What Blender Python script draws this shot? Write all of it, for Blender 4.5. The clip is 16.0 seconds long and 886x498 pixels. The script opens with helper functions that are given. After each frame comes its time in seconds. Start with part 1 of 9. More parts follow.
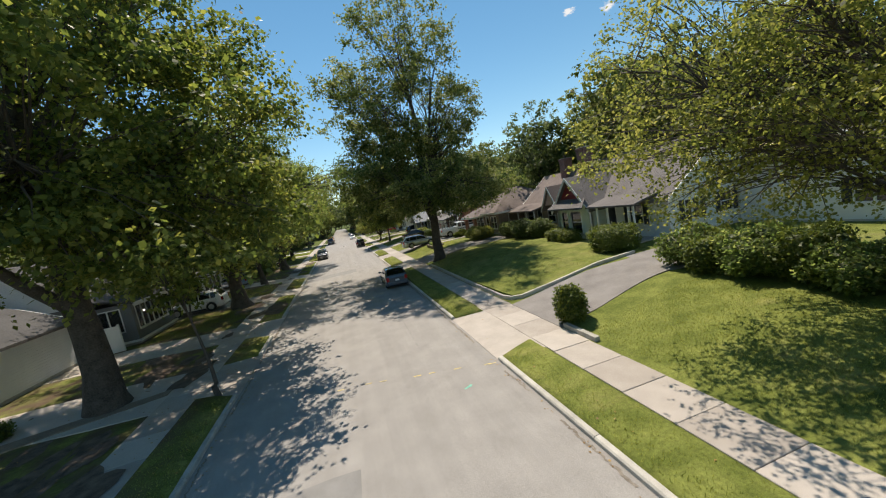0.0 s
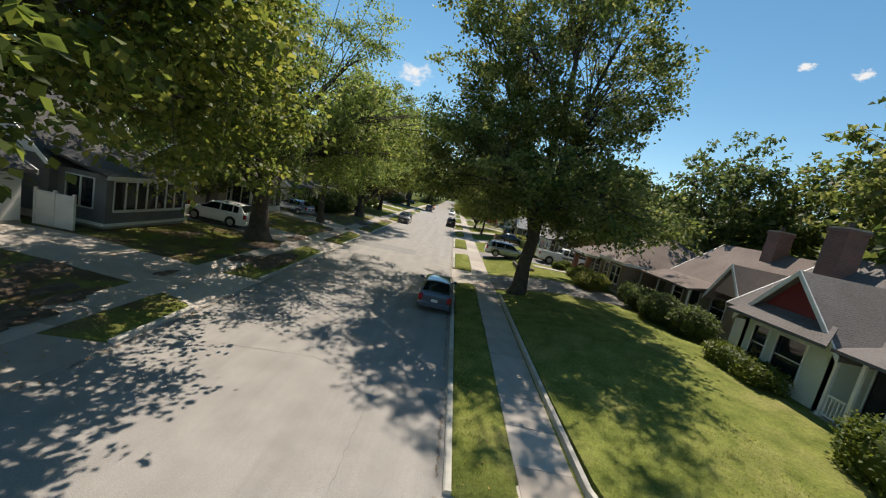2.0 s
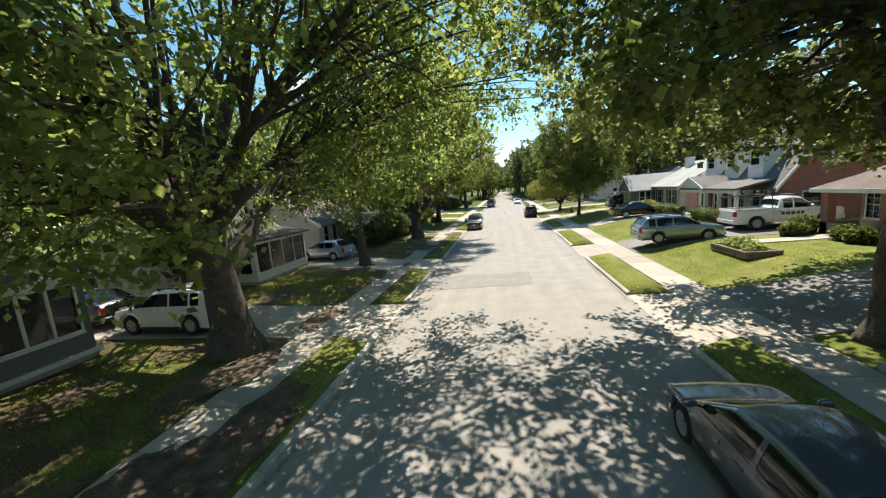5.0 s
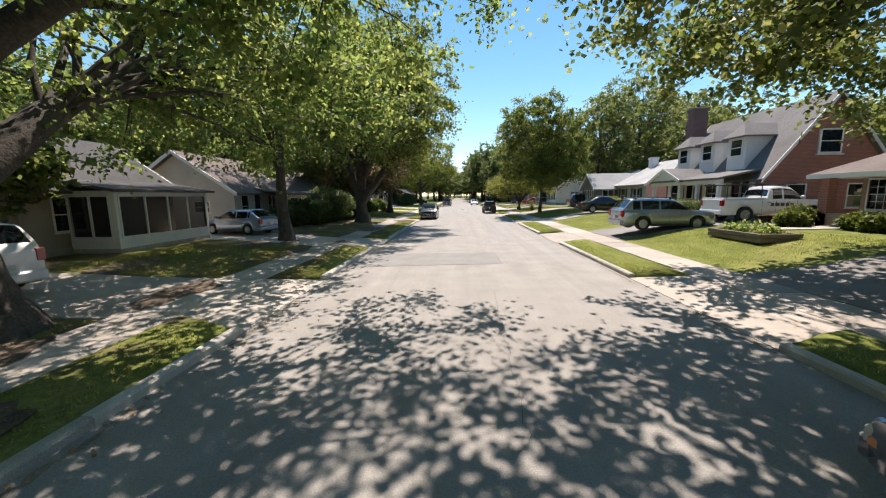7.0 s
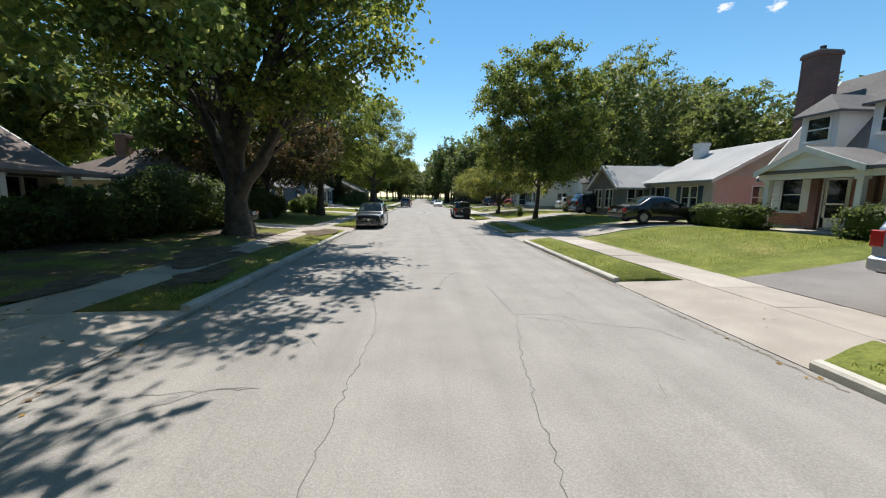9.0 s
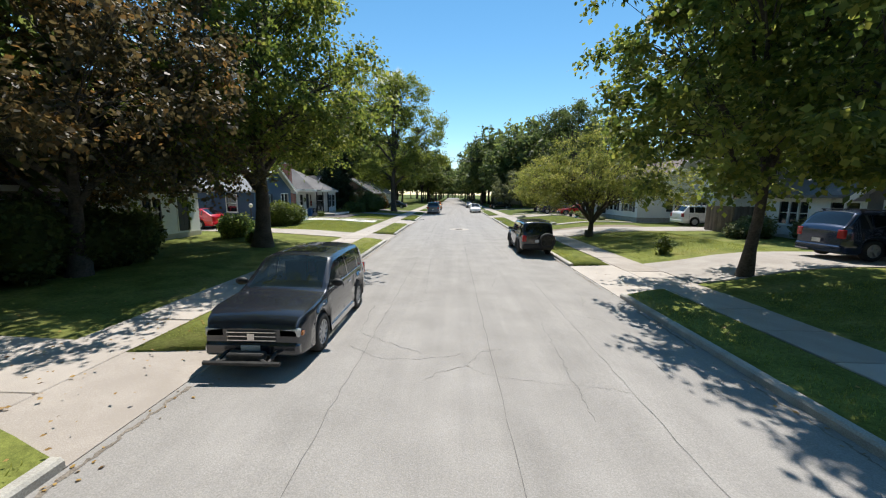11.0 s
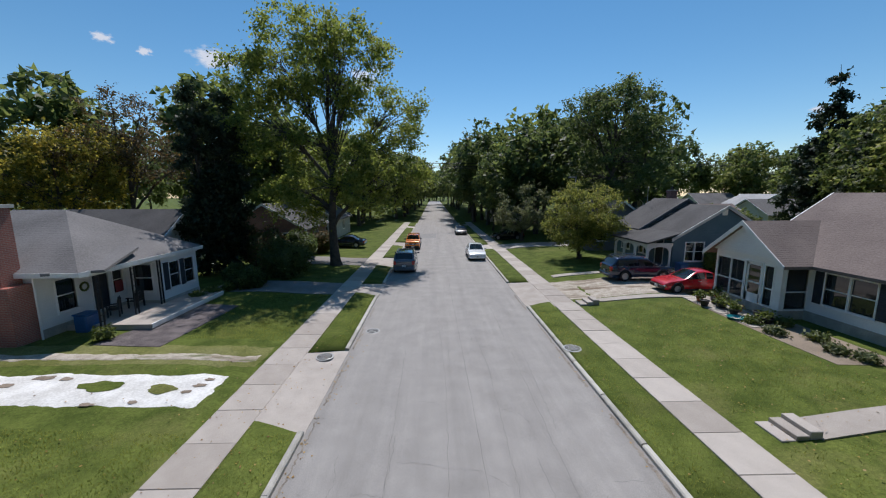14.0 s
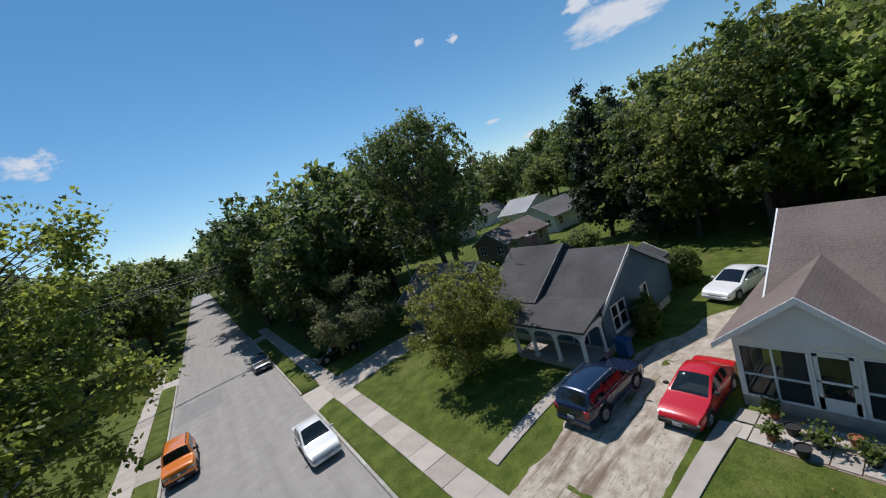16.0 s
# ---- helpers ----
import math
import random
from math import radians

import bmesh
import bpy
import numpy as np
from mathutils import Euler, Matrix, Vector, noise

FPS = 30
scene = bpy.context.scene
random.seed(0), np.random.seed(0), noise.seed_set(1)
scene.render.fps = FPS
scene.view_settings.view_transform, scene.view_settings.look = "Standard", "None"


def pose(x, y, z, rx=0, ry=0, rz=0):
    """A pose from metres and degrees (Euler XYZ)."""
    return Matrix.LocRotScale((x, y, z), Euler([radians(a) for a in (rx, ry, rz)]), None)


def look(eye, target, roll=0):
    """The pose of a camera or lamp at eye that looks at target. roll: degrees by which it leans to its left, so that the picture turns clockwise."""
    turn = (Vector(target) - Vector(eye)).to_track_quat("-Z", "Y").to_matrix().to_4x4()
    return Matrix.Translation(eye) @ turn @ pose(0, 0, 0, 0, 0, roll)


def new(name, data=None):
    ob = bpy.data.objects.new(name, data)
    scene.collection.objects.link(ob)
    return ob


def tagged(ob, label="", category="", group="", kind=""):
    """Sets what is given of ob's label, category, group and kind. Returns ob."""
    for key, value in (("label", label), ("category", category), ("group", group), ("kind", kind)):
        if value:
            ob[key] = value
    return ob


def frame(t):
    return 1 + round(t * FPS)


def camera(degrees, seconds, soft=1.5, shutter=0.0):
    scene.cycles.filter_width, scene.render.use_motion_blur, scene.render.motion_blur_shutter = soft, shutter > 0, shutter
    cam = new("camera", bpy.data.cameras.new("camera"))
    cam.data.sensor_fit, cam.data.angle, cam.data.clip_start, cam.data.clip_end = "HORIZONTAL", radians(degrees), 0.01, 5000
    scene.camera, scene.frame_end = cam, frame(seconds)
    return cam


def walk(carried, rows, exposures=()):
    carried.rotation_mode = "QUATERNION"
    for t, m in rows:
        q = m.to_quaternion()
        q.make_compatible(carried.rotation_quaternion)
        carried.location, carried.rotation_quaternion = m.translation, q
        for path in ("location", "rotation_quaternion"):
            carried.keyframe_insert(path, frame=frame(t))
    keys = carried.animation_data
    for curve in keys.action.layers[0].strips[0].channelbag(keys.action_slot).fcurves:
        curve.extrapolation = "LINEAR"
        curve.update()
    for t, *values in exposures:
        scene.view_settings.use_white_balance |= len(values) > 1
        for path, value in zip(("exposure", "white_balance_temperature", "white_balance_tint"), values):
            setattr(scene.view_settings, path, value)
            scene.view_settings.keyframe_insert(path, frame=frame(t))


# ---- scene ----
cam = camera(101.0, 16.0, 1.15)
PATH = [
    (0, (0.403, -2.506, 5.629), (0.908, -0.585, 5.391), -10.9),
    (0.5, (1.105, 0.265, 5.448), (1.806, 2.123, 5.216), -8.8),
    (1, (2.104, 3.03, 5.567), (2.702, 4.923, 5.328), 1.3),
    (1.5, (2.977, 5.525, 5.719), (3.302, 7.48, 5.449), 10.4),
    (2, (3.611, 7.898, 5.818), (3.603, 9.876, 5.527), 12.2),
    (2.5, (3.487, 10.252, 5.796), (3.355, 12.226, 5.506), 8.2),
    (3, (3.212, 13.189, 6.1), (2.862, 15.132, 5.782), 8.5),
    (5.5, (-0.499, 23.469, 4.415), (-0.766, 25.428, 4.11), -7.6),
    (6, (-0.542, 24.387, 4.039), (-0.638, 26.364, 3.748), -5.7),
    (6.5, (-0.63, 25.319, 3.157), (-0.711, 27.296, 2.868), -3.5),
    (7, (-0.51, 26.607, 2.527), (-0.598, 28.584, 2.238), -0.7),
    (7.5, (-0.631, 29.397, 2.316), (-0.687, 31.375, 2.027), 1.3),
    (8, (-0.829, 33.144, 2.246), (-0.787, 35.124, 1.963), -1.2),
    (8.5, (-0.598, 37.113, 2.206), (-0.447, 39.087, 1.923), -3.2),
    (9, (-0.386, 41.258, 2.143), (-0.262, 43.234, 1.861), 0.7),
    (11.5, (-0.476, 64.321, 3.09), (-0.548, 66.298, 2.795), 0.0),
    (12, (-0.818, 68.901, 2.97), (-0.832, 70.88, 2.679), -2.2),
    (12.5, (-0.782, 72.681, 3.077), (-0.774, 74.66, 2.787), -1.8),
    (13, (-0.831, 77.068, 3.861), (-0.822, 79.046, 3.569), -0.2),
    (13.5, (-0.868, 81.351, 5.115), (-0.853, 83.329, 4.816), 0.8),
    (14, (-0.893, 85.531, 6.748), (-0.843, 87.507, 6.446), -0.2),
    (14.5, (-0.88, 89.59, 8.15), (-0.70, 91.565, 7.89), -4.8),
    (15, (-0.611, 93.486, 9.576), (-0.276, 95.442, 9.331), -8.6),
    (15.5, (0.012, 97.356, 10.69), (0.657, 99.234, 10.451), -12.8),
    (16, (1.094, 101.067, 11.549), (2.192, 102.719, 11.291), -17.7),
]
walk(cam, [(t, look(eye, target, roll)) for t, eye, target, roll in PATH],
     exposures=[(0.0, 0.22, 7250, 12), (2.0, 0.20, 7200, 12), (3.0, 0.22, 7250, 12), (5.5, 0.84, 7050, 8), (6.5, 0.70, 6950, 13), (7.0, 0.67, 6950, 17), (8.0, 0.55, 6750, 15), (9.0, 0.36, 6550, 10), (11.5, 0.40, 6450, 10), (12.5, 0.25, 6450, 12), (13.5, 0.03, 6300, 14),
                (14.5, -0.34, 6000, 15), (15.0, -0.34, 6000, 15), (16.0, -0.22, 6200, 14)])

# ---- sky, sun, exposure ----
SUN_TO = Vector((0.06, 0.60, 1.0)).normalized()
world = bpy.data.worlds.new("sky")
scene.world = world
world.use_nodes = True
wt = world.node_tree
sky = wt.nodes.new("ShaderNodeTexSky")
sky.sky_type = "NISHITA"
sky.sun_disc = False
sky.sun_elevation = math.asin(SUN_TO.z)
sky.sun_rotation = math.atan2(SUN_TO.x, SUN_TO.y)
sky.altitude = 200.0
sky.air_density = 1.0
sky.dust_density = 0.0
sky.ozone_density = 2.0
deep = wt.nodes.new("ShaderNodeHueSaturation")
deep.inputs["Hue"].default_value = 0.487
deep.inputs["Saturation"].default_value = 1.2
deep.inputs["Value"].default_value = 1.15
wt.links.new(sky.outputs[0], deep.inputs["Color"])
wt.links.new(deep.outputs[0], wt.nodes["Background"].inputs[0])
wt.nodes["Background"].inputs[1].default_value = 0.102
sun = new("sun", bpy.data.lights.new("sun", "SUN"))
sun.data.energy = 4.9
sun.data.angle = radians(0.55)
sun.data.color = (1.0, 0.955, 0.88)
sun.matrix_world = look(SUN_TO * 60, (0, 0, 0))

# ---- materials ----
def mat(name, c1, c2=None, rough=0.8, scale=6.0, fine=60.0, bump=0.15, metal=0.0, spec=0.5, coat=0.0, island=0.0, objrand=0.0, mottled=0.5):
    """A surface with coarse blotches and fine grain between two colours, in metres of the world."""
    m = bpy.data.materials.new(name)
    m.use_nodes = True
    nt = m.node_tree
    N, L = nt.nodes, nt.links
    p = N["Principled BSDF"]
    c2 = c2 or tuple(min(1, c * 1.25 + 0.01) for c in c1)
    geo = N.new("ShaderNodeNewGeometry")
    n1 = N.new("ShaderNodeTexNoise")
    n1.inputs["Scale"].default_value = scale
    n1.inputs["Detail"].default_value = 5
    n2 = N.new("ShaderNodeTexNoise")
    n2.inputs["Scale"].default_value = fine
    n2.inputs["Detail"].default_value = 3
    tc = N.new("ShaderNodeTexCoord")
    for n in (n1, n2):
        L.new(tc.outputs["Object"], n.inputs["Vector"])
    add = N.new("ShaderNodeMath")
    add.operation = "MULTIPLY_ADD"
    L.new(n1.outputs["Fac"], add.inputs[0])
    add.inputs[1].default_value = mottled * 2
    L.new(n2.outputs["Fac"], add.inputs[2])
    last = add.outputs[0]
    shift = 0.5 * (mottled * 2 + 1) - 0.5
    if island or objrand:
        src = geo.outputs["Random Per Island"] if island else N.new("ShaderNodeObjectInfo").outputs["Random"]
        a2 = N.new("ShaderNodeMath")
        a2.operation = "MULTIPLY_ADD"
        L.new(src, a2.inputs[0])
        a2.inputs[1].default_value = island or objrand
        L.new(last, a2.inputs[2])
        last = a2.outputs[0]
        shift += (island or objrand) / 2
    mr = N.new("ShaderNodeMapRange")
    L.new(last, mr.inputs[0])
    mr.inputs[1].default_value = shift + 0.2
    mr.inputs[2].default_value = shift + 0.8
    mix = N.new("ShaderNodeMix")
    mix.data_type = "RGBA"
    L.new(mr.outputs[0], mix.inputs[0])
    mix.inputs[6].default_value = (*c1, 1)
    mix.inputs[7].default_value = (*c2, 1)
    L.new(mix.outputs[2], p.inputs["Base Color"])
    p.inputs["Roughness"].default_value = rough
    p.inputs["Metallic"].default_value = metal
    p.inputs["Specular IOR Level"].default_value = spec
    p.inputs["Coat Weight"].default_value = coat
    p.inputs["Coat Roughness"].default_value = 0.05
    if bump:
        b = N.new("ShaderNodeBump")
        b.inputs["Strength"].default_value = bump
        b.inputs["Distance"].default_value = 0.02
        L.new(n2.outputs["Fac"], b.inputs["Height"])
        L.new(b.outputs[0], p.inputs["Normal"])
    return m


def leafy(name, dark, light, translucent=0.4, rough=0.55, tip=None):
    m = bpy.data.materials.new(name)
    m.use_nodes = True
    nt = m.node_tree
    N, L = nt.nodes, nt.links
    p = N["Principled BSDF"]
    geo = N.new("ShaderNodeNewGeometry")
    tc = N.new("ShaderNodeTexCoord")
    n1 = N.new("ShaderNodeTexNoise")
    n1.inputs["Scale"].default_value = 0.45
    n1.inputs["Detail"].default_value = 3
    L.new(tc.outputs["Object"], n1.inputs["Vector"])
    a = N.new("ShaderNodeMath")
    a.operation = "MULTIPLY_ADD"
    L.new(geo.outputs["Random Per Island"], a.inputs[0])
    a.inputs[1].default_value = 0.6
    L.new(n1.outputs["Fac"], a.inputs[2])
    ramp = N.new("ShaderNodeValToRGB")
    ramp.color_ramp.elements[0].position, ramp.color_ramp.elements[0].color = 0.4, (*dark, 1)
    ramp.color_ramp.elements[1].position, ramp.color_ramp.elements[1].color = 0.95, (*light, 1)
    if tip:
        e = ramp.color_ramp.elements.new(1.0)
        e.color = (*tip, 1)
    L.new(a.outputs[0], ramp.inputs[0])
    L.new(ramp.outputs[0], p.inputs["Base Color"])
    p.inputs["Roughness"].default_value = rough
    p.inputs["Specular IOR Level"].default_value = 0.35
    tr = N.new("ShaderNodeBsdfTranslucent")
    hs = N.new("ShaderNodeHueSaturation")
    hs.inputs["Hue"].default_value = 0.485
    hs.inputs["Saturation"].default_value = 1.05
    hs.inputs["Value"].default_value = 2.2
    L.new(ramp.outputs[0], hs.inputs["Color"])
    L.new(hs.outputs[0], tr.inputs[0])
    mx = N.new("ShaderNodeMixShader")
    mx.inputs[0].default_value = translucent
    L.new(p.outputs[0], mx.inputs[1])
    L.new(tr.outputs[0], mx.inputs[2])
    L.new(mx.outputs[0], N["Material Output"].inputs[0])
    return m


def striped(m, axis, period, depth, strength=0.6, shade=0.0):
    """Adds level courses (lap siding, shingles) as relief to a material."""
    nt = m.node_tree
    N, L = nt.nodes, nt.links
    tc = N.new("ShaderNodeTexCoord")
    sep = N.new("ShaderNodeSeparateXYZ")
    L.new(tc.outputs["Object"], sep.inputs[0])
    d = N.new("ShaderNodeMath")
    d.operation = "DIVIDE"
    L.new(sep.outputs[axis], d.inputs[0])
    d.inputs[1].default_value = period
    f = N.new("ShaderNodeMath")
    f.operation = "FRACT"
    L.new(d.outputs[0], f.inputs[0])
    b = N.new("ShaderNodeBump")
    b.inputs["Strength"].default_value = strength
    b.inputs["Distance"].default_value = depth
    b.invert = True
    L.new(f.outputs[0], b.inputs["Height"])
    p = N["Principled BSDF"]
    if p.inputs["Normal"].links:
        L.new(p.inputs["Normal"].links[0].from_socket, b.inputs["Normal"])
    L.new(b.outputs[0], p.inputs["Normal"])
    return m


def bricky(name, c1, c2, mortar, w=0.22, h=0.075, joint=0.01, rough=0.9):
    m = bpy.data.materials.new(name)
    m.use_nodes = True
    nt = m.node_tree
    N, L = nt.nodes, nt.links
    p = N["Principled BSDF"]
    tc = N.new("ShaderNodeTexCoord")
    sep = N.new("ShaderNodeSeparateXYZ")
    L.new(tc.outputs["Object"], sep.inputs[0])
    s = N.new("ShaderNodeMath")
    s.operation = "ADD"
    L.new(sep.outputs[0], s.inputs[0])
    L.new(sep.outputs[1], s.inputs[1])
    cmb = N.new("ShaderNodeCombineXYZ")
    L.new(s.outputs[0], cmb.inputs[0])
    L.new(sep.outputs[2], cmb.inputs[1])
    br = N.new("ShaderNodeTexBrick")
    L.new(cmb.outputs[0], br.inputs["Vector"])
    br.inputs["Color1"].default_value = (*c1, 1)
    br.inputs["Color2"].default_value = (*c2, 1)
    br.inputs["Mortar"].default_value = (*mortar, 1)
    br.inputs["Scale"].default_value = 1
    br.inputs["Mortar Size"].default_value = joint
    br.inputs["Brick Width"].default_value = w
    br.inputs["Row Height"].default_value = h
    no = N.new("ShaderNodeTexNoise")
    no.inputs["Scale"].default_value = 1.3
    no.inputs["Detail"].default_value = 4
    L.new(tc.outputs["Object"], no.inputs["Vector"])
    mx = N.new("ShaderNodeMix")
    mx.data_type, mx.blend_type = "RGBA", "MULTIPLY"
    mx.inputs[0].default_value = 0.6
    L.new(br.outputs["Color"], mx.inputs[6])
    L.new(no.outputs["Fac"], mx.inputs[7])
    g = N.new("ShaderNodeBrightContrast")
    g.inputs["Bright"].default_value = 0.06
    L.new(mx.outputs[2], g.inputs[0])
    L.new(g.outputs[0], p.inputs["Base Color"])
    p.inputs["Roughness"].default_value = rough
    b = N.new("ShaderNodeBump")
    b.inputs["Strength"].default_value = 0.5
    b.inputs["Distance"].default_value = 0.01
    L.new(br.outputs["Fac"], b.inputs["Height"])
    b.invert = True
    L.new(b.outputs[0], p.inputs["Normal"])
    return m


def streaked(m, along=0.06, across=1.4, amount=0.11):
    """Adds long tyre-polished streaks along y and a coarse speckle to a road surface."""
    nt = m.node_tree
    N, L = nt.nodes, nt.links
    p = N["Principled BSDF"]
    old = p.inputs["Base Color"].links[0].from_socket
    tc = N.new("ShaderNodeTexCoord")
    mp = N.new("ShaderNodeMapping")
    mp.inputs["Scale"].default_value = (across, along, 1)
    L.new(tc.outputs["Object"], mp.inputs["Vector"])
    n1 = N.new("ShaderNodeTexNoise")
    n1.inputs["Scale"].default_value = 1.0
    n1.inputs["Detail"].default_value = 6
    n1.inputs["Roughness"].default_value = 0.65
    L.new(mp.outputs[0], n1.inputs["Vector"])
    vo = N.new("ShaderNodeTexVoronoi")
    vo.inputs["Scale"].default_value = 38
    L.new(tc.outputs["Object"], vo.inputs["Vector"])
    sp = N.new("ShaderNodeMapRange")
    L.new(vo.outputs["Distance"], sp.inputs[0])
    sp.inputs[1].default_value, sp.inputs[2].default_value, sp.inputs[3].default_value, sp.inputs[4].default_value = 0.1, 0.7, 1.05, 0.91
    st = N.new("ShaderNodeMapRange")
    L.new(n1.outputs["Fac"], st.inputs[0])
    st.inputs[1].default_value, st.inputs[2].default_value, st.inputs[3].default_value, st.inputs[4].default_value = 0.3, 0.7, 1 - amount, 1 + amount
    mu = N.new("ShaderNodeMath")
    mu.operation = "MULTIPLY"
    L.new(sp.outputs[0], mu.inputs[0])
    L.new(st.outputs[0], mu.inputs[1])
    sc = N.new("ShaderNodeVectorMath")
    sc.operation = "SCALE"
    L.new(old, sc.inputs[0])
    L.new(mu.outputs[0], sc.inputs["Scale"])
    L.new(sc.outputs[0], p.inputs["Base Color"])
    return m


def lawn_mat(name, a, b, dry, dryness=0.3):
    m = mat(name, a, b, rough=0.95, scale=1.3, fine=90.0, bump=0.5, spec=0.15, mottled=0.8)
    nt = m.node_tree
    N, L = nt.nodes, nt.links
    p = N["Principled BSDF"]
    old = p.inputs["Base Color"].links[0].from_socket
    tc = N.new("ShaderNodeTexCoord")
    n = N.new("ShaderNodeTexNoise")
    n.inputs["Scale"].default_value = 0.33
    n.inputs["Detail"].default_value = 8
    n.inputs["Roughness"].default_value = 0.7
    L.new(tc.outputs["Object"], n.inputs["Vector"])
    mr = N.new("ShaderNodeMapRange")
    L.new(n.outputs["Fac"], mr.inputs[0])
    mr.inputs[1].default_value = 0.75 - dryness * 0.5
    mr.inputs[2].default_value = 0.95 - dryness * 0.4
    mx = N.new("ShaderNodeMix")
    mx.data_type = "RGBA"
    L.new(mr.outputs[0], mx.inputs[0])
    L.new(old, mx.inputs[6])
    mx.inputs[7].default_value = (*dry, 1)
    # tufts and mower marks
    tn = N.new("ShaderNodeTexNoise")
    tn.inputs["Scale"].default_value = 11.0
    tn.inputs["Detail"].default_value = 6
    tn.inputs["Roughness"].default_value = 0.75
    L.new(tc.outputs["Object"], tn.inputs["Vector"])
    tr = N.new("ShaderNodeMapRange")
    L.new(tn.outputs["Fac"], tr.inputs[0])
    tr.inputs[1].default_value, tr.inputs[2].default_value, tr.inputs[3].default_value, tr.inputs[4].default_value = 0.3, 0.7, 0.55, 1.35
    tv = N.new("ShaderNodeVectorMath")
    tv.operation = "SCALE"
    L.new(mx.outputs[2], tv.inputs[0])
    L.new(tr.outputs[0], tv.inputs["Scale"])
    return greener(m, tv.outputs[0])


def greener(m, colour):
    """Grass that is lusher in the gardens further along the street than in the dry ones before."""
    N, L = m.node_tree.nodes, m.node_tree.links
    tc = N.new("ShaderNodeTexCoord")
    sx = N.new("ShaderNodeSeparateXYZ")
    L.new(tc.outputs["Object"], sx.inputs[0])
    mr = N.new("ShaderNodeMapRange")
    L.new(sx.outputs[1], mr.inputs[0])
    mr.inputs[1].default_value, mr.inputs[2].default_value = 84.0, 96.0
    mu = N.new("ShaderNodeMix")
    mu.data_type = "RGBA"
    mu.blend_type = "MULTIPLY"
    L.new(mr.outputs[0], mu.inputs[0])
    L.new(colour, mu.inputs[6])
    mu.inputs[7].default_value = (0.56, 0.64, 0.50, 1)
    # sparse, brown grass on trodden soil under the big western trees, darkened for their shade too
    ax = N.new("ShaderNodeMapRange")
    L.new(sx.outputs[0], ax.inputs[0])
    ax.inputs[1].default_value, ax.inputs[2].default_value = -4.9, -6.2
    ay = N.new("ShaderNodeMapRange")
    L.new(sx.outputs[1], ay.inputs[0])
    ay.inputs[1].default_value, ay.inputs[2].default_value = 68.0, 56.0
    nz = N.new("ShaderNodeTexNoise")
    nz.inputs["Scale"].default_value = 0.9
    nz.inputs["Detail"].default_value = 6
    L.new(tc.outputs["Object"], nz.inputs["Vector"])
    nr = N.new("ShaderNodeMapRange")
    L.new(nz.outputs["Fac"], nr.inputs[0])
    nr.inputs[1].default_value, nr.inputs[2].default_value = 0.36, 0.6
    m1 = N.new("ShaderNodeMath")
    m1.operation = "MULTIPLY"
    L.new(ax.outputs[0], m1.inputs[0])
    L.new(ay.outputs[0], m1.inputs[1])
    m2 = N.new("ShaderNodeMath")
    m2.operation = "MULTIPLY"
    L.new(m1.outputs[0], m2.inputs[0])
    L.new(nr.outputs[0], m2.inputs[1])
    so = N.new("ShaderNodeMix")
    so.data_type = "RGBA"
    L.new(m2.outputs[0], so.inputs[0])
    L.new(mu.outputs[2], so.inputs[6])
    so.inputs[7].default_value = (0.12, 0.085, 0.055, 1)
    L.new(so.outputs[2], N["Principled BSDF"].inputs["Base Color"])
    return m


def glass_mat(name, tint=(0.02, 0.025, 0.03), rough=0.03, clear=0.0):
    m = bpy.data.materials.new(name)
    m.use_nodes = True
    p = m.node_tree.nodes["Principled BSDF"]
    p.inputs["Base Color"].default_value = (*tint, 1)
    p.inputs["Roughness"].default_value = rough
    p.inputs["Specular IOR Level"].default_value = 0.8
    if clear:
        N, L = m.node_tree.nodes, m.node_tree.links
        t = N.new("ShaderNodeBsdfTransparent")
        t.inputs[0].default_value = (0.75, 0.8, 0.8, 1)
        mx = N.new("ShaderNodeMixShader")
        mx.inputs[0].default_value = clear
        L.new(p.outputs[0], mx.inputs[1])
        L.new(t.outputs[0], mx.inputs[2])
        L.new(mx.outputs[0], N["Material Output"].inputs[0])
    return m


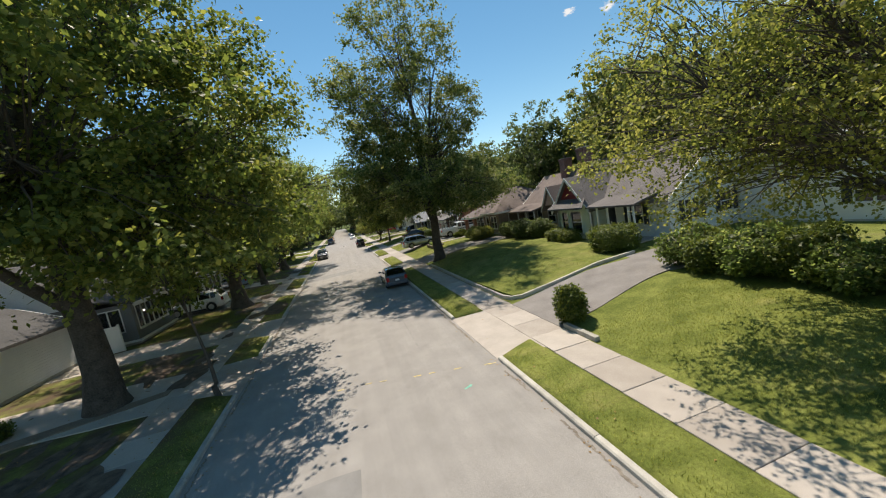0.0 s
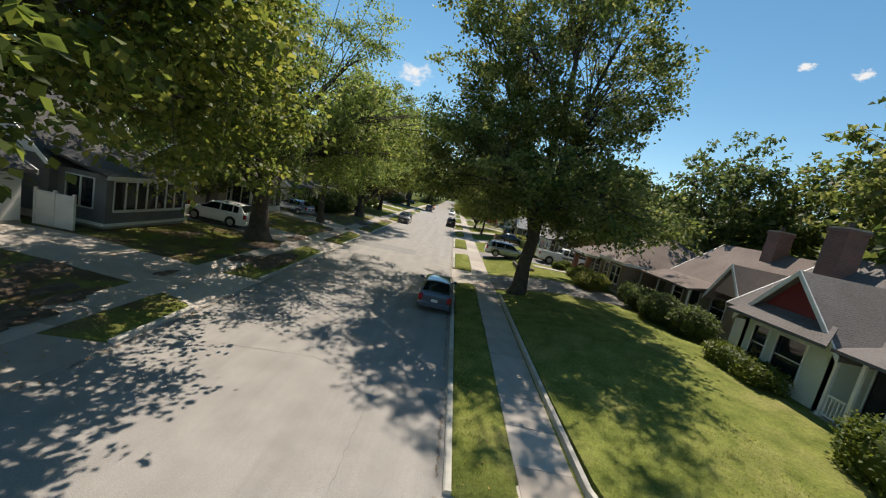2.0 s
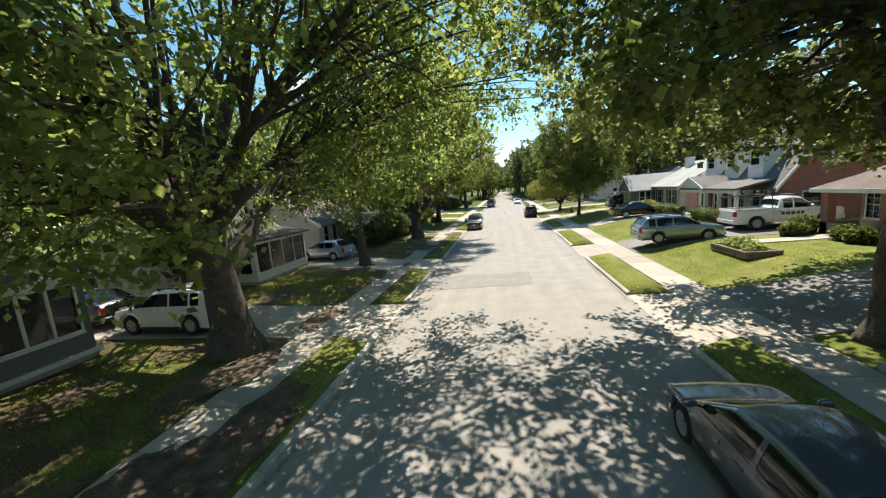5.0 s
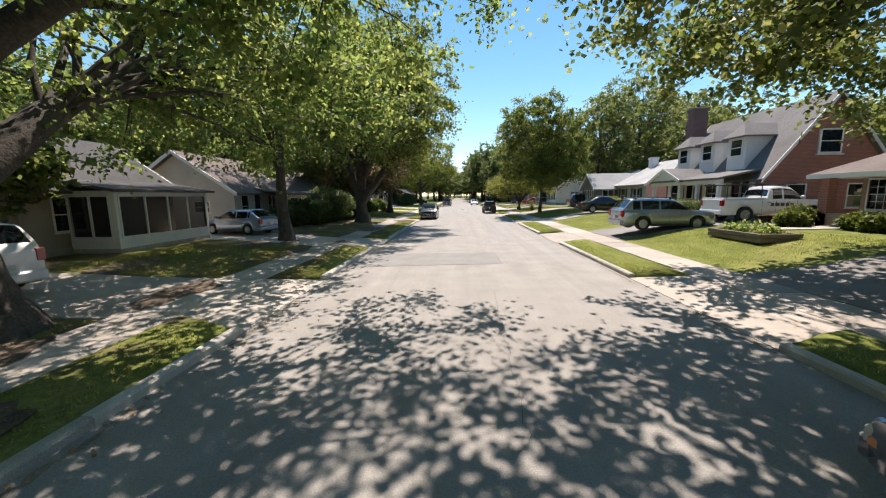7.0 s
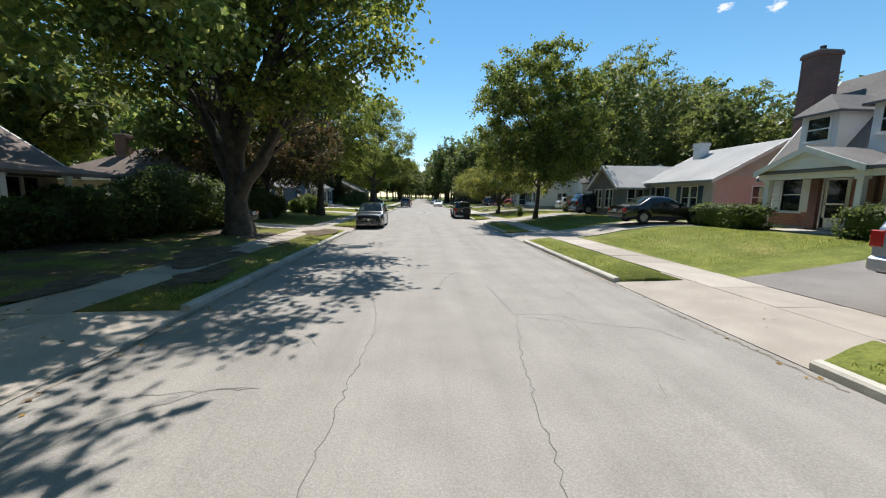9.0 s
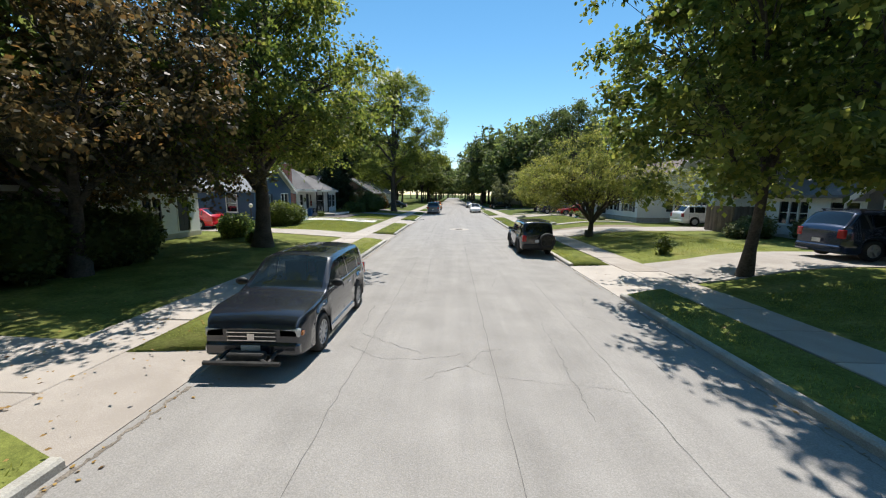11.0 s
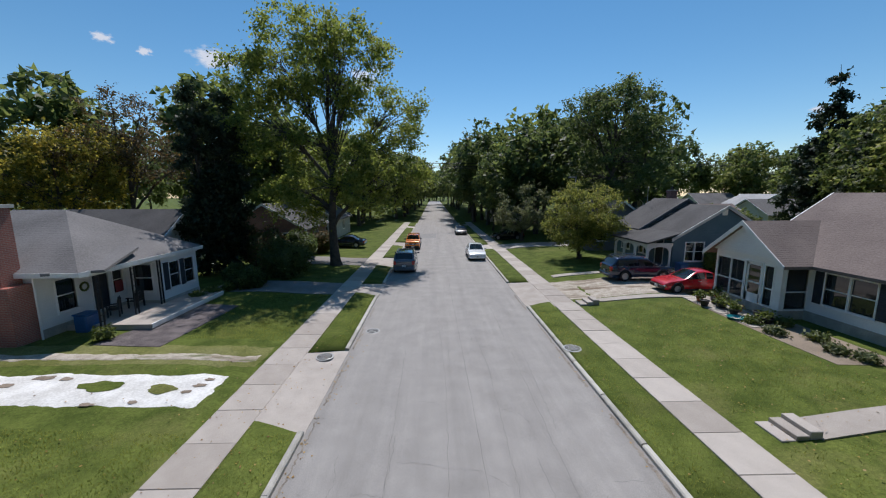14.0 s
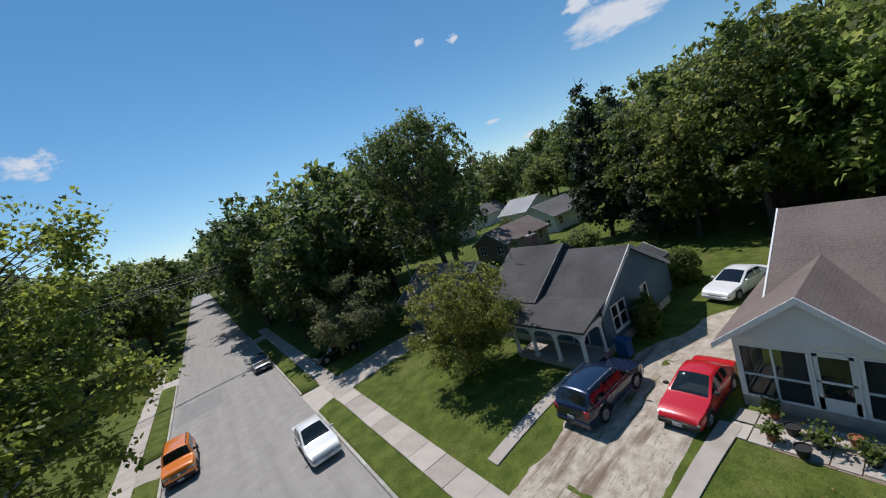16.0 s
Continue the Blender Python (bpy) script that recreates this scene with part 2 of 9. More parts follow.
def gravel_mat():
    """Pale stones pressed into brown soil, with strips of grass along the wheel tracks."""
    m = mat("gravel", (0.30, 0.25, 0.19), (0.56, 0.50, 0.42), rough=0.97, scale=2.4, fine=26, bump=1.2, mottled=0.6)
    N, L = m.node_tree.nodes, m.node_tree.links
    p = N["Principled BSDF"]
    last = p.inputs["Base Color"].links[0].from_socket
    tc = N.new("ShaderNodeTexCoord")
    for scale, lo, hi, colour, stretch in ((1.0, 0.50, 0.62, (0.15, 0.10, 0.06), (0.16, 1.25, 1)), (1.0, 0.56, 0.63, (0.10, 0.125, 0.032), (0.22, 1.7, 1)), (7.0, 0.58, 0.66, (0.11, 0.08, 0.05), (1, 1, 1))):
        mp = N.new("ShaderNodeMapping")
        mp.inputs["Scale"].default_value = stretch
        mp.inputs["Location"].default_value = (scale * 3.1, lo * 40, 0)
        L.new(tc.outputs["Object"], mp.inputs["Vector"])
        nz = N.new("ShaderNodeTexNoise")
        nz.inputs["Scale"].default_value = scale
        nz.inputs["Detail"].default_value = 9
        nz.inputs["Roughness"].default_value = 0.72
        L.new(mp.outputs[0], nz.inputs["Vector"])
        mr = N.new("ShaderNodeMapRange")
        L.new(nz.outputs["Fac"], mr.inputs[0])
        mr.inputs[1].default_value, mr.inputs[2].default_value, mr.inputs[4].default_value = lo, hi, 0.85
        mx = N.new("ShaderNodeMix")
        mx.data_type = "RGBA"
        L.new(mr.outputs[0], mx.inputs[0])
        L.new(last, mx.inputs[6])
        mx.inputs[7].default_value = (*colour, 1)
        last = mx.outputs[2]
    L.new(last, p.inputs["Base Color"])
    return m


ASPHALT = streaked(mat("worn_asphalt", (0.245, 0.229, 0.211), (0.375, 0.352, 0.327), rough=0.92, scale=1.1, fine=60.0, bump=0.3, mottled=0.33))
PATCH = mat("newer_asphalt", (0.20, 0.192, 0.182), (0.28, 0.27, 0.258), rough=0.9, scale=1.5, fine=60.0, bump=0.35)
CRACK = mat("crack", (0.10, 0.096, 0.09), (0.19, 0.182, 0.172), rough=0.95, bump=0)
DRIVE = mat("driveway_asphalt", (0.17, 0.153, 0.142), (0.27, 0.25, 0.234), rough=0.92, scale=1.0, fine=50, bump=0.4)
PALE_DRIVE = mat("pale_gritty_asphalt", (0.30, 0.265, 0.235), (0.44, 0.40, 0.36), rough=0.93, scale=1.2, fine=40, bump=0.5, mottled=0.5)
CONCRETE = mat("concrete", (0.335, 0.292, 0.252), (0.505, 0.452, 0.398), rough=0.9, scale=1.4, fine=70, bump=0.25, objrand=0.5, mottled=0.4)
KERB = mat("kerb_concrete", (0.33, 0.31, 0.27), (0.55, 0.52, 0.46), rough=0.92, scale=2.5, fine=50, bump=0.4, objrand=0.5)
BROKEN = mat("bleached_concrete", (0.56, 0.54, 0.50), (0.80, 0.785, 0.75), rough=0.92, scale=1.5, fine=14, bump=0.6, mottled=0.7)
DRY_GRASS = lawn_mat("dry_grass", (0.20, 0.19, 0.06), (0.34, 0.30, 0.12), (0.42, 0.36, 0.20), 0.6)
GRAVEL = gravel_mat()
MULCH = mat("mulch", (0.055, 0.045, 0.045), (0.19, 0.16, 0.155), rough=0.97, scale=2, fine=25, bump=1.0)
DIRT = mat("bare_earth", (0.16, 0.12, 0.085), (0.30, 0.24, 0.18), rough=0.97, scale=1.0, fine=25, bump=0.7)
GUTTER = mat("gutter_dust", (0.15, 0.125, 0.10), (0.30, 0.26, 0.215), rough=0.97, scale=3.0, fine=34, bump=0.8, mottled=0.7)
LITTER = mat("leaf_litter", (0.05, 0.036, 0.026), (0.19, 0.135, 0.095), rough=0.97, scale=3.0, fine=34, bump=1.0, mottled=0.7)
LAWN = lawn_mat("lawn", (0.105, 0.13, 0.026), (0.215, 0.235, 0.058), (0.29, 0.255, 0.10), 0.47)
BLADE = leafy("grass_blade", (0.115, 0.145, 0.030), (0.225, 0.245, 0.064), 0.5)
greener(BLADE, BLADE.node_tree.nodes["Principled BSDF"].inputs["Base Color"].links[0].from_socket)
BARK = mat("bark", (0.035, 0.028, 0.022), (0.11, 0.092, 0.075), rough=0.95, scale=3, fine=18, bump=1.0)
TWIG = mat("twig_bark", (0.04, 0.032, 0.026), (0.10, 0.085, 0.07), rough=0.95, scale=3, fine=18, bump=0.6)
LEAF_MAPLE = leafy("maple_leaf", (0.030, 0.056, 0.014), (0.125, 0.160, 0.034), 0.52, tip=(0.18, 0.195, 0.045))
LEAF_SILVER = leafy("silver_maple_leaf", (0.034, 0.060, 0.016), (0.125, 0.155, 0.042), 0.5, tip=(0.19, 0.20, 0.07))
LEAF_BRIGHT = leafy("bright_leaf", (0.044, 0.082, 0.022), (0.150, 0.200, 0.058), 0.62, tip=(0.21, 0.235, 0.075))
LEAF_TALL = leafy("tall_maple_leaf", (0.050, 0.080, 0.018), (0.155, 0.185, 0.042), 0.6)
LEAF_YELLOW = leafy("turning_leaf", (0.06, 0.078, 0.018), (0.17, 0.192, 0.046), 0.55, tip=(0.235, 0.235, 0.06))
LEAF_GOLD = leafy("golden_leaf", (0.08, 0.085, 0.014), (0.22, 0.205, 0.036), 0.5, tip=(0.30, 0.26, 0.05))
LEAF_COPPER = leafy("copper_leaf", (0.032, 0.030, 0.015), (0.105, 0.085, 0.036), 0.35, tip=(0.17, 0.11, 0.036))
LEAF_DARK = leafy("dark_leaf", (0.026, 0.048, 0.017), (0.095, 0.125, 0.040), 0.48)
LEAF_CONIFER = leafy("conifer_leaf", (0.012, 0.022, 0.011), (0.035, 0.052, 0.025), 0.2)
LEAF_FAR = leafy("far_leaf", (0.036, 0.060, 0.019), (0.13, 0.16, 0.048), 0.5)
LEAF_GREY = leafy("grey_green_leaf", (0.055, 0.068, 0.028), (0.15, 0.165, 0.075), 0.4)
LEAF_HEDGE = leafy("hedge_leaf", (0.028, 0.055, 0.010), (0.13, 0.16, 0.03), 0.3)
WHITE = mat("white_paint", (0.70, 0.70, 0.68), (0.82, 0.82, 0.80), rough=0.55, scale=2, fine=20, bump=0.05)
WHITE_SIDING = striped(mat("white_siding", (0.66, 0.67, 0.67), (0.80, 0.81, 0.80), rough=0.6, scale=0.8, fine=25, bump=0.05), 2, 0.15, 0.02)
GREEN_SIDING = striped(mat("pale_green_siding", (0.52, 0.60, 0.53), (0.66, 0.72, 0.64), rough=0.6, scale=0.8, fine=25, bump=0.05), 2, 0.16, 0.02)
RED_SIDING = striped(mat("dark_red_siding", (0.20, 0.028, 0.030), (0.27, 0.042, 0.042), rough=0.6, scale=0.8, fine=25, bump=0.05), 2, 0.16, 0.02)
GREY_SIDING = striped(mat("grey_siding", (0.13, 0.135, 0.14), (0.20, 0.205, 0.21), rough=0.65, scale=0.8, fine=25, bump=0.05), 2, 0.16, 0.02)
BLUE_SIDING = striped(mat("blue_siding", (0.030, 0.075, 0.145), (0.045, 0.10, 0.185), rough=0.6, scale=0.8, fine=25, bump=0.05), 2, 0.14, 0.02)
SLATE_SIDING = striped(mat("slate_blue_siding", (0.055, 0.115, 0.165), (0.085, 0.155, 0.21), rough=0.6, scale=0.8, fine=25, bump=0.05), 2, 0.16, 0.02)
STUCCO = mat("stucco", (0.42, 0.40, 0.36), (0.56, 0.54, 0.50), rough=0.95, scale=1.2, fine=30, bump=0.5)
TAN = mat("tan_stucco", (0.30, 0.25, 0.19), (0.42, 0.36, 0.28), rough=0.95, scale=1.2, fine=30, bump=0.5)
PINK = mat("pink_stucco", (0.55, 0.38, 0.34), (0.66, 0.48, 0.43), rough=0.9, scale=1.2, fine=30, bump=0.3)
BRICK = bricky("red_brick", (0.46, 0.105, 0.055), (0.35, 0.075, 0.042), (0.42, 0.28, 0.21))
BRICK_DARK = bricky("dark_brick", (0.26, 0.07, 0.05), (0.17, 0.05, 0.038), (0.26, 0.18, 0.15))
BRICK_TAN = bricky("tan_brick", (0.34, 0.23, 0.14), (0.25, 0.15, 0.09), (0.40, 0.33, 0.26))
PALE_TRIM = mat("weathered_trim", (0.42, 0.43, 0.43), (0.58, 0.59, 0.58), rough=0.6, scale=2, fine=20, bump=0.05)
SLATE_TRIM = mat("dark_slate_trim", (0.035, 0.05, 0.07), (0.06, 0.08, 0.10), rough=0.6, scale=2, fine=20, bump=0.05)
ROOF_GREY = striped(mat("grey_shingle", (0.115, 0.108, 0.105), (0.20, 0.19, 0.185), rough=0.95, scale=0.5, fine=14, bump=0.6), 2, 0.075, 0.02, 0.7)
ROOF_WARM = striped(mat("weathered_shingle", (0.105, 0.094, 0.09), (0.185, 0.168, 0.162), rough=0.95, scale=0.5, fine=14, bump=0.6), 2, 0.075, 0.02, 0.8)
ROOF_DARK = striped(mat("dark_shingle", (0.045, 0.042, 0.042), (0.10, 0.096, 0.095), rough=0.95, scale=0.5, fine=14, bump=0.6), 2, 0.075, 0.02, 0.7)
ROOF_BROWN = striped(mat("brown_shingle", (0.12, 0.092, 0.082), (0.21, 0.168, 0.15), rough=0.95, scale=0.5, fine=14, bump=0.6), 2, 0.08, 0.02, 0.7)
ROOF_LIGHT = striped(mat("light_grey_shingle", (0.30, 0.30, 0.30), (0.42, 0.42, 0.415), rough=0.95, scale=0.5, fine=14, bump=0.5), 2, 0.075, 0.02, 0.6)
PANE = glass_mat("window_pane", (0.015, 0.02, 0.025))
CAR_GLASS = glass_mat("car_glass", (0.008, 0.010, 0.012))
CAR_CLEAR = glass_mat("clear_windscreen", (0.02, 0.03, 0.03), clear=0.42)
SHUTTER = mat("dark_shutter", (0.012, 0.016, 0.024), (0.03, 0.036, 0.05), rough=0.6, bump=0.05)
SHUTTER_BLUE = mat("blue_shutter", (0.018, 0.045, 0.10), (0.03, 0.065, 0.13), rough=0.6, bump=0.05)
INTERIOR = mat("dim_interior", (0.05, 0.045, 0.04), (0.09, 0.08, 0.07), rough=0.9, bump=0)
WOOD = mat("weathered_wood", (0.12, 0.095, 0.07), (0.26, 0.21, 0.16), rough=0.9, scale=3, fine=30, bump=0.6)
FENCE_WOOD = mat("brown_fence_wood", (0.10, 0.075, 0.055), (0.19, 0.15, 0.115), rough=0.9, scale=2, fine=30, bump=0.6, objrand=0.6)
TERRACOTTA = mat("terracotta", (0.25, 0.09, 0.04), (0.38, 0.15, 0.07), rough=0.85, bump=0.1)
BLACK = mat("black_plastic", (0.010, 0.010, 0.011), (0.025, 0.025, 0.026), rough=0.6, bump=0.05)
RUBBER = mat("tyre_rubber", (0.012, 0.012, 0.012), (0.03, 0.03, 0.03), rough=0.85, bump=0.2)
CHROME = mat("chrome", (0.55, 0.55, 0.56), (0.65, 0.65, 0.66), rough=0.18, metal=1.0, bump=0)
ALLOY = mat("alloy_wheel", (0.42, 0.42, 0.43), (0.55, 0.55, 0.56), rough=0.4, metal=0.5, bump=0)
IRON = mat("dark_iron", (0.03, 0.03, 0.03), (0.07, 0.065, 0.06), rough=0.7, metal=0.3, bump=0.2)
STEEL = mat("galvanised_steel", (0.30, 0.31, 0.32), (0.42, 0.43, 0.44), rough=0.45, metal=0.8, bump=0.05)
TEAL = mat("teal_hydrant_paint", (0.0, 0.20, 0.17), (0.01, 0.30, 0.25), rough=0.5, scale=6, bump=0.1)
BLUE_PLASTIC = mat("blue_plastic", (0.01, 0.07, 0.20), (0.02, 0.10, 0.26), rough=0.45, bump=0.05)
TEAL_PLASTIC = mat("teal_plastic", (0.0, 0.22, 0.24), (0.02, 0.30, 0.32), rough=0.4, bump=0)
YELLOW_PAINT = mat("yellow_survey_paint", (0.55, 0.40, 0.10), (0.70, 0.58, 0.30), rough=0.9, scale=9, fine=50, bump=0.1)
GREEN_PAINT = mat("green_survey_paint", (0.10, 0.42, 0.30), (0.25, 0.50, 0.40), rough=0.9, scale=9, fine=50, bump=0.1)
TAIL = mat("tail_lamp", (0.30, 0.006, 0.006), (0.40, 0.012, 0.010), rough=0.15, bump=0, coat=0.6)
HEAD = mat("headlamp_lens", (0.45, 0.45, 0.42), (0.62, 0.62, 0.58), rough=0.12, bump=0, coat=0.8)
AMBER = mat("amber_lens", (0.55, 0.14, 0.01), (0.65, 0.2, 0.02), rough=0.15, bump=0, coat=0.6)
PLATE = mat("number_plate", (0.5, 0.5, 0.5), (0.62, 0.62, 0.62), rough=0.4, bump=0)
SIGN_INK = mat("sign_ink", (0.04, 0.05, 0.05), (0.08, 0.09, 0.09), rough=0.6, bump=0)


def paint(name, c, flake=0.25):
    return mat(name, c, tuple(min(1, v * 1.1 + 0.004) for v in c), rough=0.26, metal=flake, scale=1.2, fine=8, bump=0, coat=1.0)


def screen_mat():
    m = bpy.data.materials.new("insect_screen")
    m.use_nodes = True
    N, L = m.node_tree.nodes, m.node_tree.links
    p = N["Principled BSDF"]
    p.inputs["Base Color"].default_value = (0.025, 0.027, 0.03, 1)
    p.inputs["Roughness"].default_value = 0.7
    t = N.new("ShaderNodeBsdfTransparent")
    mx = N.new("ShaderNodeMixShader")
    mx.inputs[0].default_value = 0.45
    L.new(p.outputs[0], mx.inputs[1])
    L.new(t.outputs[0], mx.inputs[2])
    L.new(mx.outputs[0], N["Material Output"].inputs[0])
    return m


SCREEN = screen_mat()

# ---- building helpers ----
import collections


def thing(name, loc=(0, 0, 0), label="", category="", group="", kind="", rz=0.0):
    ob = new(name)
    ob.empty_display_size = 0.2
    ob.matrix_world = Matrix.Translation(loc) @ Matrix.Rotation(radians(rz), 4, "Z")
    ob["base"] = 1
    return tagged(ob, label, category, group, kind)


def part(name, bm, material, parent=None, label="", local=False, smooth=False):
    """Links a bmesh as one mesh. Its points are world places, or places in the parent's own axes with local=True."""
    me = bm
    if not isinstance(bm, bpy.types.Mesh):
        me = bpy.data.meshes.new(name)
        bm.to_mesh(me)
        bm.free()
        if smooth:
            me.polygons.foreach_set("use_smooth", [True] * len(me.polygons))
        for m in material if isinstance(material, (list, tuple)) else (material,):
            me.materials.append(m)
    ob = new(name, me)
    if parent:
        ob.parent = parent
        if not local and parent.data is None:
            ob.matrix_parent_inverse = parent.matrix_basis.inverted()
    if label:
        ob["label"] = label
    return ob


def box(a, b, bm=None, bevel=0.0, m=None):
    bm = bm or bmesh.new()
    r = bmesh.ops.create_cube(bm, size=1)
    vs = r["verts"]
    for v in vs:
        v.co = Vector([(a[i] + b[i]) / 2 + v.co[i] * (b[i] - a[i]) for i in range(3)])
        if m:
            v.co = m @ v.co
    if bevel:
        es = {e for v in vs for e in v.link_edges}
        bmesh.ops.bevel(bm, geom=list(es), offset=bevel, segments=1, affect="EDGES")
    return bm


def poly(points, bm=None):
    bm = bm or bmesh.new()
    bm.faces.new([bm.verts.new(p) for p in points])
    return bm


def slab(points, thick, bm=None):
    """A plate with the given upper outline (3D points, anticlockwise from above) and a thickness downwards."""
    bm = bm or bmesh.new()
    top = [bm.verts.new(p) for p in points]
    low = [bm.verts.new((p[0], p[1], p[2] - thick)) for p in points]
    bm.faces.new(top)
    bm.faces.new(low[::-1])
    n = len(points)
    for i in range(n):
        bm.faces.new((top[i], low[i], low[(i + 1) % n], top[(i + 1) % n]))
    return bm


def rod(a, b, r, r2=None, n=8, bm=None, cap=True):
    bm = bm or bmesh.new()
    a, b = Vector(a), Vector(b)
    d = b - a
    m = Matrix.Translation((a + b) / 2) @ d.to_track_quat("Z", "Y").to_matrix().to_4x4()
    bmesh.ops.create_cone(bm, cap_ends=cap, segments=n, radius1=r, radius2=r if r2 is None else r2, depth=d.length, matrix=m)
    return bm


def lathe(profile, n=16, bm=None, m=None, caps=True):
    """A turned shape from (radius, height) pairs round z."""
    bm = bm or bmesh.new()
    m = m or Matrix()
    rings = []
    for r, z in profile:
        rings.append([bm.verts.new(m @ Vector((r * math.cos(2 * math.pi * i / n), r * math.sin(2 * math.pi * i / n), z))) for i in range(n)])
    for a, b in zip(rings, rings[1:]):
        for i in range(n):
            bm.faces.new((a[i], a[(i + 1) % n], b[(i + 1) % n], b[i]))
    if caps:
        bm.faces.new(rings[-1])
        bm.faces.new(rings[0][::-1])
    return bm


def mesh_np(name, verts, faces, material, smooth=False):
    """A mesh from arrays of places and equal-sided faces."""
    me = bpy.data.meshes.new(name)
    k = faces.shape[1]
    me.vertices.add(len(verts))
    me.vertices.foreach_set("co", np.ascontiguousarray(verts, np.float32).ravel())
    me.loops.add(faces.size)
    me.loops.foreach_set("vertex_index", np.ascontiguousarray(faces, np.int32).ravel())
    me.polygons.add(len(faces))
    me.polygons.foreach_set("loop_start", np.arange(0, faces.size, k, dtype=np.int32))
    if smooth:
        me.polygons.foreach_set("use_smooth", np.ones(len(faces), bool))
    me.update(calc_edges=True)
    me.materials.append(material)
    return me


def smoothstep(v, a, b):
    t = np.clip((v - a) / (b - a), 0, 1)
    return t * t * (3 - 2 * t)


def ground_z(x, y):
    """Height of the lawns, a little above the road and rising towards the houses on the east side."""
    hr = np.interp(y, [-60, 20, 70, 88, 105, 130, 200], [0.9, 0.9, 0.85, 0.6, 0.5, 0.45, 0.3])
    east = 0.13 + (hr - 0.13) * smoothstep(x, 6.5, 13.0)
    west = 0.11 + 0.22 * smoothstep(-x, 6.5, 13.0)
    z = np.where(x > 0, east, west)
    return np.where(np.abs(x) < 4.7, -0.12, z)


def gz(x, y):
    return float(ground_z(np.array(float(x)), np.array(float(y))))

# ---- ground, road, kerbs, pavements, driveways ----
HW = 4.6
xs = np.concatenate([np.linspace(-420, -60, 13), np.linspace(-50, -16, 12), np.linspace(-14, -7.0, 12), [-6.3, -6.2, 6.2, 6.3],
                     np.linspace(7.0, 14, 12), np.linspace(16, 50, 12), np.linspace(60, 420, 13)])
ys = np.concatenate([[-300, -150, -80], np.arange(-40, 200, 4.0), [220, 260, 320, 420, 700, 1200, 2500]])
gx, gy = np.meshgrid(xs, ys)
gzz = ground_z(gx, gy)
gzz[np.abs(gx) <= 6.21] = -0.15
gzz += np.where(np.abs(gx) > 9, 0.04 * np.sin(gx * 0.7 + 1.3) * np.sin(gy * 0.45), 0)
nx, ny = len(xs), len(ys)
idx = np.arange(nx * ny).reshape(ny, nx)
quads = np.stack([idx[:-1, :-1], idx[:-1, 1:], idx[1:, 1:], idx[1:, :-1]], -1).reshape(-1, 4)
ground = new("ground", mesh_np("ground", np.stack([gx, gy, gzz], -1).reshape(-1, 3), quads, LAWN, True))
tagged(ground, "green suburban lawns on gently rising ground", "ground", kind="structure")


def gnd(x, y):
    """The lawn's surface as built, with its low swells."""
    return gz(x, y) + (0.04 * math.sin(x * 0.7 + 1.3) * math.sin(y * 0.45) if abs(x) > 9 else 0)


road = thing("road", (0, 0, 0), "light grey worn asphalt street with cracks and patches", "road", kind="structure")
bm = bmesh.new()
yy = np.arange(-60, 420, 6.0)
rows = []
for y in yy:
    rows.append([bm.verts.new((x, y, 0.035 * (1 - (x / HW) ** 2))) for x in (-HW, -3, -1.5, 0, 1.5, 3, HW)])
for a, b in zip(rows, rows[1:]):
    for i in range(6):
        bm.faces.new((a[i], a[i + 1], b[i + 1], b[i]))
part("carriageway", bm, ASPHALT, road, smooth=True)


def crown(x):
    return 0.035 * (1 - (x / HW) ** 2)


def road_patch(name, pts, material, up=0.004, label=""):
    bm = bmesh.new()
    x0, x1 = min(p[0] for p in pts), max(p[0] for p in pts)
    n = len(pts)
    poly([(x, y, crown(x) + up) for x, y in pts], bm)
    return part(name, bm, material, road, label)


def ribbon(pts, w, up=0.004, seed=0, jitter=0.05, step=0.25):
    """A thin wandering strip on the road along a list of (x, y)."""
    rnd = random.Random(seed)
    line = []
    for (xa, ya), (xb, yb) in zip(pts, pts[1:]):
        n = max(2, int(math.hypot(xb - xa, yb - ya) / step))
        for i in range(n):
            t = i / n
            line.append((xa + (xb - xa) * t + rnd.uniform(-jitter, jitter), ya + (yb - ya) * t + rnd.uniform(-jitter, jitter)))
    bm = bmesh.new()
    last = None
    for i, (x, y) in enumerate(line):
        x2, y2 = line[min(i + 1, len(line) - 1)] if i + 1 < len(line) else (2 * x - line[i - 1][0], 2 * y - line[i - 1][1])
        d = Vector((x2 - x, y2 - y))
        d = d.normalized() if d.length else Vector((0, 1))
        ww = w * rnd.uniform(0.4, 1.0) / 2
        a = bm.verts.new((x - d.y * ww, y + d.x * ww, crown(x) + up))
        b = bm.verts.new((x + d.y * ww, y - d.x * ww, crown(x) + up))
        if last:
            bm.faces.new((last[0], last[1], b, a))
        last = (a, b)
    return bm


def grid_patch(x0, x1, y0, y1, nxp, nyp, up, skew=0.0, wob=0.0, seed=1):
    rnd = random.Random(seed)
    bm = bmesh.new()
    rws = []
    for j in range(nyp + 1):
        r = []
        for i in range(nxp + 1):
            x = x0 + (x1 - x0) * i / nxp
            y = y0 + (y1 - y0) * j / nyp + skew * (i / nxp - 0.5)
            if i in (0, nxp):
                x += rnd.uniform(-wob, wob)
            if j in (0, nyp):
                y += rnd.uniform(-wob, wob)
            r.append(bm.verts.new((x, y, crown(x) + up)))
        rws.append(r)
    for a, b in zip(rws, rws[1:]):
        for i in range(nxp):
            bm.faces.new((a[i], a[i + 1], b[i + 1], b[i]))
    return bm


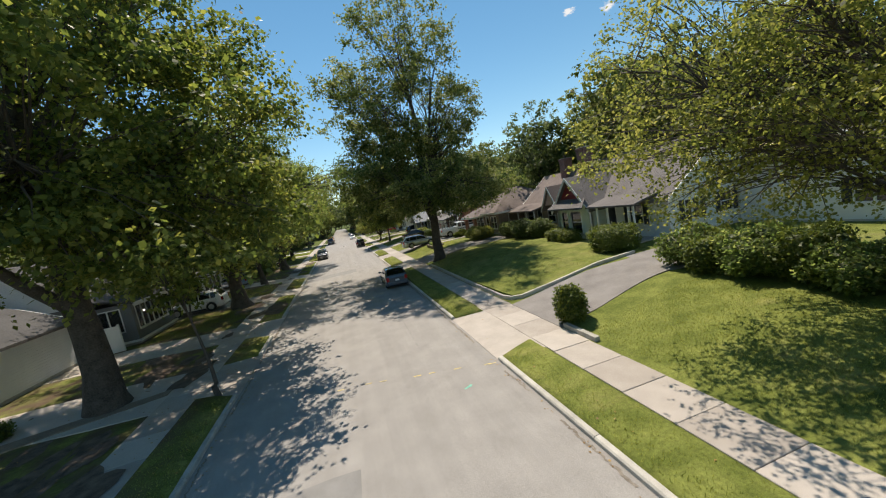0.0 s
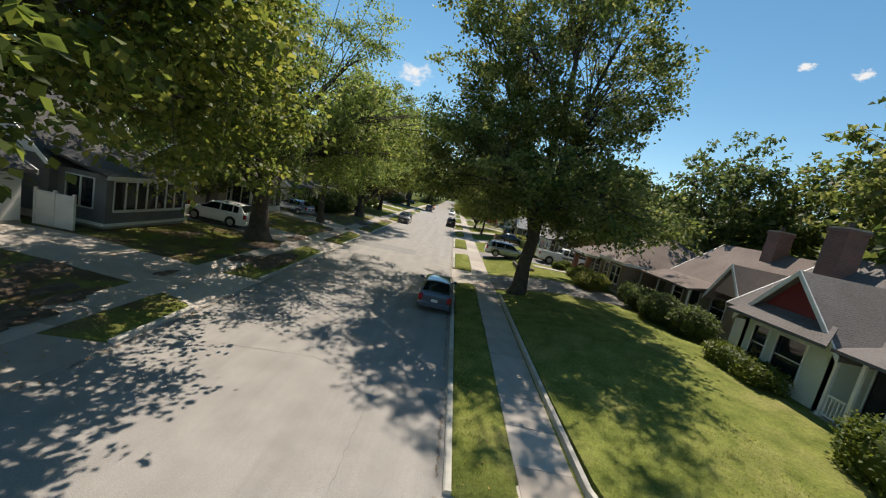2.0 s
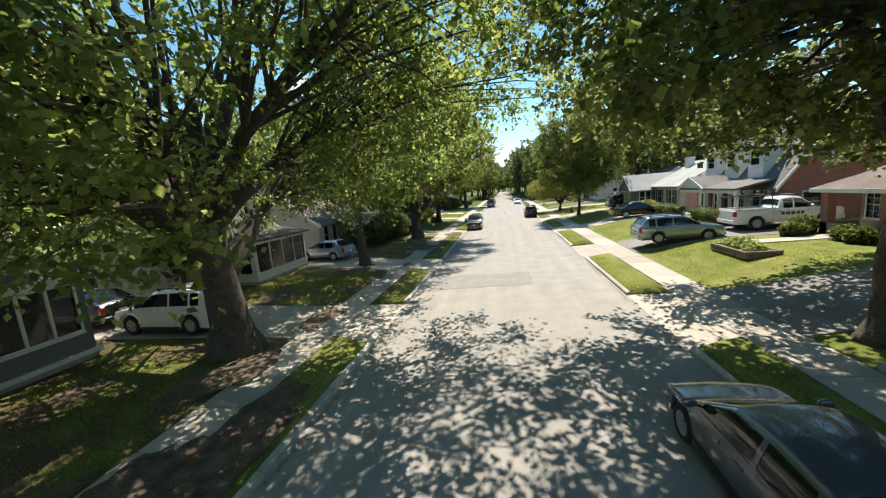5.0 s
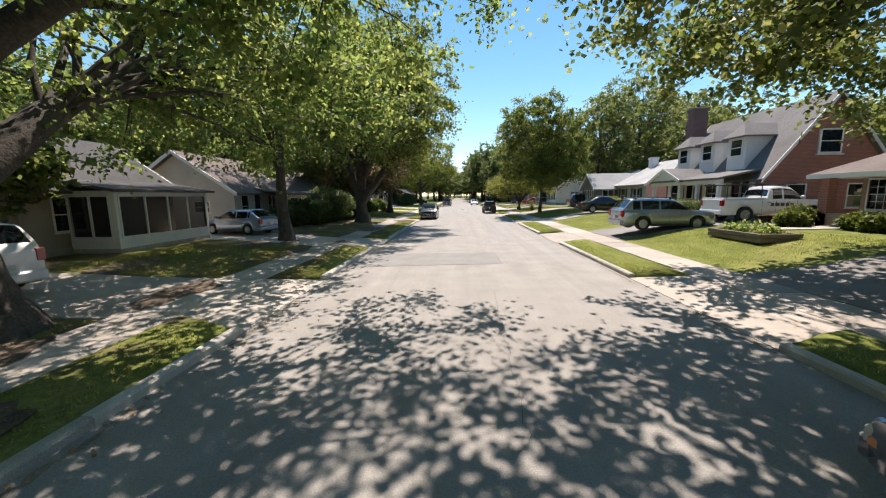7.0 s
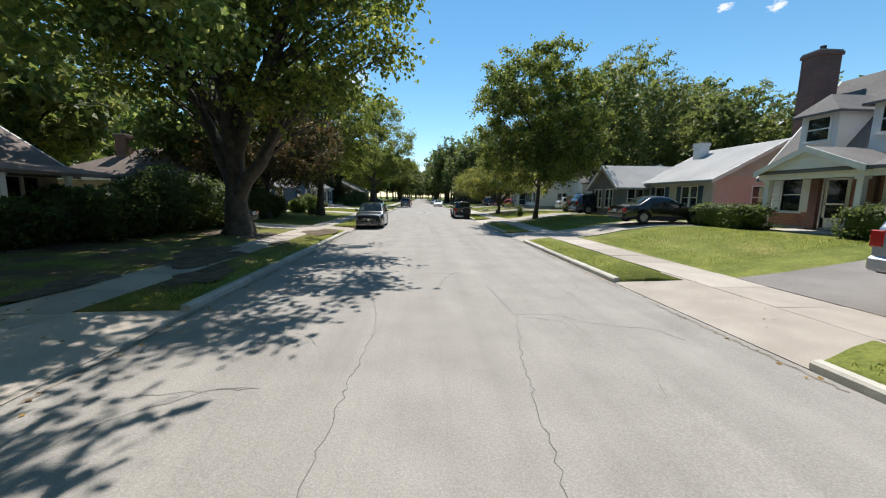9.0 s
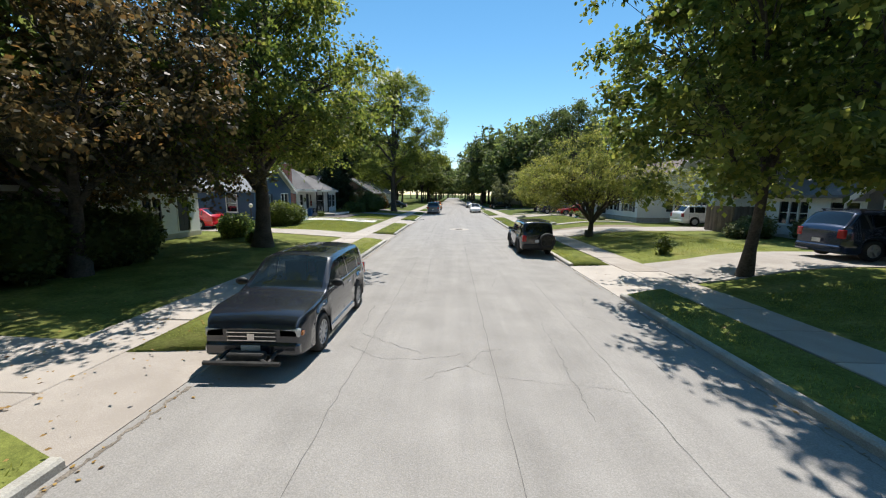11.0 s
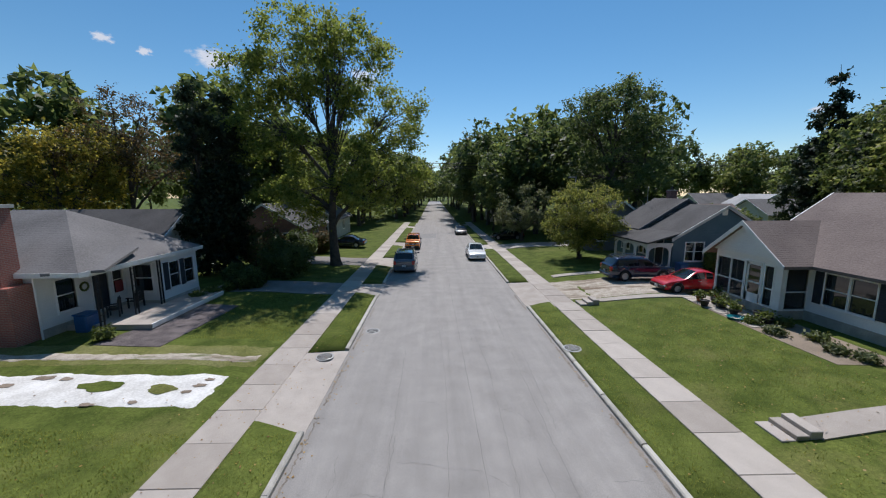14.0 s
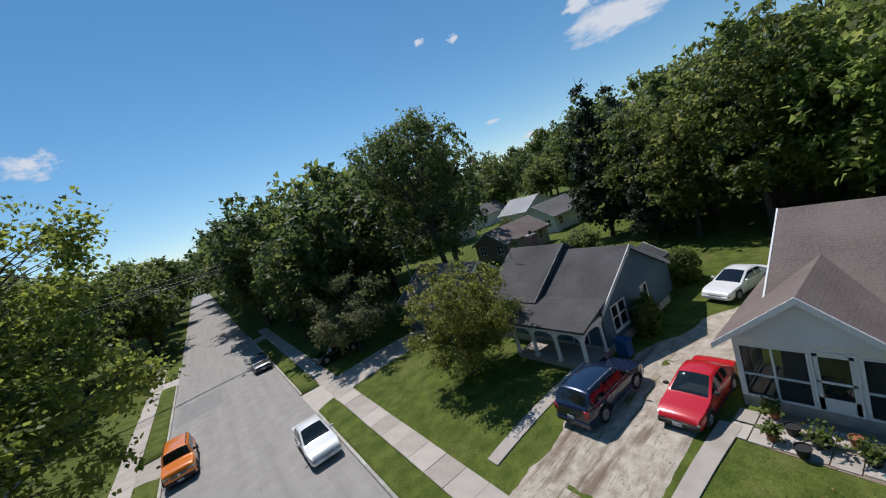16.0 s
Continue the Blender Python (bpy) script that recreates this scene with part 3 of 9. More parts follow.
part("road_patch", grid_patch(-4.55, 1.05, 39.6, 42.3, 34, 18, 0.005, 0.4, 0.022), PATCH, road, "darker grey asphalt patch")
part("road_patch", grid_patch(-2.7, -0.38, 1.6, 5.75, 4, 3, 0.005, 0.0, 0.05, 2), PATCH, road, "darker grey asphalt patch")
part("road_patch", grid_patch(-4.2, -0.5, 140.5, 146.0, 5, 3, 0.005, 0.5, 0.08, 3), PATCH, road, "darker grey asphalt patch")
part("road_seam", ribbon([(-4.5, 39.42), (1.05, 39.8), (1.03, 42.5), (-4.5, 42.1)], 0.022, 0.007, seed=5, jitter=0.022, step=0.09), CRACK, road, "crumbling edge of the asphalt patch")
part("road_seam", ribbon([(0.35, 58), (0.30, 75), (0.32, 95), (0.2, 118), (0.2, 140)], 0.012, seed=3, jitter=0.018, step=0.5), CRACK, road, "long joint in the asphalt")
part("road_seam", ribbon([(-2.6, 18.2), (0.3, 18.6), (4.2, 17.6)], 0.016, seed=8, jitter=0.02), CRACK, road, "joint across the asphalt")
CRACKS = [[(0.6, 43), (1.0, 46), (1.35, 47.5), (1.2, 50)], [(1.35, 47.5), (2.2, 47.2)], [(-1.3, 43), (-1.1, 47), (-1.4, 49)],
          [(-3.8, 45), (-2.2, 45.2)], [(0.9, 71), (1.4, 74), (1.3, 77)], [(-1.2, 70), (-1.4, 76), (-1.2, 83), (-1.1, 90)],
          [(2.2, 76), (2.0, 82)], [(1.8, 84), (2.0, 89), (1.7, 94)], [(-2.2, 88), (-2.0, 95)], [(-0.6, 91.8), (-0.5, 98), (-0.7, 105)],
          [(1.0, 92), (1.2, 99), (0.9, 104)], [(-2.6, 40), (-2.4, 36)], [(2.6, 95), (2.9, 101)], [(3.2, 108), (3.6, 112)],
          [(-1.0, 66), (-2.4, 67), (-2.5, 69)], [(1.5, 64), (1.7, 68)], [(0.2, 30), (0.4, 36)], [(2.4, 12), (2.5, 18)]]
for i, c in enumerate(CRACKS):
    part("crack", ribbon(c, 0.010, seed=20 + i, jitter=0.035, step=0.11), CRACK, road)
rk = random.Random(77)
for i in range(64):
    y = rk.choice((rk.uniform(41, 58), rk.uniform(60, 104), rk.uniform(60, 104)))
    x = rk.uniform(-3.6, 3.9)
    pts, a = [(x, y)], rk.choice((90, 90, 90, 0)) + rk.uniform(-30, 30)
    for _ in range(rk.randint(2, 6)):
        a += rk.uniform(-38, 38)
        x = max(-4.2, min(4.2, x + rk.uniform(0.25, 0.7) * math.cos(radians(a))))
        y += rk.uniform(0.25, 0.7) * math.sin(radians(a))
        pts.append((x, y))
    part("crack", ribbon(pts, rk.uniform(0.005, 0.012), seed=200 + i, jitter=0.03, step=0.09), CRACK, road)
part("road_seam", ribbon([(2.35, 60), (2.4, 74), (2.3, 92), (2.45, 108)], 0.010, seed=91, jitter=0.03, step=0.3), CRACK, road, "long joint in the asphalt")
part("road_seam", ribbon([(-2.1, 62), (-2.0, 80), (-2.15, 101)], 0.009, seed=92, jitter=0.03, step=0.3), CRACK, road, "long joint in the asphalt")
for side in (-1, 1):
    for k in range(26):
        y = -2 + k * 4.3 + rk.uniform(-0.6, 0.6)
        part("gutter_dirt", ribbon([(side * 4.46, y), (side * (4.46 + rk.uniform(-0.03, 0.03)), y + rk.uniform(1.6, 3.6))], rk.uniform(0.05, 0.13), 0.005, seed=300 + k, jitter=0.035, step=0.07), GUTTER, road, "dry dirt along the gutter")
rnd = random.Random(5)
for x, y in [(-0.9, 10.26), (0.05, 10.1), (0.55, 9.95), (1.7, 9.55), (2.2, 9.45), (3.05, 9.2), (4.05, 8.85), (4.2, 8.8)]:
    part("survey_mark", ribbon([(x, y), (x + 0.36, y - 0.06)], 0.07, 0.006, seed=int(x * 10) + 40, jitter=0.01, step=0.1), YELLOW_PAINT, road, "faded yellow paint dash")
part("survey_mark", ribbon([(2.95, 7.7), (3.3, 7.9)], 0.12, 0.006, seed=3, jitter=0.02, step=0.1), GREEN_PAINT, road, "faded green paint mark")

side_street = part("side_street", slab([(HW - 0.1, 147, 0.0), (60, 149, 0.25), (60, 157, 0.25), (HW - 0.1, 159, 0.0)], 0.1), ASPHALT)
tagged(side_street, "grey asphalt side street joining the road", "street", kind="structure")

EAST_DRIVES = [(8.9, 14.4), (32.4, 37.6), (45.4, 50.2), (58.6, 62.8), (70.2, 75.0), (84.6, 91.8), (106.4, 112.3), (128.0, 132.5), (160, 164)]
WEST_DRIVES = [(12.5, 17.0), (20.1, 24.6), (33.0, 37.4), (43.8, 48.0), (63.0, 66.0), (82.4, 86.2), (95.0, 100.6), (109.0, 112.4), (118.4, 123.4), (131.6, 135.5), (156, 160)]
Y0, Y1 = -21.0, 168.0


def runs(drives):
    edges = [Y0] + [v for d in drives for v in d] + [Y1]
    return [(a, b) for a, b in zip(edges[::2], edges[1::2])]


kerb_meshes = {}


def kerb_mesh(length):
    key = round(length, 1)
    if key not in kerb_meshes:
        bm = bmesh.new()
        prof = [(0.0, -0.2), (0.0, 0.10), (0.035, 0.135), (0.15, 0.14), (0.17, 0.12), (0.17, -0.2)]
        a = [bm.verts.new((x, 0.008, z)) for x, z in prof]
        b = [bm.verts.new((x, length - 0.008, z)) for x, z in prof]
        bm.faces.new(a[::-1]), bm.faces.new(b)
        for i in range(len(prof) - 1):
            bm.faces.new((a[i], a[i + 1], b[i + 1], b[i]))
        bmesh.ops.recalc_face_normals(bm, faces=bm.faces)
        me = bpy.data.meshes.new("kerb_stone")
        bm.to_mesh(me)
        bm.free()
        me.materials.append(KERB)
        kerb_meshes[key] = me
    return kerb_meshes[key]


kerb_runs = []
for side, drives, nm in ((1, EAST_DRIVES, "east"), (-1, WEST_DRIVES, "west")):
    for a, b in runs(drives):
        k = thing("kerb", (side * HW, a, 0), "weathered concrete kerb with a grass verge behind", "kerb", kind="structure")
        kerb_runs.append((k, side, a, b))
        # verge behind the kerb
        bm = bmesh.new()
        n = max(2, int((b - a) / 1.5))
        rws = []
        rr = random.Random(int(a * 7))
        for j in range(n + 1):
            y = a + (b - a) * j / n
            inner = 4.77
            outer = 6.2
            rws.append([bm.verts.new((side * x, y + (0.0 if 0 < j < n else (0.55 if j == 0 else -0.55) * (x - inner) / (outer - inner) * -1 * 0.9), z)) for x, z in
                        ((inner, 0.11), (inner + 0.2, 0.15 if 0 < j < n else 0.12), ((inner + outer) / 2, 0.18 + rr.uniform(-0.015, 0.015)), (outer - 0.15, 0.19), (outer, 0.17))])
        for p, q in zip(rws, rws[1:]):
            for i in range(4):
                f = (p[i], p[i + 1], q[i + 1], q[i])
                bm.faces.new(f if side > 0 else f[::-1])
        skirt = bmesh.ops.extrude_edge_only(bm, edges=[e for e in bm.edges if e.is_boundary])["geom"]
        for e in skirt:
            if isinstance(e, bmesh.types.BMVert):
                e.co.z -= 0.18
        v = part("verge", bm, LAWN, smooth=True)
        tagged(v, "narrow grass verge between kerb and pavement", "verge", kind="structure")
    for a, b in drives:
        f = 0.5
        pts = [(side * HW, a - 0.05, 0.015), (side * HW, b + 0.05, 0.015), (side * 6.22, b + f, 0.185 if side > 0 else 0.165), (side * 6.22, a - f, 0.185 if side > 0 else 0.165)]
        if side > 0:
            pts = pts[::-1]
        ap = part("driveway_apron", slab(pts, 0.25), CONCRETE)
        tagged(ap, "pale concrete driveway apron sloping to the road", "apron", kind="structure")


def drape(name, outline, material, up=0.03, label="", thick=0.12, n=10):
    """A surface laid over the lawn: outline is four (x, y) corners, anticlockwise from above."""
    bm = bmesh.new()
    (ax, ay), (bx, by), (cx, cy), (dx, dy) = outline
    rws = []
    for j in range(n + 1):
        v = j / n
        r = []
        for i in range(n + 1):
            u = i / n
            x = (1 - u) * (1 - v) * ax + u * (1 - v) * bx + u * v * cx + (1 - u) * v * dx
            y = (1 - u) * (1 - v) * ay + u * (1 - v) * by + u * v * cy + (1 - u) * v * dy
            r.append(bm.verts.new((x, y, gnd(x, y) + up)))
        rws.append(r)
    for p, q in zip(rws, rws[1:]):
        for i in range(n):
            bm.faces.new((p[i], p[i + 1], q[i + 1], q[i]))
    edge = [e for e in bm.edges if e.is_boundary]
    r = bmesh.ops.extrude_edge_only(bm, edges=edge)
    for g in r["geom"]:
        if isinstance(g, bmesh.types.BMVert):
            g.co.z -= thick
    bmesh.ops.recalc_face_normals(bm, faces=bm.faces)
    ob = part(name, bm, material, smooth=False)
    return tagged(ob, label, "driveway", kind="structure")


drape("driveway", [(7.55, 9.4), (14.0, 10.2), (18.5, 13.6), (7.55, 13.6)], DRIVE, 0.035, "grey asphalt driveway beside a low lawn wall")
drape("driveway", [(13.5, 10.2), (19.0, 8.5), (19.5, 14.2), (15.0, 14.2)], DRIVE, 0.03, "grey asphalt driveway widening at the house")
drape("driveway", [(7.55, 32.8), (18, 32.8), (18, 36.8), (7.55, 37.2)], DRIVE, 0.03, "shaded grey asphalt driveway")
drape("driveway", [(7.55, 45.6), (20, 45.4), (20, 49.4), (7.55, 49.8)], DRIVE, 0.03, "grey asphalt driveway with parked vehicles")
drape("driveway", [(7.55, 59.2), (19, 59.2), (19, 62.4), (7.55, 62.4)], CONCRETE, 0.03, "concrete driveway with a parked sedan")
drape("driveway", [(7.55, 71.4), (22, 71.6), (22, 75.4), (7.55, 74.8)], PALE_DRIVE, 0.03, "pale gritty driveway crossing the lawn")
drape("driveway", [(7.55, 85.0), (24, 86.0), (24, 89.4), (7.55, 89.0)], PALE_DRIVE, 0.03, "dusty grey driveway under a spreading tree")
bm = bmesh.new()
GN, GM = 60, 14
rows = []
for j in range(GM + 1):
    v = j / GM
    r = []
    for i in range(GN + 1):
        u = i / GN
        x = 7.6 + 17.5 * u
        lo = 107.2 + 0.35 * noise.noise((x * 0.5, 1.0, 0)) + 0.15 * noise.noise((x * 2.1, 4.0, 0)) - 0.02 * max(0, x - 18)
        hi = 112.0 + 0.40 * noise.noise((x * 0.45, 9.0, 0)) + 0.2 * noise.noise((x * 1.9, 12.0, 0)) - 0.42 * max(0, x - 18.5)
        y = lo + (hi - lo) * v
        rut = math.exp(-((v - 0.2) / 0.08) ** 2) + math.exp(-((v - 0.42) / 0.08) ** 2) + math.exp(-((v - 0.62) / 0.08) ** 2) + math.exp(-((v - 0.85) / 0.08) ** 2)
        edge = 0.03 if 0 < j < GM else -0.05
        r.append(bm.verts.new((x, y, gnd(x, y) + 0.012 + edge - 0.018 * rut + 0.012 * noise.noise((x * 1.3, y * 1.3, 3.0)))))
    rows.append(r)
for p, q in zip(rows, rows[1:]):
    for i in range(GN):
        bm.faces.new((p[i], p[i + 1], q[i + 1], q[i]))
tagged(part("driveway", bm, GRAVEL, smooth=True), "rutted gravel driveway with grass between the wheel tracks", "driveway", kind="structure")
drape("driveway", [(7.55, 128.4), (16, 128.4), (16, 132), (7.55, 132)], CONCRETE, 0.03, "shaded concrete driveway")
drape("driveway", [(-19, 12.8), (-7.55, 12.8), (-7.55, 16.8), (-19, 16.8)], CONCRETE, 0.03, "leaf-strewn concrete driveway in tree shade")
drape("driveway", [(-19, 21), (-7.55, 21), (-7.55, 24.4), (-19, 24.4)], CONCRETE, 0.03, "leaf-strewn concrete driveway in tree shade")
drape("driveway", [(-20, 32.8), (-7.55, 33.4), (-7.55, 37.0), (-20, 36.4)], CONCRETE, 0.03, "concrete driveway with a parked white car")
drape("driveway", [(-19, 46.8), (-7.55, 44.2), (-7.55, 47.8), (-19, 50.4)], CONCRETE, 0.03, "concrete driveway with a parked hatchback")
drape("driveway", [(-18, 63.4), (-7.55, 63.4), (-7.55, 66), (-18, 66)], CONCRETE, 0.03, "shaded concrete driveway")
drape("driveway", [(-22, 84.4), (-7.55, 83.2), (-7.55, 86.0), (-22, 87.4)], CONCRETE, 0.03, "pale concrete driveway crossing the lawn")
def ragged(name, x0, x1, lo, hi, material, up, label, seed, rough=0.22, nx=90, ny=8):
    """A strip along x laid on the lawn, with broken, wandering edges that dip into the turf."""
    bm = bmesh.new()
    rws = []
    for j in range(ny + 1):
        v = j / ny
        r = []
        for i in range(nx + 1):
            x = x0 + (x1 - x0) * i / nx
            end = 0.35 * noise.noise((v * 7, seed, 2.0)) if i == nx else 0.0
            a = lo + rough * (noise.noise((x * 0.6, seed, 0)) + 0.6 * noise.noise((x * 2.7, seed, 5.0)))
            b = hi + rough * (noise.noise((x * 0.6, seed + 7, 0)) + 0.6 * noise.noise((x * 2.7, seed + 7, 5.0)))
            y = a + (b - a) * v
            rim = j in (0, ny) or i in (0, nx)
            r.append(bm.verts.new((x + end, y, gnd(x, y) + (-0.06 if rim else up + 0.008 * noise.noise((x * 2, y * 2, seed))))))
        rws.append(r)
    for p, q in zip(rws, rws[1:]):
        for i in range(nx):
            bm.faces.new((p[i], p[i + 1], q[i + 1], q[i]))
    tagged(part(name, bm, material, smooth=True), label, "driveway", kind="structure")


def worn_hole(x, y, rx, ry, material, up, label, seed):
    """An irregular patch that has broken through a strip."""
    bm = bmesh.new()
    mid = bm.verts.new((x, y, gnd(x, y) + up + 0.012))
    ring_ = []
    for i in range(22):
        a = 2 * math.pi * i / 22
        k = 1 + 0.55 * noise.noise((math.cos(a) * 1.6, math.sin(a) * 1.6, seed))
        px, py = x + rx * k * math.cos(a), y + ry * k * math.sin(a)
        ring_.append(bm.verts.new((px, py, gnd(px, py) + up)))
    for i in range(22):
        bm.faces.new((mid, ring_[i], ring_[(i + 1) % 22]))
    tagged(part("worn_patch", bm, material, smooth=True), label, "patch", kind="structure")


ragged("driveway", -22, -8.3, 96.0, 98.4, BROKEN, 0.03, "bleached broken concrete strip driveway", 3.0)
ragged("driveway", -22, -7.7, 98.75, 101.0, DRY_GRASS, 0.014, "dry yellowed grass between two drives", 11.0)
for x, y, rx, ry, m in ((-12.2, 97.3, 0.75, 0.34, LAWN), (-10.1, 97.2, 0.5, 0.26, DRY_GRASS), (-14.6, 97.9, 0.35, 0.16, DIRT), (-13.8, 97.8, 0.2, 0.12, DIRT), (-9.0, 97.5, 0.22, 0.12, DIRT), (-9.2, 97.1, 0.14, 0.1, DIRT), (-8.9, 97.9, 0.18, 0.1, DIRT),
                        (-10.4, 96.4, 0.16, 0.08, DIRT), (-11.6, 96.2, 0.22, 0.09, DIRT), (-15.4, 97.4, 0.25, 0.14, DIRT), (-16.8, 97.2, 0.5, 0.2, DRY_GRASS), (-18.6, 97.6, 0.6, 0.22, LAWN)):
    worn_hole(x, y, rx, ry, m, 0.045, "grassy hole worn through bleached concrete" if m is not DIRT else "dark earthy hole in bleached concrete", x * 1.7)
ragged("driveway", -22, -7.9, 99.3, 99.95, GRAVEL, 0.03, "dry gravelly wheel track in the grass", 21.0)
drape("driveway", [(-16, 109.4), (-7.55, 109.2), (-7.55, 112.2), (-16, 112.6)], DRIVE, 0.03, "shaded grey driveway")
drape("driveway", [(-16, 119), (-7.55, 119), (-7.55, 122.8), (-16, 122.8)], DRIVE, 0.03, "grey asphalt driveway beside a big tree")
drape("front_path", [(9.3, 94.0), (19, 94.4), (19, 95.2), (9.3, 94.9)], CONCRETE, 0.06, "narrow raised concrete garden path")
drape("front_path", [(8.7, 106.55), (14.6, 106.3), (14.6, 107.0), (8.7, 107.15)], CONCRETE, 0.06, "narrow concrete path beside a gravel drive")
drape("front_path", [(8.4, 113.1), (15.5, 113.5), (15.5, 114.2), (8.4, 113.75)], CONCRETE, 0.05, "narrow concrete garden path")
drape("front_path", [(12.5, 42.9), (18, 43.2), (18, 44.3), (12.5, 44.0)], CONCRETE, 0.05, "concrete path across the lawn")
drape("flower_bed", [(-15.6, 100.8), (-12.6, 100.6), (-12.2, 106.2), (-14.4, 106.6)], MULCH, 0.03, "dark mulched flower bed by the porch")
drape("flower_bed", [(13.7, 97.6), (16.2, 97.4), (16.4, 105.4), (13.9, 105.7)], DIRT, 0.02, "dry earth flower bed in front of the porch")
drape("bare_patch", [(7.7, 88.8), (15, 89.6), (15, 91.2), (7.7, 90.2)], DIRT, 0.012, "dry bare earth beside the driveway", thick=0.05)
drape("bare_patch", [(-14, 11.6), (-7.7, 14.4), (-7.7, 15), (-14, 12.6)], DIRT, 0.05, "bare earth under the trees", thick=0.05)

# ---- trees and bushes ----
def tubes(lines, sides=6):
    """Tapered tubes round polylines: a list of (points, radii)."""
    V, F, base = [], [], 0
    ang = np.linspace(0, 2 * np.pi, sides, endpoint=False)
    for pts, rad in lines:
        pts = np.asarray(pts, float)
        d = np.gradient(pts, axis=0)
        d /= np.linalg.norm(d, axis=1, keepdims=True) + 1e-9
        ref = np.where(np.abs(d[:, 2:3]) > 0.9, [[1.0, 0, 0]], [[0, 0, 1.0]])
        s = np.cross(d, ref)
        s /= np.linalg.norm(s, axis=1, keepdims=True) + 1e-9
        t = np.cross(d, s)
        ring = pts[:, None] + np.asarray(rad)[:, None, None] * (np.cos(ang)[None, :, None] * s[:, None] + np.sin(ang)[None, :, None] * t[:, None])
        V.append(ring.reshape(-1, 3))
        n = len(pts)
        i = np.arange(n * sides).reshape(n, sides) + base
        j = np.roll(i, -1, axis=1)
        F.append(np.stack([i[:-1], j[:-1], j[1:], i[1:]], -1).reshape(-1, 4))
        base += n * sides
    return np.concatenate(V), np.concatenate(F)


def curve(a, b, bend, n, rng, wob=0.0):
    t = np.linspace(0, 1, n)[:, None]
    a, b = np.asarray(a, float), np.asarray(b, float)
    mid = (a + b) / 2 + bend
    p = (1 - t) ** 2 * a + 2 * t * (1 - t) * mid + t ** 2 * b
    if wob:
        p[1:-1] += rng.normal(0, wob, (n - 2, 3))
    return p


def leaves(centres, per, spread, size, rng, droop=0.35, flat=0.6, slim=0.40, hang=0.0, run=9, single=False):
    """Kite-shaped leaves set along short sprays that spring from each clump's centre."""
    n = len(centres) * per
    c = np.repeat(centres, per, axis=0)
    if per > 1:
        k = -(-n // run)
        sd = rng.normal(0, 1, (k, 3)) * np.array([1, 1, flat])
        sd[:, 2] -= droop * 0.45
        sd /= np.linalg.norm(sd, axis=1, keepdims=True)
        reach = spread * rng.uniform(0.7, 1.75, (k, 1))
        ax = np.repeat(sd * reach, run, axis=0)[:n]
        f = np.tile(np.linspace(0.18, 1.0, run), k)[:n, None] + rng.normal(0, 0.06, (n, 1))
        off = ax * f + rng.normal(0, 0.30, (n, 3)) * size * 1.3
        off[:, 2] -= droop * 0.35 * spread * f[:, 0] ** 2
    else:
        off = rng.normal(0, 1, (n, 3)) * spread * np.array([1, 1, flat])
    p = c + off
    if hang:
        p[:, 2] -= np.abs(rng.normal(0, hang, n))
    d = rng.normal(0, 1, (n, 3)) + off / spread * 0.7
    d[:, 2] -= droop * 2
    d /= np.linalg.norm(d, axis=1, keepdims=True)
    up = rng.normal(0, 0.55, (n, 3)) + np.array([0, 0, 1.0])
    s = np.cross(d, up)
    s /= np.linalg.norm(s, axis=1, keepdims=True) + 1e-9
    L = size * rng.uniform(0.65, 1.3, (n, 1))
    if single:
        v = np.stack([p + s * L * slim * 1.2, p + d * L, p - s * L * slim * 1.2], 1)
        return v.reshape(-1, 3), np.arange(3 * n).reshape(n, 3)
    nrm = np.cross(s, d)
    v = np.stack([p, p + d * L * 0.45 + s * L * slim + nrm * L * 0.06, p + d * L, p + d * L * 0.45 - s * L * slim + nrm * L * 0.06], 1)
    return v.reshape(-1, 3), np.arange(4 * n).reshape(n, 4)


def crown_points(lobes, m, rng, shell=2.4):
    w = np.array([l[3] * l[4] * l[5] for l in lobes]) ** 0.75
    k = rng.choice(len(lobes), m, p=w / w.sum())
    L = np.array(lobes)[k]
    d = rng.normal(0, 1, (m, 3))
    d /= np.linalg.norm(d, axis=1, keepdims=True)
    r = rng.uniform(0.12, 1, (m, 1)) ** (1 / shell)
    return L[:, :3] + d * r * L[:, 3:6]


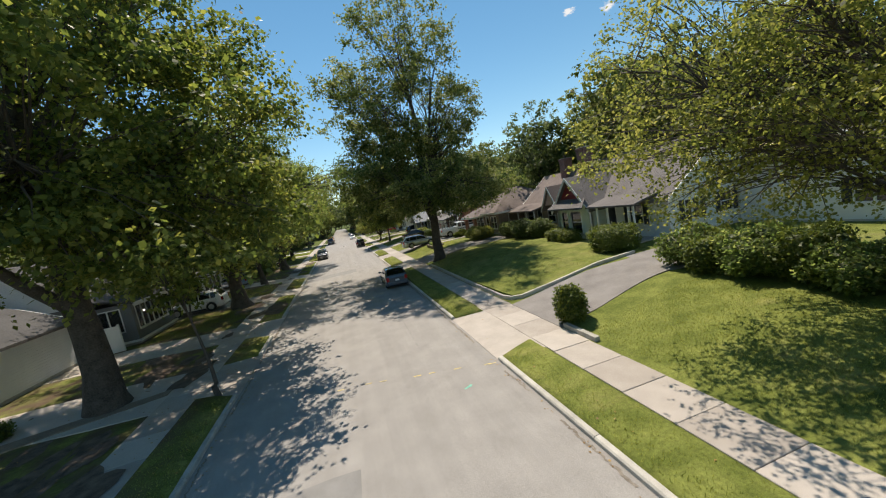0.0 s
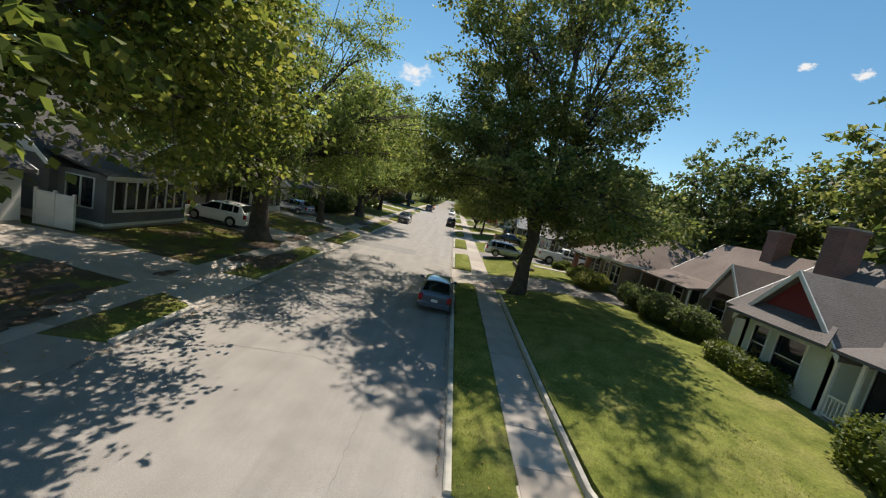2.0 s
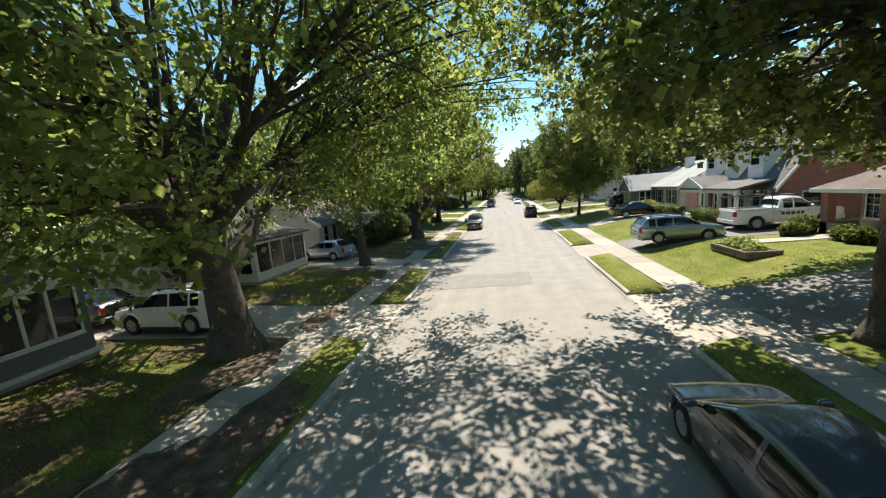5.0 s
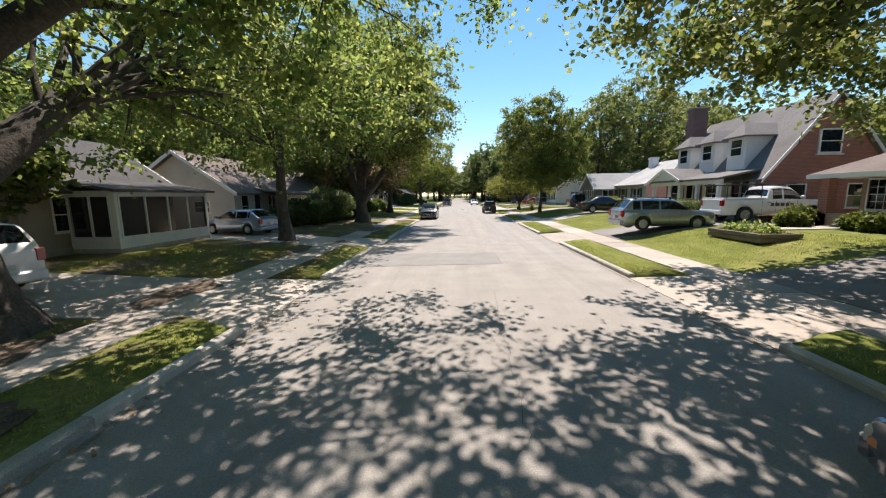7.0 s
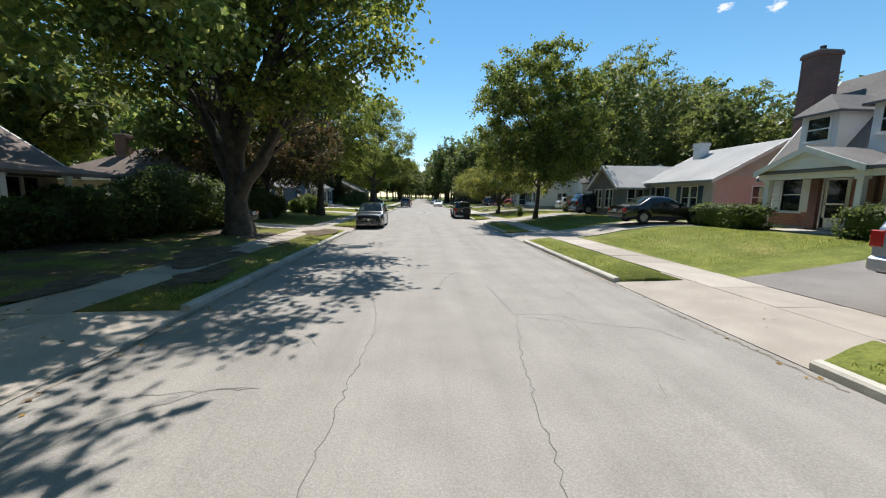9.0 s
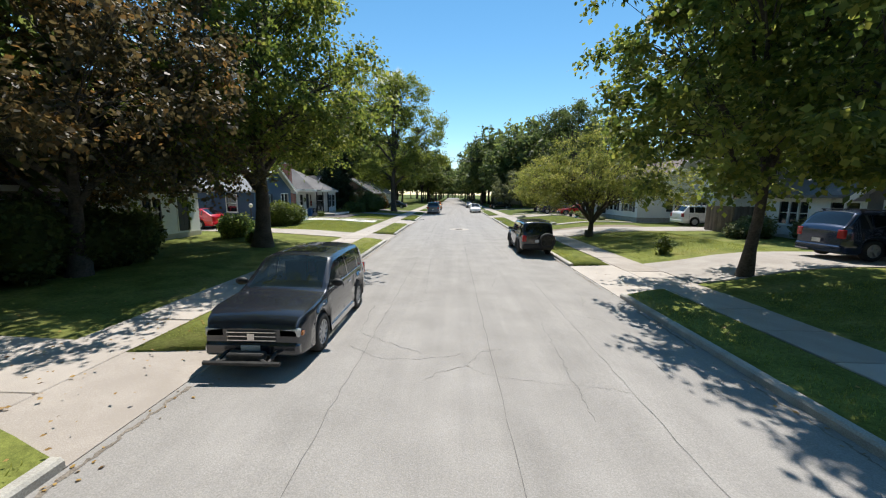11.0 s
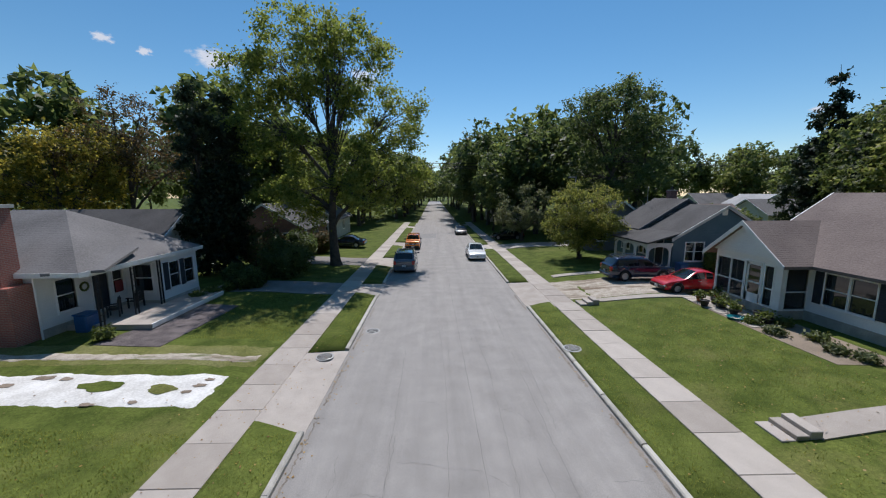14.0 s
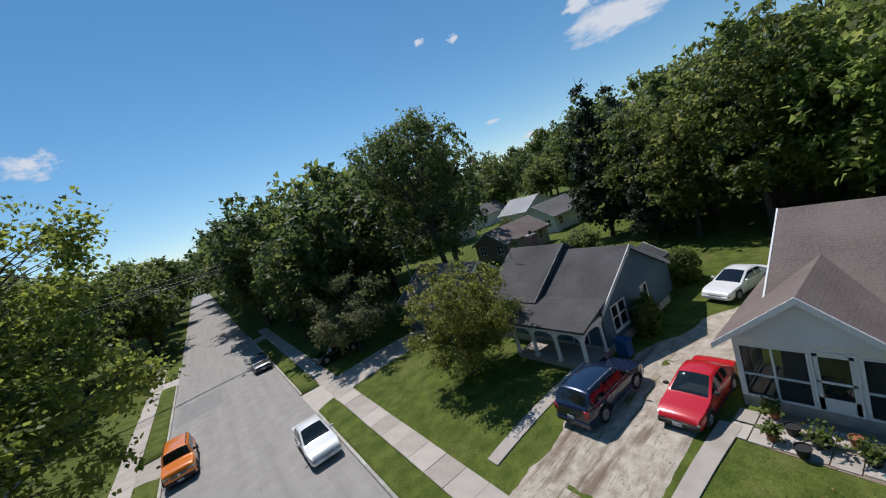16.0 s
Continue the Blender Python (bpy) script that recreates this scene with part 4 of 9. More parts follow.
def tree_meshes(h, lobes, trunk_r, fork, leaf, n_leaf, size, seed, limbs=6, spread=0.6, leader=0.75, lean=(0, 0), per=90, droop=0.35, shell=2.4, bark=None, forks=1, hang=0.0, flat=0.6, far=False):
    rng = np.random.default_rng(seed)
    per, spread = (per, spread) if far else (int(per * 1.6), spread * 1.02)
    m = max(12, int(n_leaf * 0.8) // per)
    C = crown_points(lobes, m, rng, shell)
    top = np.array([lean[0], lean[1], 0.0])
    tz = h * leader
    trunk = []
    for z in np.linspace(0, tz, 12):
        f = z / tz
        trunk.append((top[0] * f ** 1.5 + 0.12 * math.sin(z * 0.7 + seed), top[1] * f ** 1.5 + 0.12 * math.cos(z * 0.9 + seed), z))
    trunk = np.array(trunk)
    rad = trunk_r * np.clip(1 - (trunk[:, 2] / tz) ** 0.8 * 0.93, 0.06, 1)
    rad[0] *= 1.45
    trunk[0, 2] -= 0.25
    trunk = np.insert(trunk, 1, [trunk[0] * 0 + (0, 0, 0.45)], axis=0)
    rad = np.insert(rad, 1, trunk_r * 1.08)
    lines = [(trunk, rad)]
    # main limbs, each to the middle of a group of clumps
    K = C[rng.choice(len(C), limbs, replace=False)]
    for _ in range(6):
        g = np.argmin(((C[:, None] - K[None]) ** 2).sum(-1), 1)
        K = np.array([C[g == i].mean(0) if (g == i).any() else K[i] for i in range(limbs)])
    twigs = []
    for i in range(limbs):
        z0 = fork + (tz * 0.75 - fork) * (i / limbs) * (0.9 if leader > 0.4 else 0.25)
        z0 = min(z0, max(fork, K[i][2] - 0.8))
        f = max(z0, 0) / tz
        start = np.array([np.interp(z0, trunk[:, 2], trunk[:, 0]), np.interp(z0, trunk[:, 2], trunk[:, 1]), z0])
        d = np.linalg.norm(K[i] - start)
        r0 = min(float(np.interp(z0, trunk[:, 2], rad)) * 0.75, trunk_r * (0.62 if forks > 1 else 0.42))
        p = curve(start, K[i], (0, 0, 0.16 * d), 8, rng, 0.05 * d / 6)
        rr = np.linspace(r0, max(0.03, r0 * 0.22), 8)
        lines.append((p, rr))
        for c in C[g == i]:
            s = rng.integers(2, 8)
            q = curve(p[s], c, (0, 0, 0.1 * np.linalg.norm(c - p[s])), 4, rng, 0.08)
            twigs.append((q, np.linspace(max(0.022, rr[s] * 0.4), 0.008, 4)))
    b = bark or BARK
    lv, lf = leaves(C, per, spread, size, rng, droop, hang=hang, flat=flat, single=far)
    crown = mesh_np("crown", lv, lf, leaf)
    if far:
        tv, tf = tubes(lines + twigs[::4], 4)
        return (("trunk", mesh_np("trunk", tv, tf, b, True), ""), ("crown", crown, ""))
    out = []
    for i, line in enumerate(lines):
        tv, tf = tubes([line], 12 if i == 0 else 9)
        out.append(("limb" if i else "trunk", mesh_np("limb" if i else "trunk", tv, tf, b, True), ""))
    wv, wf = tubes(twigs, 4)
    return out + [("fine_twig", mesh_np("fine_twig", wv, wf, TWIG, True), "stuff"), ("crown", crown, "stuff")]


def tree_thing(name, meshes, x, y, label, group="", rz=0.0, s=1.0, z=None):
    t = thing(name, (x, y, gnd(x, y) - 0.02 if z is None else z), label, "tree", group, rz=rz)
    for nm, me, kind in meshes:
        ob = part(nm, me, None, t, local=True)
        if kind:
            ob["kind"] = kind
    if s != 1.0:
        t.scale = (s, s, s)
    return t


def tree(name, x, y, label, group="street trees", **k):
    return tree_thing(name, tree_meshes(**k), x, y, label, group)


def bush(name, x, y, rx, ry, h, leaf, n, size, seed, label, square=2.0, z=None, lumps=0.12, base=0.0, group=""):
    """A clipped or loose shrub: a skin of leaves over a solid shade-dark core."""
    n, size = int(n * 0.62), size * 1.18
    rng = np.random.default_rng(seed)
    z = gnd(x, y) if z is None else z
    t = thing(name, (x, y, z), label, "bush", group)
    d = rng.normal(0, 1, (n, 3))
    d /= np.linalg.norm(d, axis=1, keepdims=True)
    e = 2.0 / square
    u = np.sign(d) * np.abs(d) ** e
    r = 1 + lumps * np.sin(d[:, :1] * 5 + seed) * np.cos(d[:, 1:2] * 4 + seed * 2) + rng.normal(0, 0.05, (n, 1))
    zc = h * 0.5 + base
    p = u * r * np.array([rx, ry, h * 0.5]) + np.array([0, 0, zc])
    p[:, 2] = np.maximum(p[:, 2], 0.03 + base * 0.5)
    lv, lf = leaves(p, 1, 0.05, size, rng, 0.1)
    # closed core in dark leaf colour, standing in for the shade inside
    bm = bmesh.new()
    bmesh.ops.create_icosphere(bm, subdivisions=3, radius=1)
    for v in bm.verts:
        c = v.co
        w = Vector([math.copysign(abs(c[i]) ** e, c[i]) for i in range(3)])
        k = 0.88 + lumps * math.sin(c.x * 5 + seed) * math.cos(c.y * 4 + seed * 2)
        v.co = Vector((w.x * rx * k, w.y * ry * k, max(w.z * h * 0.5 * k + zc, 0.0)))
    part("shade_core", bm, LEAF_DARK, t, local=True, smooth=True)
    part("foliage", mesh_np("foliage", lv, lf, leaf), None, t, local=True)
    return t


tree("maple_tree", 9.1, 32.2, "tall silver maple with a broad airy crown beside the pavement", h=25, trunk_r=0.5, fork=3.4, limbs=15, leader=0.85, n_leaf=128000,
     size=0.20, leaf=LEAF_SILVER, seed=11, spread=0.75, per=90, shell=2.6, droop=0.1,
     lobes=[(0, 0, 8.5, 7.0, 7.0, 4.0), (-0.2, 0.5, 14.5, 6.9, 7.2, 4.8), (0, 0, 20.4, 5.4, 5.4, 4.2), (-4.4, -2, 7, 4.2, 5, 2.6), (3.2, -1, 6.2, 3.6, 3.6, 2.4), (-3.6, -5.5, 7.5, 3.6, 3.6, 2.4), (2, -5.5, 6.4, 3.6, 3.6, 2.2), (-5.4, 3, 9, 4.2, 4.5, 2.4), (-1, 6, 7.6, 4.6, 4, 2.2),
            (-5.0, -0.5, 15, 4.2, 4.4, 4.0), (-3.6, 0.5, 11, 4.4, 4.6, 3.2), (4.6, 0.5, 13.5, 3.0, 3.6, 2.8), (1.0, 7.2, 6.4, 4.2, 3.0, 2.1), (5.2, 6.6, 6.4, 4.0, 3.6, 2.2), (7.5, 3.5, 6.2, 3.6, 3.6, 2.2)])
tree("maple_tree", -9.8, 14.6, "broad old maple with a thick dark trunk", h=24, trunk_r=0.62, fork=4.0, limbs=10, leader=0.7, n_leaf=165000, seed=12, spread=0.8,
     lobes=[(6.0, 2.4, 11.2, 3.5, 4.2, 3.6), (5.4, 2.0, 15.0, 3.8, 4, 3), (0, 0, 10, 7.5, 8, 5.5), (4.2, 1, 7.8, 5, 5.5, 3.2), (3, -3, 11, 5.5, 5, 5), (1, 4, 13, 5.5, 5, 5), (4.6, 5, 7.2, 4.2, 4.4, 2.8), (5, -3.5, 6.6, 4, 4, 2.2), (1, 0, 18, 6.5, 7, 5), (-5, 0, 9, 5, 6, 4), (1.5, 8, 9.5, 5, 4, 4)], leaf=LEAF_MAPLE, size=0.185, per=110)
tree("young_tree", -5.4, 12.8, "slender young tree with a leaning thin trunk on the verge", h=6.5, trunk_r=0.09, fork=3.0, limbs=4, leader=0.85, n_leaf=2600, size=0.17, leaf=LEAF_MAPLE,
     seed=13, spread=0.4, per=60, lean=(-0.6, 0.6), lobes=[(-0.3, 0.3, 5.2, 1.4, 1.4, 1.5)])
tree("maple_tree", -9.2, 32.4, "huge old maple with low forking limbs", h=18, trunk_r=0.72, fork=1.9, limbs=12, leader=0.55, forks=2, n_leaf=136000, seed=14, spread=0.8, shell=3.4,
     lobes=[(0, 0, 10, 8, 8.5, 5.5), (4.2, -2, 8, 5, 5, 3.4), (4.8, 4, 8.5, 5, 5, 3.6), (-2, -5, 8, 5, 5, 4.4), (2, 1, 14.5, 5.5, 5.5, 3.6), (5.6, 1, 6.4, 3.4, 4.4, 1.8), (-5, -1, 6.5, 4.5, 5, 3), (2.5, -5.5, 6, 4, 3.5, 2.2), (9.2, 3, 9, 4, 4.6, 2), (8.6, -3.4, 9, 4, 4, 2.1), (-3.5, 5, 6.2, 4, 4, 2.3), (1.5, 7, 6.6, 4, 3.4, 2.2), (-1, 8, 5.1, 4, 3.2, 1.7), (0.5, -9, 10, 5, 4, 4), (-5, 7, 5, 4, 4, 1.8)],
     leaf=LEAF_BRIGHT, size=0.15, per=140)
tree("maple_tree", -9.8, 45.8, "maple with a clean dark trunk and airy crown", h=15, trunk_r=0.36, fork=3.2, limbs=9, leader=0.75, n_leaf=38000, seed=15, spread=0.75,
     lobes=[(0, 0, 9.5, 5.6, 5.6, 4.6), (3.6, 0, 8, 4.2, 4.6, 2.8), (-2.6, -2, 8.5, 3.6, 3.6, 3), (3.5, -4, 8.5, 3.4, 3.6, 2.4), (-3, 2, 6.2, 4, 4, 2.2), (2, 3.5, 6.4, 3.6, 3.4, 2)], leaf=LEAF_BRIGHT, size=0.19, per=90)
tree("maple_tree", -9.3, 59.9, "massive maple with a forked trunk shading the road", h=19, trunk_r=0.62, fork=1.5, limbs=11, leader=0.55, forks=2, n_leaf=78000, seed=16, spread=0.85,
     lobes=[(0, 0, 11.5, 7.5, 7.5, 6), (4.2, -2, 9, 4.6, 5.6, 3.6), (-3.5, -1.5, 11, 5, 5, 4.6), (0, -5, 11, 6, 5, 4.5), (1, 2, 16, 4.8, 4.8, 3.4), (3.6, -3, 7.2, 3, 3, 2.2), (4.6, -6.0, 10.0, 4, 4, 2.6), (5.6, -2.5, 12.5, 3.6, 4, 3)], leaf=LEAF_MAPLE, size=0.21, per=95)
tree("plum_tree", -12.2, 70.6, "copper-leaved plum tree with brownish foliage", h=11, trunk_r=0.28, fork=1.8, limbs=8, leader=0.6, n_leaf=44000, seed=17, spread=0.6,
     lobes=[(0, 0, 6.5, 5, 5, 3.8), (2.4, -1, 5, 3.6, 3.6, 2.6), (1, 2, 8, 3.5, 3.5, 2.6), (1.6, 3.4, 4.3, 3.2, 2.8, 2.0), (-2.0, 3.6, 4.0, 3.4, 3.0, 2.0), (-3.5, -1.5, 4.2, 3.4, 3.4, 2.2)], leaf=LEAF_COPPER, size=0.15, per=95)
tree("maple_tree", -10.2, 78.0, "dark green maple beside the hydrant", h=14, trunk_r=0.44, fork=2.6, limbs=9, leader=0.7, n_leaf=84000, seed=18, spread=0.7,
     lobes=[(0, 0, 8.6, 6, 6, 4.8), (3.2, -1.6, 6.8, 3.8, 4, 2.6), (2.0, 1.6, 7.6, 3.4, 3.2, 2.8), (0, 0, 11.8, 4, 4, 2.6), (-3.4, -2, 4.8, 4, 4, 2.6), (-1.5, -4.2, 5.6, 4, 3.4, 2.4), (-5, 1, 7, 4, 4, 3), (-2.8, 3.2, 5.4, 3.8, 3.6, 2.0), (0.2, 3.2, 6.4, 3.6, 3.0, 2.2)], leaf=LEAF_MAPLE, size=0.185, per=100)
tree("maple_tree", 9.3, 71.6, "round dense dark green maple on the verge", h=13.5, trunk_r=0.2, fork=2.0, limbs=9, leader=0.75, n_leaf=80000, seed=19, spread=0.55,
     lobes=[(-0.7, -0.8, 7.8, 5.6, 5.7, 5.0), (-0.9, -0.6, 11.0, 4.4, 4.4, 2.8), (-0.8, -1.2, 4.9, 4.9, 4.9, 2.6), (2.6, 0.2, 6.6, 3.8, 3.8, 3.2), (0.2, 0.4, 10.0, 4.0, 4.0, 3.0)], leaf=LEAF_MAPLE, size=0.18, per=110)
tree("crabapple_tree", 8.8, 84.4, "low spreading crabapple with yellowing leaves", h=7.4, trunk_r=0.24, fork=0.9, limbs=10, leader=0.35, forks=2, n_leaf=78000, seed=20, spread=0.5,
     lobes=[(0, 0, 4.1, 4.6, 4.6, 1.9), (-2.4, 0, 3.6, 2.8, 3, 1.5), (2.4, 1, 4.0, 2.8, 2.8, 1.7), (0.4, -0.6, 5.8, 3.4, 3.4, 1.4), (-2.9, -1, 3.2, 2.2, 2.8, 1.1), (3, -2.5, 3.4, 3, 2.6, 1.3), (-3.3, -0.8, 3.9, 1.9, 2.6, 1.2), (2.2, 2.6, 3.9, 3.0, 2.6, 1.6), (-2.2, 1.2, 3.7, 2.4, 2.2, 1.3)], leaf=LEAF_YELLOW, size=0.098, per=130)
tree("maple_tree", -10.0, 119.0, "tall airy silver maple with several upright stems", h=23.5, trunk_r=0.46, fork=3.5, limbs=12, leader=0.8, n_leaf=82000, seed=21, spread=0.85,
     lobes=[(-6.2, -0.5, 15.6, 3.3, 3.6, 2.3), (-6.6, 0, 11.3, 3.0, 3.2, 1.7), (-2.2, 0, 18.3, 4.8, 4.8, 4.2), (2.0, -0.5, 17.2, 4.0, 4.0, 4.4), (-4, -1, 12.5, 3.8, 4, 3), (5.2, 4.5, 14.2, 3, 3, 3), (1.5, 2, 9.5, 5, 5, 3.2), (-1.5, 0, 6.5, 5, 5, 2.4), (3.6, -1.6, 7, 3.6, 3.4, 2.4), (6.4, 1.5, 8.6, 2.2, 2.8, 1.5), (6.0, 0.4, 11.8, 2.2, 2.4, 1.5)],
     leaf=LEAF_TALL, size=0.22, per=100)
tree("locust_tree", 14.2, 2.2, "yellowing thin-leaved tree with many bare branches", h=10.5, trunk_r=0.15, fork=1.0, limbs=14, leader=0.6, n_leaf=70000, seed=22, spread=0.6, shell=3.0,
     lobes=[(0, 0, 7.2, 5.4, 5.4, 3.2), (-3.4, 1.6, 6.2, 3.2, 3.6, 2.2), (1, 3.5, 6.4, 3.6, 3.4, 2.6), (-2.6, 2.6, 3.6, 2.6, 2.8, 1.2), (-5.2, 3.2, 5.6, 2.4, 3.0, 1.4), (-2.8, 4.2, 8.6, 3.0, 3.2, 2.0)], leaf=LEAF_YELLOW, size=0.098, per=50, bark=TWIG)
tree("ornamental_tree", 13.1, 119.8, "small round-headed tree with yellow-brown leaves", "garden trees", h=8.0, trunk_r=0.2, fork=0.9, limbs=10, leader=0.5, n_leaf=46000, seed=23, spread=0.5, size=0.135, per=110,
     lobes=[(0, 0, 4.9, 3.5, 3.6, 2.6), (-0.4, -0.3, 2.8, 3.3, 3.3, 1.7), (0.8, -0.6, 3.8, 3.0, 3.0, 2.0)], leaf=LEAF_YELLOW)
tree("ornamental_tree", 11.0, 134.0, "round grey-green garden tree", "garden trees", h=8, trunk_r=0.2, fork=1.0, limbs=8, leader=0.5, n_leaf=18000, seed=24, spread=0.55, size=0.16, per=110,
     lobes=[(0, 0, 4.5, 4.4, 4.6, 3.0), (0.5, 0, 3, 3.8, 3.8, 1.8)], leaf=LEAF_GREY)
tree("tall_tree", 23.0, 134.5, "tall open-headed tree above the roofs", "background trees", h=22, trunk_r=0.45, fork=8, limbs=11, leader=0.8, n_leaf=26000, seed=25, spread=0.85, size=0.29, per=50,
     lobes=[(0, 0, 16.4, 5.4, 5.4, 4.4), (5.2, 0, 14.2, 3.8, 3.6, 2.2), (-4.2, 0, 16.6, 3.6, 3.6, 3.2), (0.5, 0, 19, 3.4, 3.4, 2.4), (0, 0, 9, 6, 6, 4)], leaf=LEAF_DARK)
tree("turning_tree", -36.5, 121.5, "broad tree with yellow-green turning leaves behind the houses", "background trees", h=14, trunk_r=0.35, fork=2, limbs=10, leader=0.7, n_leaf=30000, seed=27, spread=0.8, size=0.25, per=60,
     lobes=[(0, 0, 7.5, 6.5, 6.5, 5), (-5, -3, 6, 5, 5, 4), (3, -1, 9.5, 4.5, 4.5, 3.5)], leaf=LEAF_GOLD)
tree("thin_tree", -30.5, 122.5, "brownish thin-crowned tree behind the houses", "background trees", h=17, trunk_r=0.3, fork=4, limbs=10, leader=0.8, n_leaf=12000, seed=28, spread=0.8, size=0.2, per=40,
     lobes=[(0, 0, 12.5, 4.5, 4.5, 4), (-3.5, 0, 11, 3.5, 3.5, 3), (3, 0, 10, 3.4, 3.4, 3)], leaf=LEAF_COPPER)
tree("silver_tree", 31.5, 95.0, "tall pale grey-green tree above the roofs", "background trees", h=24, trunk_r=0.5, fork=5, limbs=13, leader=0.75, n_leaf=42000, seed=26, spread=0.9, size=0.27, per=60,
     lobes=[(0, 0, 13, 8, 8, 6), (-4, 0, 17, 5, 5, 5), (4.5, -1, 15, 5, 5, 4), (0, 1, 20, 5.5, 5.5, 3.6), (-7, -1, 13, 4, 4, 3), (7.5, 0, 11, 4, 4, 3), (0, -3, 7, 7, 6, 4)], leaf=LEAF_SILVER)
for i, (cx, cy, ch) in enumerate([(-19.0, 114.8, 14.6), (-17.6, 116.2, 14.2), (-18.0, 115.2, 10.0)]):
    tree("conifer_tree", cx, cy, "dark columnar conifer standing in a close pair", "columnar conifers", h=ch, trunk_r=0.16, fork=0.4, limbs=14, leader=0.97, n_leaf=21000, seed=30 + i, spread=0.36,
         lobes=[(0, 0, ch * 0.3, 1.75, 1.75, ch * 0.3), (0, 0, ch * 0.58, 1.45, 1.45, ch * 0.28), (0, 0, ch * 0.82, 0.85, 0.85, ch * 0.18)], leaf=LEAF_CONIFER, size=0.24, per=110, droop=-0.3)

# background woods: a few kinds, repeated
def lobes_for(h, r, rng):
    out = [(0, 0, h * 0.6, r, r, h * 0.38)]
    for _ in range(5):
        a = rng.uniform(0, 6.28)
        out.append((math.cos(a) * r * 0.55, math.sin(a) * r * 0.55, h * rng.uniform(0.4, 0.82), r * 0.55, r * 0.55, h * 0.17))
    return out


def woods(n_leaf, size, seed, spread):
    out = []
    for i, (lf, h, r) in enumerate([(LEAF_FAR, 16, 5.2), (LEAF_DARK, 18, 5.6), (LEAF_SILVER, 17, 5.0), (LEAF_BRIGHT, 13, 5.0), (LEAF_FAR, 12, 4.6)]):
        out.append(tree_meshes(h=h, lobes=lobes_for(h, r, np.random.default_rng(seed + 10 + i)), trunk_r=0.35, fork=h * 0.2, limbs=8, leader=0.75, n_leaf=n_leaf, size=size, seed=seed + i, spread=spread,
                               per=28, leaf=lf, far=True))
    return out


kinds = woods(5800, 0.56, 60, 0.95) + woods(12500, 0.38, 60, 0.85)
SPRUCE = tree_meshes(h=18, lobes=[(0, 0, 4.5, 3.4, 3.4, 3.2), (0, 0, 8.5, 2.6, 2.6, 3), (0, 0, 12.5, 1.6, 1.6, 2.8), (0, 0, 15.8, 0.7, 0.7, 2.2)], trunk_r=0.25, fork=1.5, limbs=14, leader=0.98,
                     n_leaf=14000, size=0.34, seed=80, spread=0.55, per=70, leaf=LEAF_CONIFER, droop=0.6, far=True)
# strips of wood: x from, x to, y from, y to, how many, kinds, scale
BELTS = [(28, 36, 12, 46, 6, (7, 6, 7, 5), 1.0), (44, 66, 0, 100, 9, (0, 2), 0.85), (31, 38, 70, 86, 3, (7, 5, 7), 0.8), (40, 48, 88, 112, 6, (8, 5, 7), 0.95), (-33, -25, 2, 78, 7, (0, 2, 2, 4), 1.0),
         (-52, -40, 10, 160, 11, (0, 1), 1.15), (-37, -28, 84, 126, 6, (3, 3, 3, 2), 1.0)]
BELTS2 = [(-21, -14.5, 132, 186, 7, (0, 4, 2, 0), 1.2), (-12, -8.5, 178, 206, 4, (0, 4, 2), 1.3), (-28, -20, 128, 200, 7, (0, 1), 1.25), (8.0, 12, 158, 208, 7, (1, 0, 1), 1.3),
          (15, 34, 142, 182, 8, (1, 0, 1), 1.3), (62, 80, 128, 170, 6, (0, 2, 4), 1.05), (36, 60, 172, 190, 5, (0, 2, 1), 1.2), (42, 74, 100, 122, 6, (7, 0, 2), 1.2)]
BELTS3 = [(-13, -8.5, 208, 320, 9, (0, 2), 1.25), (8.5, 13, 210, 320, 9, (1, 0), 1.3), (-10, 12, 400, 425, 6, (0, 1), 1.6), (-80, -16, 240, 300, 6, (0, 1), 1.4), (16, 90, 240, 300, 7, (0, 1), 1.4), (16, 60, 190, 235, 6, (0, 1), 1.5), (-50, -16, 176, 228, 7, (0, 1), 1.5), (76, 112, 76, 175, 7, (0, 1), 1.35)]
rb = random.Random(9)
BACK = []
for x0, x1, ya, yb, n, ks, s in BELTS + BELTS2 + BELTS3:
    for i in range(n):
        BACK.append((rb.uniform(x0, x1), ya + (yb - ya) * (i + rb.uniform(0.2, 0.8)) / n, ks[i % len(ks)], s))
BACK += [(21, 85, 7, 1.0), (10, 143, 1, 0.75), (15, 142, 1, 1.0), (-17, 38.5, 4, 0.5), (-16, 70, 0, 0.75), (30, 122, 4, 0.45), (38, -4, 3, 1.0)]
BACK += [(-12 + 3.4 * i, 394 + (i % 3), 4, 0.9) for i in range(8)] + [(-130 + 17 * i, 300 + (i * 7) % 20, i % 2, 1.5) for i in range(16) if not -26 < -130 + 17 * i < 26]
BACK += [(230 * math.sin(radians(a)), 100 + 230 * math.cos(radians(a)), a % 2, 1.7) for a in range(38, 122, 5)]
BACK += [(58 + 7 * (i % 3), 84 + 7.5 * i, (0, 2, 4)[i % 3], 1.0) for i in range(7)] + [(39, 103, 8, 0.8), (43, 97, 7, 0.9), (37, 92, 5, 0.85), (47, 109, 7, 0.85), (12, 152, 0, 0.9), (9.5, 149, 1, 0.8)]
BACK = [b for b in BACK if not (-42 < b[0] < -26 and 104 < b[1] < 124) and not (41 < math.degrees(math.atan2(b[0] - 1, b[1] - 101)) < 53.5 and 34 < math.hypot(b[0] - 1, b[1] - 101) < 92)]
